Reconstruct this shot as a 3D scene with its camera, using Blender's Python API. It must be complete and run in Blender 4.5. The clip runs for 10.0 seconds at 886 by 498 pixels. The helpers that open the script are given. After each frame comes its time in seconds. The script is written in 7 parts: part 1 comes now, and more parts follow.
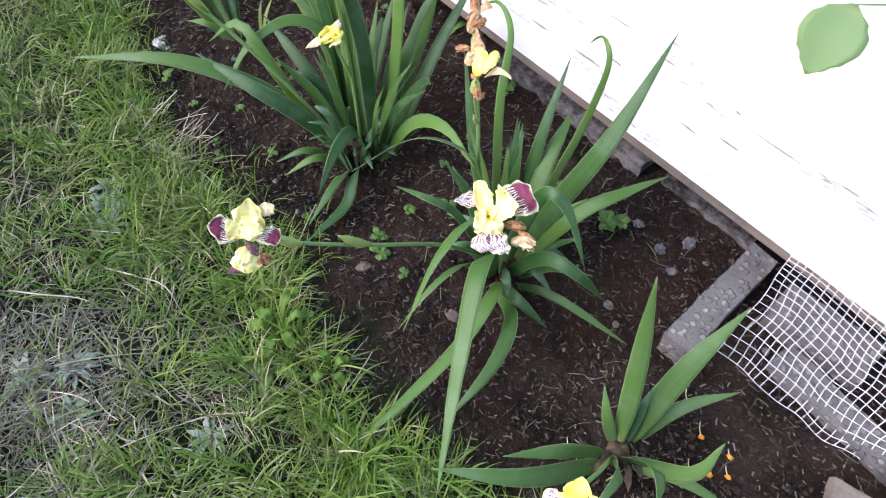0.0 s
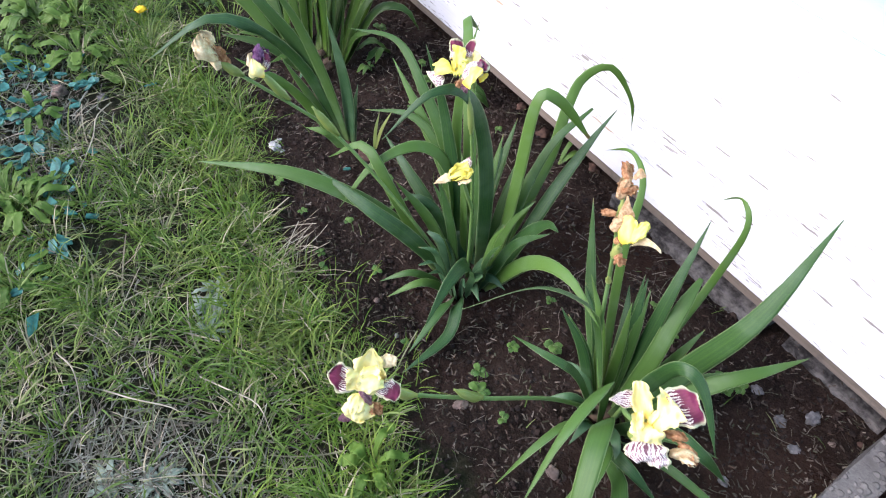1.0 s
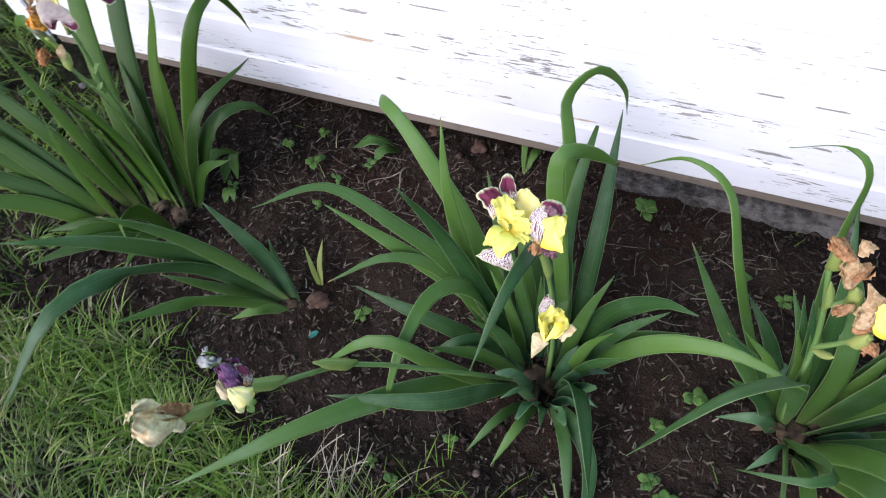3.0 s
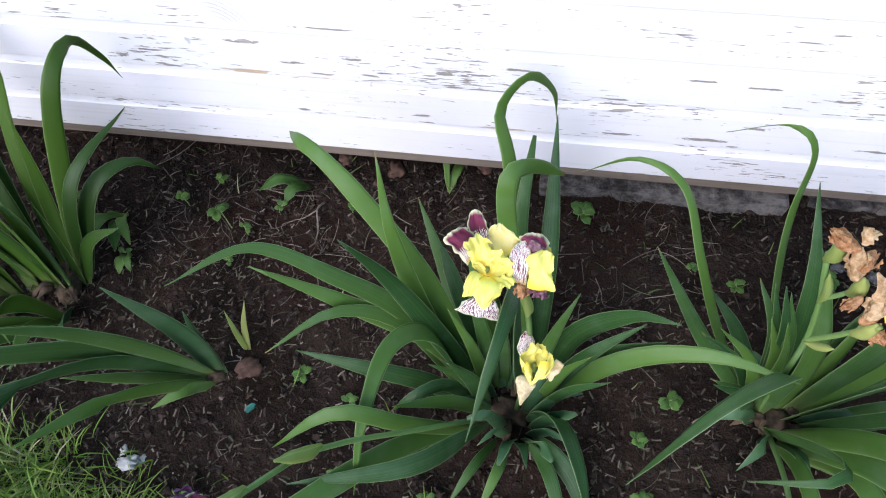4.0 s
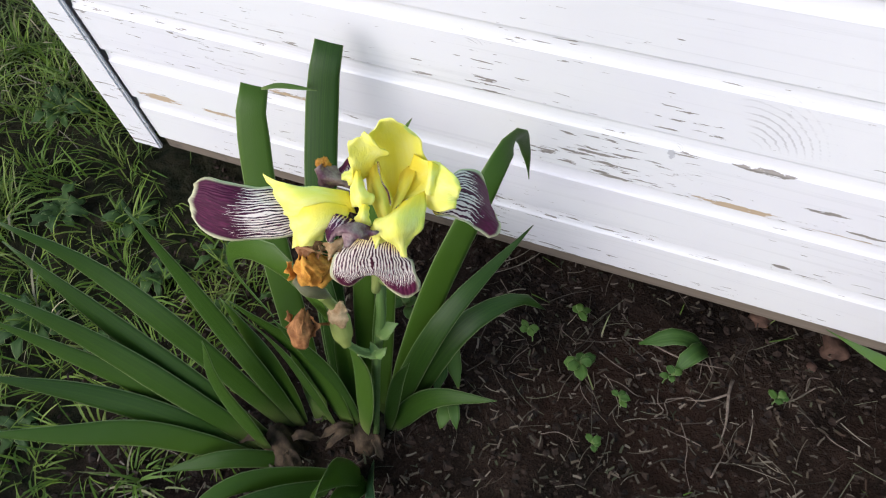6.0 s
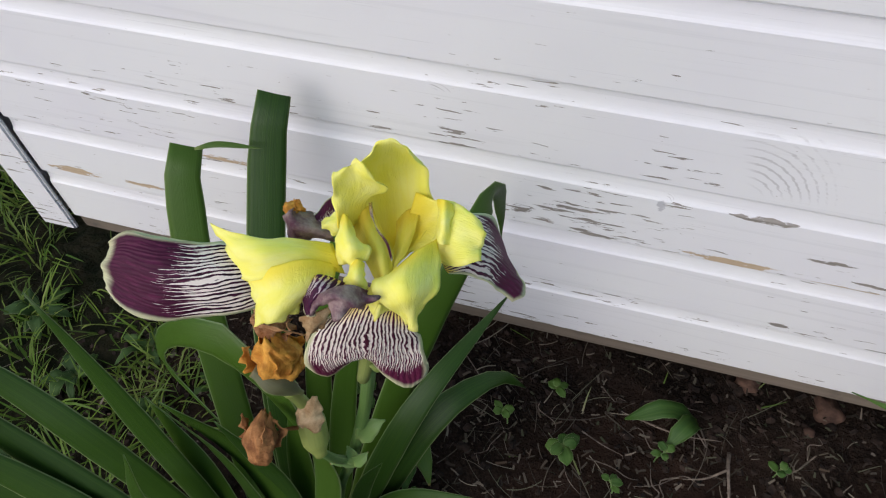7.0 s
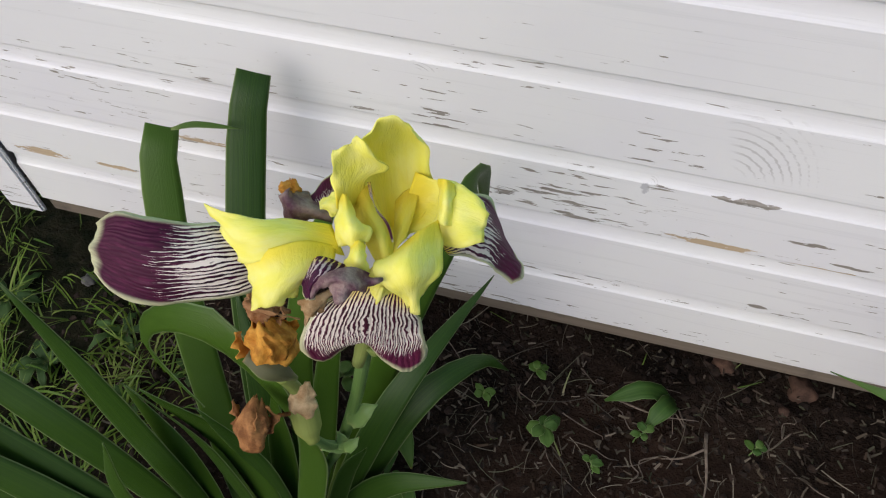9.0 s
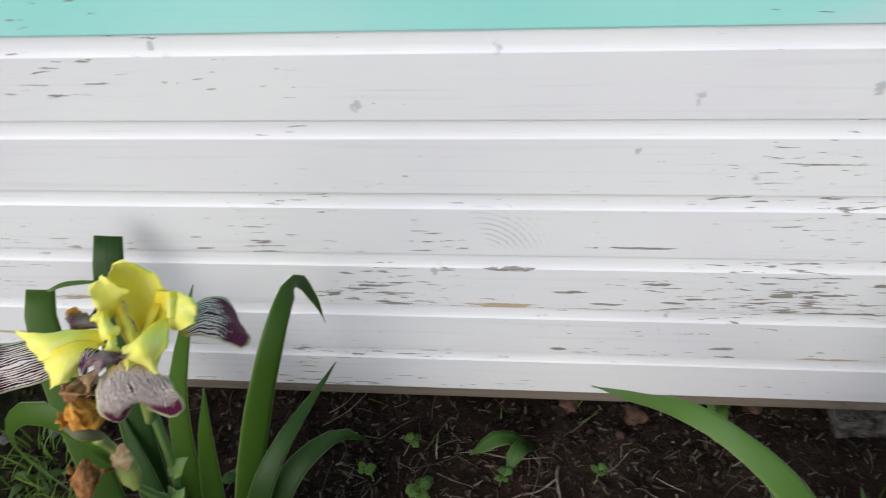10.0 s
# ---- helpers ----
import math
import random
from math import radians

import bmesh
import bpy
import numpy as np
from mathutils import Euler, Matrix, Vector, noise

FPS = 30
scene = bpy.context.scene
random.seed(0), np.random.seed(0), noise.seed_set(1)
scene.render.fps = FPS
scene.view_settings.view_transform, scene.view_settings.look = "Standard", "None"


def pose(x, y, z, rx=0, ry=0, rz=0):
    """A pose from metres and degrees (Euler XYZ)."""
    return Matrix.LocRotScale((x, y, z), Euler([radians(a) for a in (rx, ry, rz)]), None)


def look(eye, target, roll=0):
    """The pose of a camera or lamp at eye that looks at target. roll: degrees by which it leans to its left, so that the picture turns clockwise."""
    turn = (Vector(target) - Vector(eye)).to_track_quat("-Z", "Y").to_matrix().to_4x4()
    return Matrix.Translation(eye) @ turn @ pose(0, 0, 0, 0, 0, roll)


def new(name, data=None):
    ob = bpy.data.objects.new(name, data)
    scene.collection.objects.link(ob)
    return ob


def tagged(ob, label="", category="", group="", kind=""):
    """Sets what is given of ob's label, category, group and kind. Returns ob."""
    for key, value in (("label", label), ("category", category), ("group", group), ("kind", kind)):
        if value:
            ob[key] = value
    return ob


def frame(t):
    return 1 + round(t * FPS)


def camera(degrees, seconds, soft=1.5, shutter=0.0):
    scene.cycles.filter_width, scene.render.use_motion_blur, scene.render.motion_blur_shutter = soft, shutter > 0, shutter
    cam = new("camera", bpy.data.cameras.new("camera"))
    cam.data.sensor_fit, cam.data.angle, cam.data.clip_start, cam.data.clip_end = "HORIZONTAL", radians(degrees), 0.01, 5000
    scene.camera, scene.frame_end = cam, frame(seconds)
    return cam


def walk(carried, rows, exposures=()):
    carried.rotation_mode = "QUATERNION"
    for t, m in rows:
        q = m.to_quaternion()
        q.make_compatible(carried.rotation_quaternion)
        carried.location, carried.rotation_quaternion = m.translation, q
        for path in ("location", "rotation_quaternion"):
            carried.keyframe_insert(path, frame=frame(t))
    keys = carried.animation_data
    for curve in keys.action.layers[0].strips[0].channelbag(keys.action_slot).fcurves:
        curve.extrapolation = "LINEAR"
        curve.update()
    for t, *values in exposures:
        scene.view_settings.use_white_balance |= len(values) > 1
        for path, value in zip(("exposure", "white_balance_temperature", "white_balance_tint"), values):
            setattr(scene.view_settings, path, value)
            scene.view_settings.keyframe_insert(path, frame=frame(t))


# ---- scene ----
cam = camera(65.4, 10.0, soft=1.1, shutter=0.15)
PATH = [
    (0, (1.457, -1.046, 1.322), (0.702, -0.321, -0.382), 2.1),
    (0.5, (1.385, -1.044, 1.325), (0.509, -0.384, -0.347), 1.1),
    (1, (1.269, -1.056, 1.347), (0.282, -0.334, -0.236), 1.9),
    (1.5, (1.116, -1.024, 1.327), (0.154, -0.341, -0.288), 1.9),
    (2, (0.929, -0.904, 1.293), (0.118, -0.181, -0.386), -5.4),
    (2.2, (0.879, -0.882, 1.3), (0.123, -0.176, -0.412), -7.9),
    (3.3, (0.529, -0.825, 1.275), (0.286, 0.031, -0.516), -6.9),
    (3.5, (0.499, -0.81, 1.257), (0.416, 0.044, -0.549), -0.8),
    (4, (0.511, -0.771, 1.217), (0.302, 0.14, -0.551), -5.6),
    (4.5, (0.523, -0.724, 1.159), (0.41, 0.136, -0.643), -3.5),
    (5, (0.357, -0.687, 1.146), (0.087, 0.224, -0.614), -1.8),
    (5.5, (0.073, -0.543, 1.075), (-0.436, 0.338, -0.646), -9.2),
    (5.7, (-0.008, -0.525, 1.041), (-0.523, 0.334, -0.69), -9.9),
    (6.8, (-0.126, -0.474, 0.916), (-0.522, 0.612, -0.716), -4.3),
    (7, (-0.135, -0.477, 0.909), (-0.512, 0.652, -0.697), -2.8),
    (7.5, (-0.155, -0.484, 0.889), (-0.572, 0.764, -0.617), -0.6),
    (8, (-0.157, -0.483, 0.874), (-0.542, 0.809, -0.603), 0.4),
    (8.5, (-0.149, -0.477, 0.883), (-0.43, 0.683, -0.722), 2.5),
    (9, (-0.147, -0.477, 0.903), (-0.437, 0.637, -0.732), 0.2),
    (9.5, (-0.125, -0.513, 0.947), (-0.494, 0.726, -0.578), -3.7),
    (10, (0.026, -0.58, 1.028), (-0.16, 0.798, -0.41), -4.7),
]
walk(cam, [(t, look(eye, target, roll)) for t, eye, target, roll in PATH],
     [(0.0, 1.28, 6170, 25), (1.2, 1.2, 6200, 23), (2.2, 0.82, 6220, 22), (3.5, 0.70, 6060, 18), (4.8, 0.56, 6060, 18), (5.5, 0.45, 6350, 15), (6.8, -0.1, 6600, 14),
      (7.5, -0.38, 6720, 13), (8.5, -0.33, 6900, 13), (9.5, -0.14, 6800, 12), (10.0, -0.12, 6700, 10)])

# ---- world and light: a bright overcast evening, open sky behind the camera ----
world = bpy.data.worlds.new("sky")
scene.world = world
world.use_nodes = True
wn = world.node_tree
wn.nodes.clear()
sky = wn.nodes.new("ShaderNodeTexSky")
sky.sky_type, sky.sun_disc = "NISHITA", False
sky.sun_elevation, sky.sun_rotation = radians(35), radians(209)
sky.dust_density, sky.air_density = 1.0, 1.0
bg = wn.nodes.new("ShaderNodeBackground")
bg.inputs["Strength"].default_value = 0.135
wo = wn.nodes.new("ShaderNodeOutputWorld")
wn.links.new(sky.outputs[0], bg.inputs["Color"])
wn.links.new(bg.outputs[0], wo.inputs[0])
sun_data = bpy.data.lights.new("sun", "SUN")
sun_data.energy, sun_data.angle, sun_data.color = 2.5, radians(60), (1.0, 0.975, 0.95)
sun = new("sun", sun_data)
sun.matrix_world = look((-1.45, -2.6, 2.1), (0, 0, 0))


# ---- node helpers ----
class Nodes:
    def __init__(self, name):
        self.material = bpy.data.materials.new(name)
        self.material.use_nodes = True
        self.tree = self.material.node_tree
        self.tree.nodes.clear()
        self.out = self.tree.nodes.new("ShaderNodeOutputMaterial")

    def add(self, kind, settings=None, **sockets):
        node = self.tree.nodes.new("ShaderNode" + kind)
        settings = settings or {}
        if "blend_type" in settings:
            node.blend_type = settings["blend_type"]
        if "operation" in settings:
            node.operation = settings["operation"]
            if kind == "Math":
                node.use_clamp = settings["use_clamp"]
        if "interpolation_type" in settings:
            node.interpolation_type = settings["interpolation_type"]
        for key, value in sockets.items():
            self.put(node.inputs[int(key[1:]) if key[0] == "i" and key[1:].isdigit() else key.replace("_", " ")], value)
        return node

    def put(self, socket, value):
        if hasattr(value, "outputs"):
            value = value.outputs[0]
        if hasattr(value, "is_output"):
            self.tree.links.new(value, socket)
        elif isinstance(value, tuple) and len(value) == 3 and socket.type == "RGBA":
            socket.default_value = (*value, 1)
        else:
            socket.default_value = value

    def mix(self, fac, a, b, blend="MIX"):
        node = self.add("MixRGB", {"blend_type": blend}, Fac=fac, Color1=a, Color2=b)
        return node.outputs[0]

    def math(self, op, a, b=0.0, clamp=False):
        return self.add("Math", {"operation": op, "use_clamp": clamp}, i0=a, i1=b).outputs[0]

    def step(self, value, low, high, to_low=0.0, to_high=1.0):
        node = self.add("MapRange", {"interpolation_type": "SMOOTHSTEP"}, Value=value)
        for key, val in zip(("From Min", "From Max", "To Min", "To Max"), (low, high, to_low, to_high)):
            node.inputs[key].default_value = val
        return node.outputs[0]

    def coords(self, which="Object", scale=(1, 1, 1), shift=None):
        tc = self.add("TexCoord")
        node = self.add("Mapping")
        self.tree.links.new(tc.outputs[which], node.inputs["Vector"])
        node.inputs["Scale"].default_value = scale
        if shift is not None:
            self.put(node.inputs["Location"], shift)
        return node.outputs[0]

    def noise(self, vector, scale, detail=4.0, rough=0.55, distort=0.0):
        return self.add("TexNoise", Vector=vector, Scale=scale, Detail=detail, Roughness=rough, Distortion=distort).outputs["Fac"]

    def random(self):
        return self.add("ObjectInfo").outputs["Random"]

    def island(self):
        return self.add("NewGeometry").outputs["Random Per Island"]

    def bump(self, height, strength=0.3, distance=0.002):
        return self.add("Bump", Height=height, Strength=strength, Distance=distance).outputs[0]

    def surface(self, colour, roughness=0.6, normal=None, sheer=0.0, specular=0.4, sheen=0.0):
        p = self.add("BsdfPrincipled")
        self.put(p.inputs["Base Color"], colour)
        self.put(p.inputs["Roughness"], roughness)
        self.put(p.inputs["Specular IOR Level"], specular)
        if normal is not None:
            self.put(p.inputs["Normal"], normal)
        shader = p.outputs[0]
        if sheer > 0:
            tr = self.add("BsdfTranslucent", Color=colour)
            if normal is not None:
                self.put(tr.inputs["Normal"], normal)
            shader = self.add("MixShader", Fac=sheer, i1=shader, i2=tr.outputs[0]).outputs[0]
        self.tree.links.new(shader, self.out.inputs["Surface"])
        return self.material


# ---- materials ----
def paint_material(name, paint, second, chips=(), knots=(), sound=0.0, smudges=(), scars=()):
    n = Nodes(name)
    rnd = n.random()
    shift = n.add("CombineXYZ", X=n.math("MULTIPLY", rnd, 7.3), Y=0.0, Z=n.math("MULTIPLY", rnd, 3.1))
    v = n.coords("Object", (1, 1, 1), shift)
    fine = n.noise(n.coords("Object", (9, 40, 260), shift), 1.0, 5, 0.6)
    grain = n.noise(n.coords("Object", (2.2, 30, 95), shift), 1.0, 3, 0.5, 1.2)
    tone = n.noise(v, 4.0, 3)
    base = n.mix(n.step(tone, 0.3, 0.75), paint, second)
    base = n.mix(n.step(grain, 0.55, 0.72, 0.0, 0.16), base, (0.50, 0.51, 0.53))
    hair = n.noise(n.coords("Object", (5, 30, 520), shift), 1.0, 4, 0.6, 0.2)
    base = n.mix(n.step(hair, 0.63, 0.70, 0.0, 0.28), base, (0.42, 0.42, 0.44))
    tint = n.noise(n.coords("Object", (1.3, 1, 3.0), shift), 1.0, 3)
    base = n.mix(n.step(tint, 0.50, 0.75, 0.0, 0.6), base, (0.72, 0.70, 0.79))
    base = n.mix(n.step(tint, 0.25, 0.45, 0.5, 0.0), base, (0.77, 0.79, 0.74))
    # peeled flakes: short streaks along the grain, gathered in patches
    flake = n.noise(n.coords("Object", (24, 30, 230), shift), 1.0, 4, 0.6, 0.3)
    patch = n.noise(n.coords("Object", (2.6, 3, 11), shift), 1.0, 2, 0.6)
    amount = n.math("ADD", flake, n.math("MULTIPLY", n.math("SUBTRACT", patch, 0.5), 0.62))
    # most of the peeling is low down, where rain splashes
    high = n.add("SeparateXYZ", i0=n.coords("Object")).outputs["Z"]
    amount = n.math("SUBTRACT", amount, n.step(high, 0.33, 0.66, sound, sound + 0.06))
    peeled = n.step(amount, 0.645, 0.660)
    big = n.noise(n.coords("Object", (5.5, 5, 62), shift), 1.0, 3, 0.55)
    bare = n.step(n.math("ADD", big, n.math("MULTIPLY", n.math("SUBTRACT", patch, 0.5), 0.3)), 0.785, 0.795)
    place = n.coords("Object")
    own = n.add("SeparateXYZ", i0=place)
    ragged = n.noise(n.coords("Object", (48, 1, 230)), 1.0, 5, 0.65)
    # chips of their own: (x, z, half length, half height), bare tan wood first, greyed wood in scars
    def nearest(rows):
        best = None
        for cx, cz, lx, lz in rows:
            spot = n.add("Mapping")
            n.put(spot.inputs["Vector"], place)
            spot.inputs["Scale"].default_value = (1 / lx, 0.0, 1 / lz)
            spot.inputs["Location"].default_value = (-cx / lx, 0.0, -cz / lz)
            r = n.add("VectorMath", {"operation": "LENGTH", "use_clamp": False}, i0=spot.outputs[0]).outputs["Value"]
            best = r if best is None else n.math("MINIMUM", best, r)
        return n.math("ADD", best, n.math("MULTIPLY", n.math("SUBTRACT", ragged, 0.5), 3.4))
    if chips:
        bare = n.math("MAXIMUM", bare, n.step(nearest(chips), 0.86, 0.98, 1.0, 0.0))
    if scars:
        peeled = n.math("MAXIMUM", peeled, n.step(nearest(scars), 0.80, 0.92, 1.0, 0.0))
    for cx, cz, lx, lz in knots:
        a = n.math("DIVIDE", n.math("SUBTRACT", own.outputs["X"], cx), lx)
        c = n.math("DIVIDE", n.math("SUBTRACT", own.outputs["Z"], cz), lz)
        r = n.math("SQRT", n.math("ADD", n.math("MULTIPLY", a, a), n.math("MULTIPLY", c, c)))
        ring = n.math("SINE", n.math("ADD", n.math("MULTIPLY", r, max(34.0, lz * 760)), n.math("MULTIPLY", ragged, 5.0)))
        line = n.math("MULTIPLY", n.step(ring, 0.55, 0.9), n.math("MULTIPLY", n.math("MULTIPLY", n.step(n.math("ADD", a, n.math("MULTIPLY", c, 0.5)), 0.20, 0.40), n.step(c, 0.20, 0.38)), n.step(n.math("ADD", r, n.math("MULTIPLY", flake, 0.9)), 1.0, 1.4, 0.5, 0.0)))
        base = n.mix(line, base, (0.36, 0.35, 0.36))
    # dark resin spots that show through the paint where small knots sit
    spots = n.noise(n.coords("Object", (90, 1, 90)), 1.0, 4, 0.7)
    for cx, cz, size in smudges:
        a = n.math("DIVIDE", n.math("SUBTRACT", own.outputs["X"], cx), size * 0.75)
        c = n.math("DIVIDE", n.math("SUBTRACT", own.outputs["Z"], cz), size * 1.3)
        r = n.math("ADD", n.math("MULTIPLY", a, a), n.math("MULTIPLY", c, c))
        r = n.math("ADD", r, n.math("MULTIPLY", n.math("SUBTRACT", spots, 0.5), 4.5))
        base = n.mix(n.step(r, 0.1, 0.6, 0.6, 0.0), base, (0.36, 0.37, 0.41))
    wood = n.mix(n.noise(n.coords("Object", (30, 40, 400), shift), 1.0, 3), (0.15, 0.138, 0.125), (0.41, 0.375, 0.34))
    tan = n.mix(fine, (0.42, 0.31, 0.20), (0.62, 0.50, 0.36))
    colour = n.mix(peeled, base, wood)
    colour = n.mix(bare, colour, tan)
    dirt = n.step(n.noise(n.coords("Object", (14, 14, 40), shift), 1.0, 5, 0.7), 0.62, 0.85, 0.0, 0.35)
    colour = n.mix(dirt, colour, (0.52, 0.50, 0.50))
    height = n.math("SUBTRACT", n.math("ADD", n.math("MULTIPLY", fine, 0.35), n.math("MULTIPLY", grain, 0.35)), n.math("MAXIMUM", peeled, bare))
    return n.surface(colour, n.step(tone, 0.2, 0.8, 0.42, 0.6), n.bump(height, 0.45, 0.0012))


def wood_material(name, dark, light):
    n = Nodes(name)
    fibre = n.noise(n.coords("Object", (4, 90, 120)), 1.0, 5, 0.6)
    spots = n.noise(n.coords("Object"), 16.0, 5, 0.7)
    colour = n.mix(fibre, dark, light)
    colour = n.mix(n.step(spots, 0.5, 0.75, 0.0, 0.7), colour, (0.06, 0.055, 0.05))
    return n.surface(colour, 0.8, n.bump(fibre, 0.6, 0.002))


def ground_material():
    n = Nodes("soil_and_turf")
    v = n.coords("Object")
    big = n.noise(v, 7.0, 6, 0.6)
    fine = n.noise(v, 90.0, 6, 0.7)
    soil = n.mix(n.step(big, 0.35, 0.7), (0.013, 0.0092, 0.007), (0.048, 0.032, 0.024))
    speck = n.noise(v, 260.0, 4, 0.7)
    soil = n.mix(n.step(speck, 0.52, 0.68, 0.0, 0.55), soil, (0.075, 0.050, 0.036))
    soil = n.mix(n.step(speck, 0.34, 0.46, 0.6, 0.0), soil, (0.006, 0.0045, 0.0035))
    soil = n.mix(n.step(n.noise(v, 2.3, 3), 0.48, 0.66, 0.0, 0.5), soil, (0.050, 0.026, 0.017))
    soil = n.mix(n.step(fine, 0.5, 0.75, 0.0, 0.7), soil, (0.052, 0.034, 0.025))
    turf = n.mix(n.step(n.noise(v, 30.0, 5), 0.35, 0.65), (0.012, 0.016, 0.007), (0.036, 0.034, 0.019))
    sep = n.add("SeparateXYZ", i0=v)
    edge = n.math("ADD", sep.outputs["Y"], n.math("MULTIPLY", n.math("SUBTRACT", big, 0.5), 0.4))
    lawn = n.step(edge, -0.80, -0.70, 1.0, 0.0)
    west = n.step(n.math("ADD", sep.outputs["X"], n.math("MULTIPLY", n.math("SUBTRACT", big, 0.5), 0.5)), -0.80, -0.62, 1.0, 0.0)
    colour = n.mix(n.math("MAXIMUM", lawn, west), soil, turf)
    height = n.math("ADD", n.math("MULTIPLY", big, 0.4), n.math("ADD", fine, n.math("MULTIPLY", speck, 0.35)))
    return n.surface(colour, 0.95, n.bump(height, 1.0, 0.018), specular=0.1)


def leaf_material(name, dark, light, stripe=60.0, sheer=0.22, rough=0.42, bloom=0.18, tip=0.7):
    n = Nodes(name)
    uv = n.coords("UV", (1, 1, 1))
    rnd = n.random()
    shift = n.add("CombineXYZ", X=n.math("MULTIPLY", rnd, 31.0), Y=0.0, Z=0.0)
    veins = n.noise(n.coords("UV", (stripe, 0.7, 1), shift), 1.0, 2, 0.5)
    patch = n.noise(n.coords("Object"), 14.0, 3)
    colour = n.mix(n.step(rnd, 0.0, 1.0), dark, light)
    colour = n.mix(n.step(veins, 0.35, 0.7, 0.0, 0.45), colour, light)
    along = n.add("SeparateXYZ", i0=uv).outputs["Y"]
    colour = n.mix(n.step(along, 0.0, 0.22, 0.45, 0.0), colour, (0.30, 0.36, 0.12))
    across = n.math("ABSOLUTE", n.math("SUBTRACT", n.add("SeparateXYZ", i0=uv).outputs["X"], 0.5))
    colour = n.mix(n.step(across, 0.455, 0.495, 0.0, 0.55), colour, (0.34, 0.42, 0.20))
    colour = n.mix(n.step(patch, 0.45, 0.75, 0.0, bloom), colour, (0.20, 0.30, 0.19))
    colour = n.mix(n.math("MULTIPLY", n.step(along, 0.965, 1.0, 0.0, tip), n.step(n.math("FRACT", n.math("MULTIPLY", rnd, 7.7)), 0.5, 0.6)), colour, (0.30, 0.20, 0.08))
    return n.surface(colour, rough, n.bump(veins, 0.25, 0.0012), sheer, 0.35)


def petal_material(name, colour, second, throat, sheer=0.42):
    n = Nodes(name)
    uv = n.coords("UV")
    along = n.add("SeparateXYZ", i0=uv).outputs["Y"]
    veins = n.noise(n.coords("UV", (46, 1.2, 1)), 1.0, 2, 0.5, 0.3)
    soft = n.noise(n.coords("UV", (3, 3, 1)), 1.0, 3)
    base = n.mix(n.step(soft, 0.3, 0.7), colour, second)
    base = n.mix(n.step(along, 0.05, 0.4, 0.8, 0.0), base, throat)
    base = n.mix(n.step(veins, 0.5, 0.75, 0.0, 0.10), base, throat)
    return n.surface(base, 0.5, n.bump(n.math("ADD", n.math("MULTIPLY", veins, 0.3), n.math("MULTIPLY", n.noise(n.coords("UV", (9, 5, 1)), 1.0, 4, 0.6, 0.6), 1.6)), 0.32, 0.0012), sheer, 0.25)


def veined_material(name, lines=26.0, cover=0.0, deep=(0.105, 0.012, 0.060), vein=(0.045, 0.010, 0.030), rim_width=0.03, ground=(0.88, 0.80, 0.74), dense=0.0, corner=0.12):
    # white ground with forking purple veins that break into dashes and run together to a solid tip, and a pale rim
    n = Nodes(name)
    sep = n.add("SeparateXYZ", i0=n.coords("UV"))
    x, y = sep.outputs["X"], sep.outputs["Y"]
    wob = n.noise(n.coords("UV", (5, 3.5, 1)), 1.0, 3, 0.55)
    small = n.noise(n.coords("UV", (24, 9, 1)), 1.0, 3, 0.6)
    phase = n.math("ADD", n.math("MULTIPLY", x, lines), n.math("ADD", n.math("MULTIPLY", wob, 2.6), n.math("MULTIPLY", small, 0.7)))
    wave = n.math("SINE", n.math("MULTIPLY", phase, 6.283))
    twice = n.math("SINE", n.math("MULTIPLY", phase, 12.566))
    fork = n.step(n.math("ADD", y, n.math("MULTIPLY", n.math("SUBTRACT", small, 0.5), 0.5)), 0.40, 0.75)
    level = n.math("ADD", n.math("MULTIPLY", wave, n.math("SUBTRACT", 1.0, fork)), n.math("MULTIPLY", twice, fork))
    breaks = n.noise(n.coords("UV", (50, 12, 1)), 1.0, 3, 0.6)
    level = n.math("ADD", level, n.math("MULTIPLY", n.math("SUBTRACT", breaks, 0.5), n.step(y, 0.2, 0.8, 1.1, 3.0)))
    side = n.math("ABSOLUTE", n.math("SUBTRACT", x, 0.5))
    reach = n.math("ADD", y, n.math("MULTIPLY", side, corner))
    solid = n.step(n.math("ADD", reach, n.math("MULTIPLY", wob, 0.24)), 0.55 - cover, 0.98 - cover, -0.15 + dense, 2.1)
    ink = n.step(n.math("ADD", level, solid), -0.20, 0.22)
    pale = n.mix(n.step(y, 0.0, 0.22), (0.82, 0.62, 0.10), ground)
    purple = n.mix(n.step(y, 0.3, 0.8), vein, deep)
    purple = n.mix(n.step(small, 0.45, 0.7, 0.0, 0.5), purple, (0.17, 0.022, 0.085))
    colour = n.mix(ink, pale, purple)
    rim = n.math("MAXIMUM", n.step(n.math("ADD", side, n.math("MULTIPLY", wob, 0.05)), 0.505 - rim_width, 0.515), n.step(n.math("ADD", y, n.math("MULTIPLY", wob, 0.05)), 1.005 - rim_width, 1.02))
    colour = n.mix(rim, colour, (0.66, 0.66, 0.42))
    return n.surface(colour, 0.55, n.bump(n.math("ADD", wave, wob), 0.25, 0.0008), 0.18, 0.2)


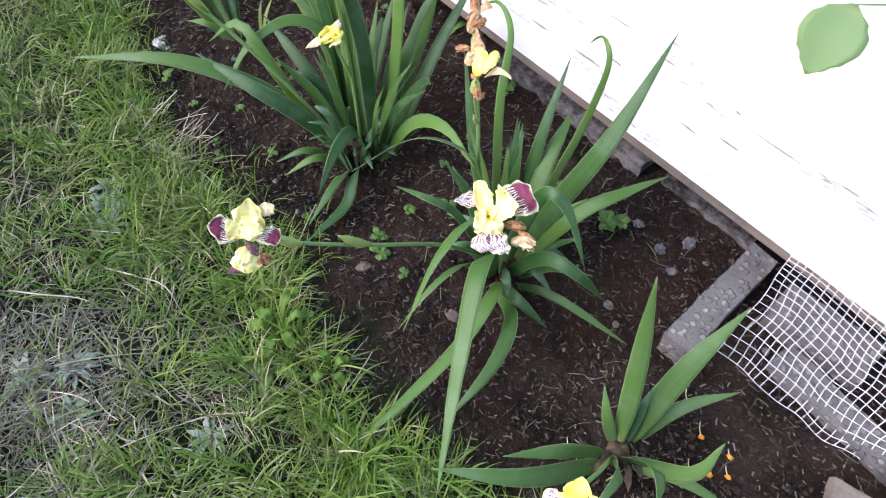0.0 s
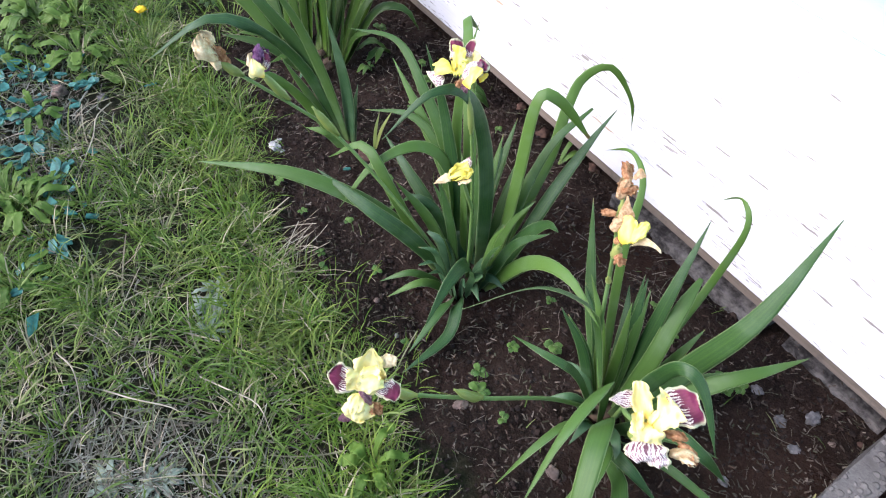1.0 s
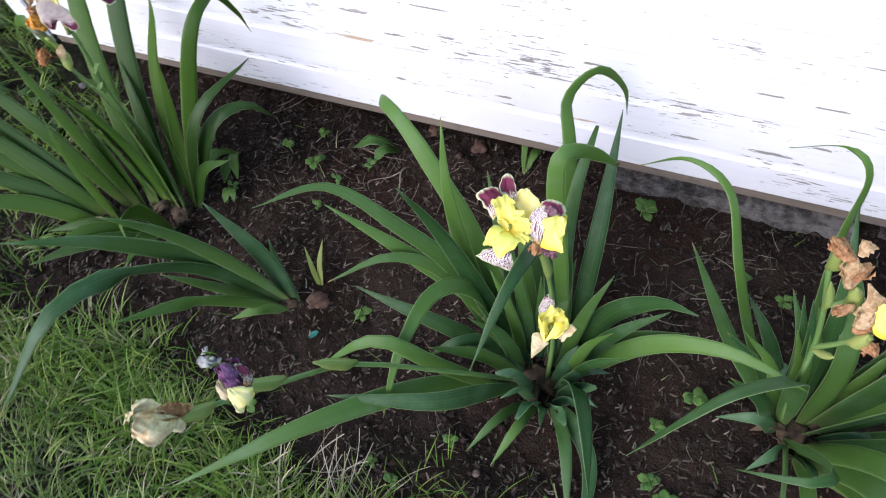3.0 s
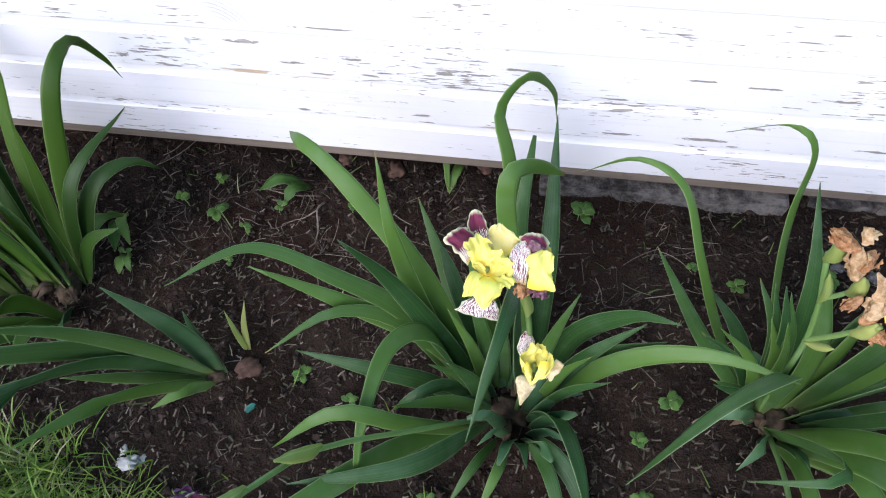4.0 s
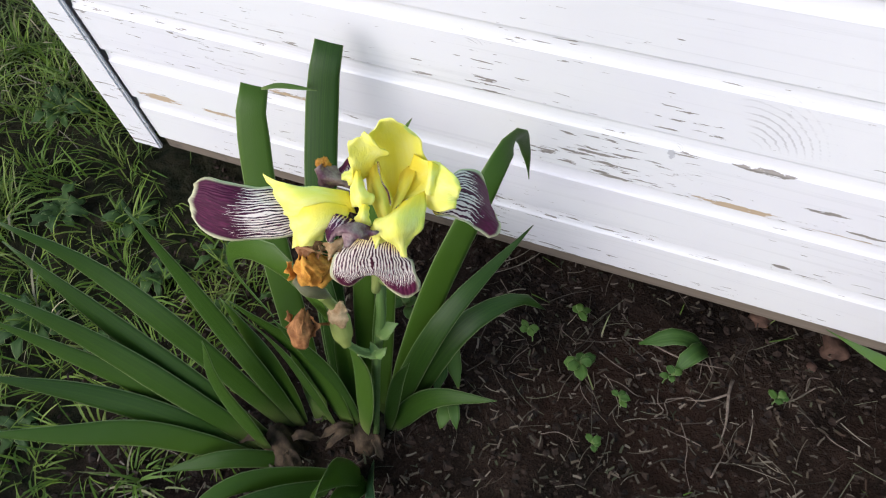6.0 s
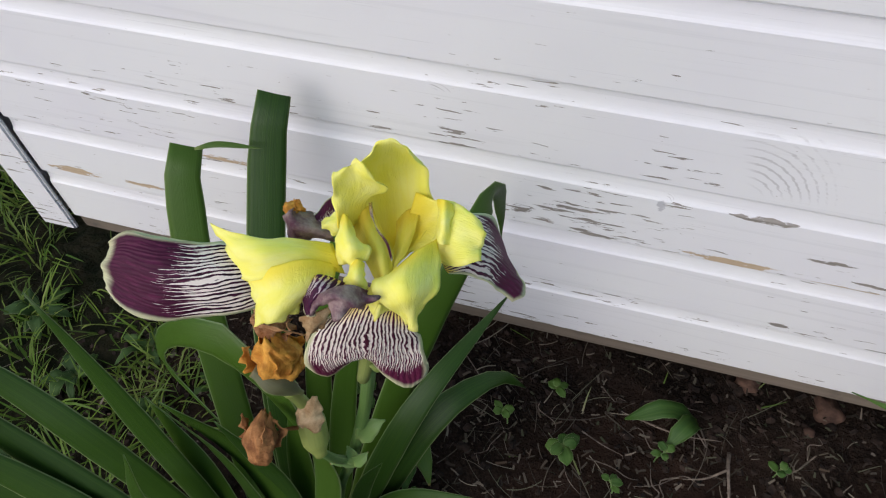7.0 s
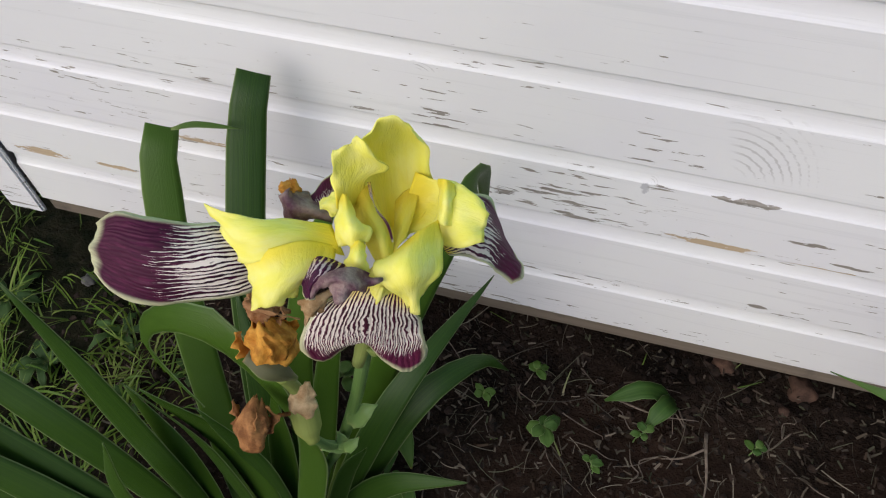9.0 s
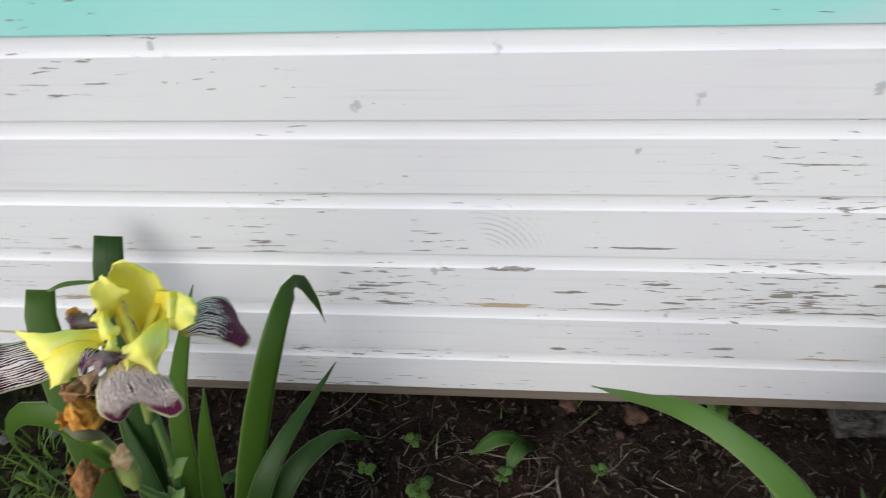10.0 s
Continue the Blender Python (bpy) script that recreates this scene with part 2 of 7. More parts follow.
def rough_material(name, low, high, scale=30.0, rough=0.85, strength=0.6, sheer=0.0, distance=0.003, which="Object"):
    n = Nodes(name)
    v = n.coords(which)
    a = n.noise(v, scale, 6, 0.65)
    b = n.noise(v, scale * 0.15, 3)
    fac = n.step(n.math("ADD", n.math("MULTIPLY", a, 0.7), n.math("MULTIPLY", b, 0.3)), 0.36, 0.66)
    return n.surface(n.mix(fac, low, high), rough, n.bump(a, strength, distance), sheer, 0.3)


def concrete_material():
    # grey mortar with pebbles of several greys standing proud
    n = Nodes("pebbly_concrete")
    v = n.coords("Object")
    warp = n.add("VectorMath", {"operation": "ADD"}, i0=v, i1=n.add("VectorMath", {"operation": "SCALE"}, i0=n.add("TexNoise", Vector=v, Scale=60.0).outputs["Color"], Scale=0.008).outputs[0])
    cell = n.add("TexVoronoi", Vector=warp.outputs[0], Scale=62.0)
    grit = n.noise(v, 190.0, 4, 0.7)
    stain = n.noise(v, 12.0, 4, 0.6)
    pebble = n.step(cell.outputs["Distance"], 0.30, 0.48, 1.0, 0.0)
    shade = n.add("SeparateXYZ", i0=cell.outputs["Color"]).outputs["X"]
    stone = n.mix(shade, (0.09, 0.085, 0.08), (0.27, 0.25, 0.225))
    mortar = n.mix(grit, (0.06, 0.057, 0.053), (0.20, 0.19, 0.175))
    colour = n.mix(n.math("MULTIPLY", pebble, n.step(shade, 0.2, 0.4)), mortar, stone)
    colour = n.mix(n.step(stain, 0.5, 0.75, 0.0, 0.6), colour, (0.05, 0.046, 0.042))
    return n.surface(colour, 0.9, n.bump(n.math("ADD", n.math("MULTIPLY", grit, 0.4), pebble), 0.9, 0.004), specular=0.2)


def island_material(name, colours, rough=0.6, sheer=0.15, dry=(0.10, 0.09, 0.06), fresh=(0.09, 0.085, 0.06)):
    n = Nodes(name)
    ramp = n.add("ValToRGB", i0=n.island())
    ramp.color_ramp.interpolation = "CONSTANT"
    while len(ramp.color_ramp.elements) < len(colours):
        ramp.color_ramp.elements.new(0.5)
    for i, (e, c) in enumerate(zip(ramp.color_ramp.elements, colours)):
        e.position, e.color = i / len(colours), (*c, 1)
    v = n.noise(n.coords("Object"), 7.0, 3)
    colour = n.mix(n.step(v, 0.46, 0.66, 0.0, 0.4), ramp.outputs[0], dry)
    colour = n.mix(n.step(v, 0.34, 0.52, 0.7, 0.0), colour, fresh)
    return n.surface(colour, rough, None, sheer, 0.25)


WHITE = paint_material("white_weathered_paint", (0.80, 0.81, 0.82), (0.76, 0.76, 0.80),
                       ((0.017, 0.316, 0.045, 0.0055), (-0.82, 0.228, 0.035, 0.007), (-0.713, 0.229, 0.03, 0.004), (-0.563, 0.313, 0.045, 0.006), (0.473, 0.211, 0.055, 0.005), (0.449, 0.213, 0.02, 0.004), (0.13, 0.312, 0.04, 0.0022)),
                       ((-0.007, 0.394, 0.100, 0.120), (-0.063, 0.385, 0.012, 0.016), (0.341, 0.217, 0.010, 0.014), (0.86, 0.238, 0.012, 0.014), (-0.30, 0.475, 0.03, 0.02)),
                       smudges=((0.014, 0.694, 0.008), (0.208, 0.64, 0.009), (0.369, 0.645, 0.010), (-0.128, 0.629, 0.011), (0.285, 0.536, 0.008), (-0.323, 0.698, 0.007), (0.16, 0.573, 0.006), (-0.066, 0.382, 0.009), (0.235, 0.302, 0.007)),
                       scars=((0.322, 0.233, 0.020, 0.0032), (0.101, 0.223, 0.015, 0.0032), (0.149, 0.324, 0.020, 0.0022), (0.367, 0.347, 0.017, 0.0042), (0.423, 0.349, 0.023, 0.0022),
                              (0.456, 0.314, 0.060, 0.0020), (0.028, 0.388, 0.027, 0.0034), (0.210, 0.365, 0.021, 0.0032), (0.180, 0.429, 0.050, 0.0018), (0.334, 0.214, 0.011, 0.0032),
                              (-0.145, 0.352, 0.027, 0.0030), (0.110, 0.346, 0.022, 0.0028), (0.486, 0.369, 0.024, 0.0030),
                              (0.648, 0.317, 0.030, 0.0020), (0.812, 0.230, 0.042, 0.0042), (0.665, 0.227, 0.032, 0.0030), (0.865, 0.367, 0.026, 0.0024), (0.993, 0.351, 0.022, 0.0030),
                              (0.774, 0.374, 0.026, 0.0024), (1.088, 0.235, 0.030, 0.0030), (1.272, 0.326, 0.070, 0.0022), (1.184, 0.264, 0.022, 0.0036), (0.603, 0.211, 0.050, 0.0030), (0.886, 0.270, 0.024, 0.0034)))
TEAL = paint_material("turquoise_weathered_paint", (0.31, 0.74, 0.69), (0.36, 0.78, 0.73), sound=0.06)
SILL = wood_material("dark_weathered_wood", (0.10, 0.078, 0.058), (0.25, 0.205, 0.165))
BARE = wood_material("bare_weathered_wood", (0.13, 0.09, 0.055), (0.30, 0.22, 0.15))
GROUND = ground_material()
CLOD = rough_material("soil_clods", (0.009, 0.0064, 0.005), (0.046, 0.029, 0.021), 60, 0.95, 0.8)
CONCRETE = concrete_material()
FOOTING = rough_material("old_rubble_footing", (0.030, 0.027, 0.025), (0.20, 0.185, 0.17), 48, 0.95, 1.0, 0, 0.010)
STONE = rough_material("field_stone", (0.09, 0.065, 0.052), (0.21, 0.155, 0.125), 40, 0.8, 0.5)
GREY_STONE = rough_material("grey_stone", (0.07, 0.07, 0.07), (0.20, 0.19, 0.18), 60, 0.85, 0.6)
BRICK = rough_material("broken_brick", (0.05, 0.028, 0.020), (0.12, 0.068, 0.048), 50, 0.9, 0.8)
BLADE = leaf_material("iris_blade", (0.016, 0.062, 0.020), (0.092, 0.188, 0.032), bloom=0.2)
# darker copy of BLADE for the two corner clumps, with shade put into the colour
BLADE_SHADED = leaf_material("shaded_iris_blade", (0.020, 0.060, 0.009), (0.058, 0.128, 0.013), bloom=0.03, tip=0.0)
BLADE_YOUNG = leaf_material("light_green_iris_blade", (0.055, 0.125, 0.032), (0.115, 0.215, 0.050), bloom=0.2)
OLIVE = leaf_material("grey_green_bract", (0.09, 0.10, 0.045), (0.15, 0.15, 0.075), 30, 0.2)
BLADE_BLUE = leaf_material("young_iris_blade", (0.026, 0.080, 0.036), (0.055, 0.13, 0.05), bloom=0.25)
STALK = leaf_material("iris_stalk", (0.10, 0.19, 0.05), (0.17, 0.27, 0.08), 30, 0.05)
SPATHE = leaf_material("bud_sheath", (0.19, 0.27, 0.06), (0.34, 0.38, 0.11), 30, 0.2)
YELLOW = petal_material("yellow_petal", (0.99, 0.94, 0.16), (0.99, 0.955, 0.30), (0.97, 0.77, 0.04), 0.15)
GOLD = petal_material("golden_style", (0.90, 0.80, 0.10), (0.94, 0.84, 0.18), (0.82, 0.62, 0.05), 0.2)
SOFT = petal_material("soft_yellow_petal", (0.98, 0.88, 0.17), (0.98, 0.90, 0.27), (0.96, 0.70, 0.04), 0.2)
PALE = petal_material("pale_yellow_petal", (0.96, 0.86, 0.32), (0.96, 0.88, 0.46), (0.94, 0.74, 0.14), 0.2)
VEINED = veined_material("veined_purple_petal", 20.0, -0.02, (0.072, 0.008, 0.036), (0.016, 0.004, 0.012), 0.045)
VEINED_WIDE = veined_material("wide_veined_petal", 25.0, -0.36, (0.11, 0.014, 0.045), (0.050, 0.012, 0.022), 0.028, corner=0.42)
VEINED_SIDE = veined_material("side_veined_petal", 15.0, -0.05, (0.10, 0.014, 0.045), (0.060, 0.012, 0.030), 0.04, (0.84, 0.72, 0.68))
VEINED_DARK = veined_material("rolled_veined_petal", 9.0, 0.05, (0.06, 0.012, 0.045), (0.05, 0.012, 0.04), 0.03, (0.62, 0.52, 0.55), 0.4)
VEINED_FEW = veined_material("small_veined_petal", 13.0, 0.14, (0.19, 0.032, 0.070), (0.11, 0.028, 0.045), 0.10)
VEINED_PALE = veined_material("pale_veined_petal", 9.0, -0.55, (0.22, 0.09, 0.12), (0.20, 0.09, 0.11), 0.05)
LILAC = rough_material("crumpled_lilac_petal", (0.15, 0.055, 0.09), (0.52, 0.40, 0.36), 120, 0.6, 0.8, 0.2, 0.003)
PURPLE = rough_material("wilted_purple_petal", (0.11, 0.030, 0.065), (0.34, 0.20, 0.21), 160, 0.6, 0.6, 0.15, 0.002)
VIOLET = rough_material("closing_violet_petal", (0.075, 0.012, 0.070), (0.27, 0.12, 0.24), 160, 0.6, 0.5, 0.2, 0.002)
DRY = rough_material("dried_tan_petal", (0.26, 0.10, 0.035), (0.66, 0.38, 0.19), 150, 0.7, 0.9, 0.2, 0.002)
TAN = rough_material("faded_tan_petal", (0.34, 0.19, 0.08), (0.74, 0.54, 0.32), 150, 0.7, 0.9, 0.2, 0.002)
AMBER = rough_material("dried_amber_petal", (0.50, 0.17, 0.02), (0.94, 0.50, 0.09), 130, 0.65, 0.9, 0.25, 0.002)
BROWN = rough_material("dried_brown_petal", (0.20, 0.075, 0.025), (0.52, 0.24, 0.09), 140, 0.75, 0.9, 0.1, 0.003)
CREAM = rough_material("faded_cream_petal", (0.62, 0.44, 0.22), (0.90, 0.80, 0.52), 110, 0.6, 0.8, 0.2, 0.002)
WEED = leaf_material("weed_leaf", (0.036, 0.10, 0.015), (0.085, 0.175, 0.028), 9, 0.25, 0.55, bloom=0.05)
GRASS = island_material("grass_blades", [(0.070, 0.130, 0.022), (0.115, 0.185, 0.038), (0.140, 0.215, 0.045), (0.040, 0.075, 0.020), (0.18, 0.25, 0.065), (0.085, 0.15, 0.024), (0.20, 0.22, 0.09), (0.38, 0.34, 0.22)], dry=(0.095, 0.115, 0.040), fresh=(0.080, 0.155, 0.022))
TUFT = island_material("tuft_blades", [(0.10, 0.19, 0.02), (0.14, 0.235, 0.028), (0.175, 0.27, 0.035), (0.07, 0.15, 0.018), (0.21, 0.28, 0.055)], 0.5, 0.3, dry=(0.13, 0.16, 0.05), fresh=(0.10, 0.19, 0.025))
# weed leaf darkened for the shed corner, the dimness there painted into its colour
SHADED_WEED = leaf_material("shaded_weed_leaf", (0.019, 0.056, 0.010), (0.050, 0.108, 0.021), 9, 0.2, 0.7, bloom=0.02)
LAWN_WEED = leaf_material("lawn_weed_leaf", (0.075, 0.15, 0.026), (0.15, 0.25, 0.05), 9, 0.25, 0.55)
DANDELION_LEAF = leaf_material("dandelion_leaf", (0.050, 0.115, 0.010), (0.105, 0.195, 0.022), 9, 0.2, 0.65, bloom=0.02)
PALE_STRAW = island_material("pale_stalks", [(0.44, 0.38, 0.27), (0.34, 0.28, 0.19), (0.52, 0.46, 0.35), (0.28, 0.28, 0.15)], 0.7, 0.1)
STRAW = island_material("dry_straw", [(0.15, 0.12, 0.09), (0.085, 0.07, 0.052), (0.25, 0.215, 0.165), (0.055, 0.044, 0.034), (0.13, 0.13, 0.085)], 0.8, 0.05)
CRUMB = island_material("dark_plant_crumbs", [(0.045, 0.032, 0.024), (0.085, 0.062, 0.046), (0.022, 0.017, 0.013), (0.17, 0.14, 0.11), (0.05, 0.055, 0.03), (0.06, 0.036, 0.024), (0.10, 0.08, 0.062)], 0.9, 0.05)
MULCH = island_material("dry_leaf_litter", [(0.14, 0.13, 0.10), (0.20, 0.21, 0.16), (0.10, 0.085, 0.065), (0.28, 0.28, 0.23), (0.13, 0.16, 0.09)], 0.85, 0.08)
DRY_LEAF = rough_material("withered_leaf", (0.10, 0.065, 0.035), (0.30, 0.22, 0.13), 60, 0.8, 0.6)
OLD_LEAF = rough_material("rotted_leaf", (0.028, 0.019, 0.012), (0.105, 0.072, 0.042), 60, 0.85, 0.6)
TWIG = rough_material("grey_twig", (0.085, 0.066, 0.052), (0.24, 0.19, 0.15), 90, 0.85, 0.5)
NET = rough_material("white_plastic_net", (0.66, 0.66, 0.67), (0.80, 0.80, 0.80), 20, 0.45, 0.1)
SHARD = rough_material("turquoise_paint_chip", (0.012, 0.085, 0.068), (0.055, 0.225, 0.18), 50, 0.5, 0.4)
PALE_LITTER = rough_material("white_paint_scrap", (0.30, 0.30, 0.29), (0.62, 0.61, 0.58), 40, 0.7, 0.5)
DANDELION = rough_material("dandelion_yellow", (0.78, 0.46, 0.01), (0.88, 0.66, 0.02), 90, 0.6, 0.6)
ORANGE = rough_material("fallen_orange_blossom", (0.70, 0.24, 0.02), (0.85, 0.42, 0.04), 60, 0.6, 0.4, 0.2)


# ---- geometry helpers ----
def part(name, mesh, material, parent=None, label=""):
    mesh.materials.clear()
    mesh.materials.append(material)
    ob = new(name, mesh)
    if parent is not None:
        ob.parent = parent
        ob.matrix_parent_inverse = parent.matrix_world.inverted()
    if label:
        tagged(ob, label)
    return ob


def base_empty(name, at, label, category, group=""):
    ob = new(name)
    ob.empty_display_size = 0.05
    ob.matrix_world = pose(*at)
    return tagged(ob, label, category, group)


def spline(points, count):
    """Catmull-Rom sheer the points, count + 1 samples spaced evenly by length."""
    p = [Vector(q) for q in points]
    p = [p[0] * 2 - p[1], *p, p[-1] * 2 - p[-2]]
    fine = []
    for i in range(1, len(p) - 2):
        for k in range(12):
            t = k / 12
            a, b, c, d = p[i - 1], p[i], p[i + 1], p[i + 2]
            fine.append(0.5 * ((2 * b) + (c - a) * t + (2 * a - 5 * b + 4 * c - d) * t * t + (3 * b - a - 3 * c + d) * t * t * t))
    fine.append(p[-2])
    lengths = [0.0]
    for a, b in zip(fine, fine[1:]):
        lengths.append(lengths[-1] + (b - a).length)
    out, j = [], 0
    for i in range(count + 1):
        want = lengths[-1] * i / count
        while j < len(fine) - 2 and lengths[j + 1] < want:
            j += 1
        span = lengths[j + 1] - lengths[j]
        out.append(fine[j].lerp(fine[j + 1], (want - lengths[j]) / span if span > 1e-9 else 0))
    return out


def profile(values, s):
    x = s * (len(values) - 1)
    i = min(int(x), len(values) - 2)
    f = x - i
    f = f * f * (3 - 2 * f)
    return values[i] + (values[i + 1] - values[i]) * f


def skin(name, rows, thick):
    """Closes rows of points with their normals into one thin solid sheet with its own texture plane."""
    across, segments = len(rows[0]) - 1, len(rows) - 1
    n = across + 1
    verts, uvs = [], []
    for sign in (0.5, -0.5):
        for row in rows:
            for q, up, c, s in row:
                edge = 1 - 0.5 * abs(c) ** 4
                verts.append(q + up * (sign * thick * edge))
                uvs.append(((c + 1) / 2, s))
    faces, off, soft = [], n * len(rows), []
    for i in range(segments):
        soft += [True] * (2 * across) + [False] * 2
        for j in range(across):
            a = i * n + j
            faces.append((a, a + 1, a + n + 1, a + n))
            b = off + a
            faces.append((b, b + n, b + n + 1, b + 1))
        for j in (0, across):
            a, b = i * n + j, off + i * n + j
            faces.append((a, a + n, b + n, b) if j == 0 else (a, b, b + n, a + n))
    for i in (0, segments):
        for j in range(across):
            a, b = i * n + j, off + i * n + j
            faces.append((a, b, b + 1, a + 1) if i == 0 else (a, a + 1, b + 1, b))
    mesh = bpy.data.meshes.new(name)
    mesh.from_pydata([tuple(v) for v in verts], [], faces)
    layer = mesh.uv_layers.new(name="UVMap")
    idx = np.empty(len(mesh.loops), dtype=np.int32)
    mesh.loops.foreach_get("vertex_index", idx)
    layer.data.foreach_set("uv", np.array(uvs, dtype=np.float32)[idx].ravel())
    mesh.polygons.foreach_set("use_smooth", np.array(soft + [False] * (len(mesh.polygons) - len(soft)), dtype=bool))
    mesh.update()
    return mesh


def sheet(name, points, widths, facing, segments=14, across=4, thick=0.0008, fold=0.0, ruffle=0.0, waves=5.0, twist=0.0, seed=0, tail=0.0):
    """A ribbon or petal along a curve: half widths along it, a fold or cup across it, a ruffled rim, and real thickness."""
    line = spline(points, segments)
    facing = Vector(facing).normalized()
    rng = random.Random(seed)
    ph = rng.random() * 6.28
    rows, last = [], None
    for i, p in enumerate(line):
        s = i / segments
        t = (line[min(i + 1, segments)] - line[max(i - 1, 0)]).normalized()
        side = t.cross(facing)
        if last is not None and (side.length < 0.35 or side.dot(last) < 0):
            side = last - t * last.dot(t)
        side = side.normalized() if side.length > 1e-4 else Vector((1, 0, 0))
        last = side
        if twist:
            side = Matrix.Rotation(twist * s, 3, t) @ side
        up = side.cross(t).normalized()
        w = profile(widths, s)
        row = []
        for j in range(across + 1):
            c = 2 * j / across - 1
            lift = fold * w * (abs(c) ** 1.5) + ruffle * w * abs(c) ** 2.5 * math.sin(waves * 6.28 * s + ph + 1.3 * c)
            shrink = 1 + 0.25 * ruffle * math.sin(waves * 4.1 * s + ph * 2 + c)
            row.append((p + side * (c * w * shrink) + up * lift + t * (tail * w * c * c * s * s), up, c, s))
        rows.append(row)
    return skin(name, rows, thick)


def tube(name, points, radii, sides=8, segments=12):
    line = spline(points, segments)
    verts, faces, uvs = [], [], []
    ref = Vector((0.3, -0.8, 0.52))
    for i, p in enumerate(line):
        t = (line[min(i + 1, segments)] - line[max(i - 1, 0)]).normalized()
        a = t.cross(ref)
        a = a.normalized() if a.length > 1e-3 else Vector((1, 0, 0))
        b = t.cross(a)
        r = profile(radii, i / segments)
        for k in range(sides):
            g = 2 * math.pi * k / sides
            verts.append(tuple(p + (a * math.cos(g) + b * math.sin(g)) * r))
            uvs.append((k / sides, 0.3 + 0.5 * i / segments))
    for i in range(segments):
        for k in range(sides):
            q = (k + 1) % sides
            faces.append((i * sides + k, i * sides + q, (i + 1) * sides + q, (i + 1) * sides + k))
    faces.append(tuple(range(sides - 1, -1, -1)))
    faces.append(tuple(segments * sides + k for k in range(sides)))
    mesh = bpy.data.meshes.new(name)
    mesh.from_pydata(verts, [], faces)
    layer = mesh.uv_layers.new(name="UVMap")
    for loop, d in zip(mesh.loops, layer.data):
        d.uv = uvs[loop.vertex_index]
    mesh.polygons.foreach_set("use_smooth", np.ones(len(mesh.polygons), dtype=bool))
    mesh.update()
    return mesh


def lump(name, at, size, seed, rough=0.35, levels=2, freq=1.6, turn=0.0, squash=0.0):
    """An uneven stone, clod or crumpled head."""
    bm = bmesh.new()
    bmesh.ops.create_icosphere(bm, subdivisions=levels, radius=1.0)
    rng = random.Random(seed)
    off = Vector((rng.random() * 50, rng.random() * 50, rng.random() * 50))
    rot = Matrix.Rotation(turn, 3, "Z")
    for v in bm.verts:
        k = 1 + rough * noise.noise(v.co * freq + off) + 0.4 * rough * noise.noise(v.co * freq * 2.7 + off)
        c = v.co * k
        if squash:
            c.z = max(c.z, -squash)
        v.co = Vector(at) + rot @ Vector((c.x * size[0], c.y * size[1], c.z * size[2]))
    mesh = bpy.data.meshes.new(name)
    bm.to_mesh(mesh)
    bm.free()
    mesh.polygons.foreach_set("use_smooth", np.ones(len(mesh.polygons), dtype=bool))
    return mesh


def box_mesh(name, low, high, bevel=0.002, cuts=0, wobble=0.0, seed=0):
    bm = bmesh.new()
    bmesh.ops.create_cube(bm, size=1.0)
    for v in bm.verts:
        v.co = Vector([low[k] + (high[k] - low[k]) * (v.co[k] + 0.5) for k in range(3)])
    if cuts:
        bmesh.ops.subdivide_edges(bm, edges=bm.edges[:], cuts=cuts, use_grid_fill=True)
        off = Vector((seed * 3.1, 5.0, 9.0))
        for v in bm.verts:
            v.co += Vector([noise.noise(v.co * 22 + off + Vector((k * 7.0, 0, 0))) for k in range(3)]) * wobble
    elif bevel:
        bmesh.ops.bevel(bm, geom=bm.edges[:], offset=bevel, segments=2, affect="EDGES")
    mesh = bpy.data.meshes.new(name)
    bm.to_mesh(mesh)
    bm.free()
    return mesh


def relief(x, y):
    """Height of the ground: nearly level, crumbly in the bed, a little higher in the lawn."""
    v = Vector((x, y, 0.0))
    soft = max(0.0, min(1.0, (-0.62 - y) / 0.2))
    near = 1.0 if -2.2 < x < 2.6 and -2.4 < y < 1.2 else 0.3
    return near * (0.012 * noise.noise(v * 5.0) + (1 - 0.5 * soft) * (0.010 * noise.noise(v * 17) + 0.008 * noise.noise(v * 43) + 0.005 * noise.noise(v * 88))) + 0.008 * soft


# ---- ground ----
def build_ground():
    def lines(low, high, step, far):
        inner = list(np.arange(low, high + step / 2, step))
        left = [low - far * f for f in (1.0, 0.3, 0.08, 0.02, 0.006, 0.002)]
        right = [high + far * f for f in (0.002, 0.006, 0.02, 0.08, 0.3, 1.0)]
        return left + inner + right
    xs, ys = lines(-1.9, 2.0, 0.0075, 400.0), lines(-1.75, 0.55, 0.0075, 400.0)
    verts = [(x, y, relief(x, y)) for y in ys for x in xs]
    nx = len(xs)
    faces = [(j * nx + i, j * nx + i + 1, (j + 1) * nx + i + 1, (j + 1) * nx + i) for j in range(len(ys) - 1) for i in range(nx - 1)]
    mesh = bpy.data.meshes.new("ground")
    mesh.from_pydata(verts, [], faces)
    mesh.polygons.foreach_set("use_smooth", np.ones(len(mesh.polygons), dtype=bool))
    tagged(part("ground", mesh, GROUND), "dark crumbly garden soil running into a patchy mown lawn", "ground", kind="structure")


build_ground()

# ---- wall of the shed ----
LEFT_END, RIGHT_END, FOOT, PITCH = -0.882, 3.6, 0.11, 0.10


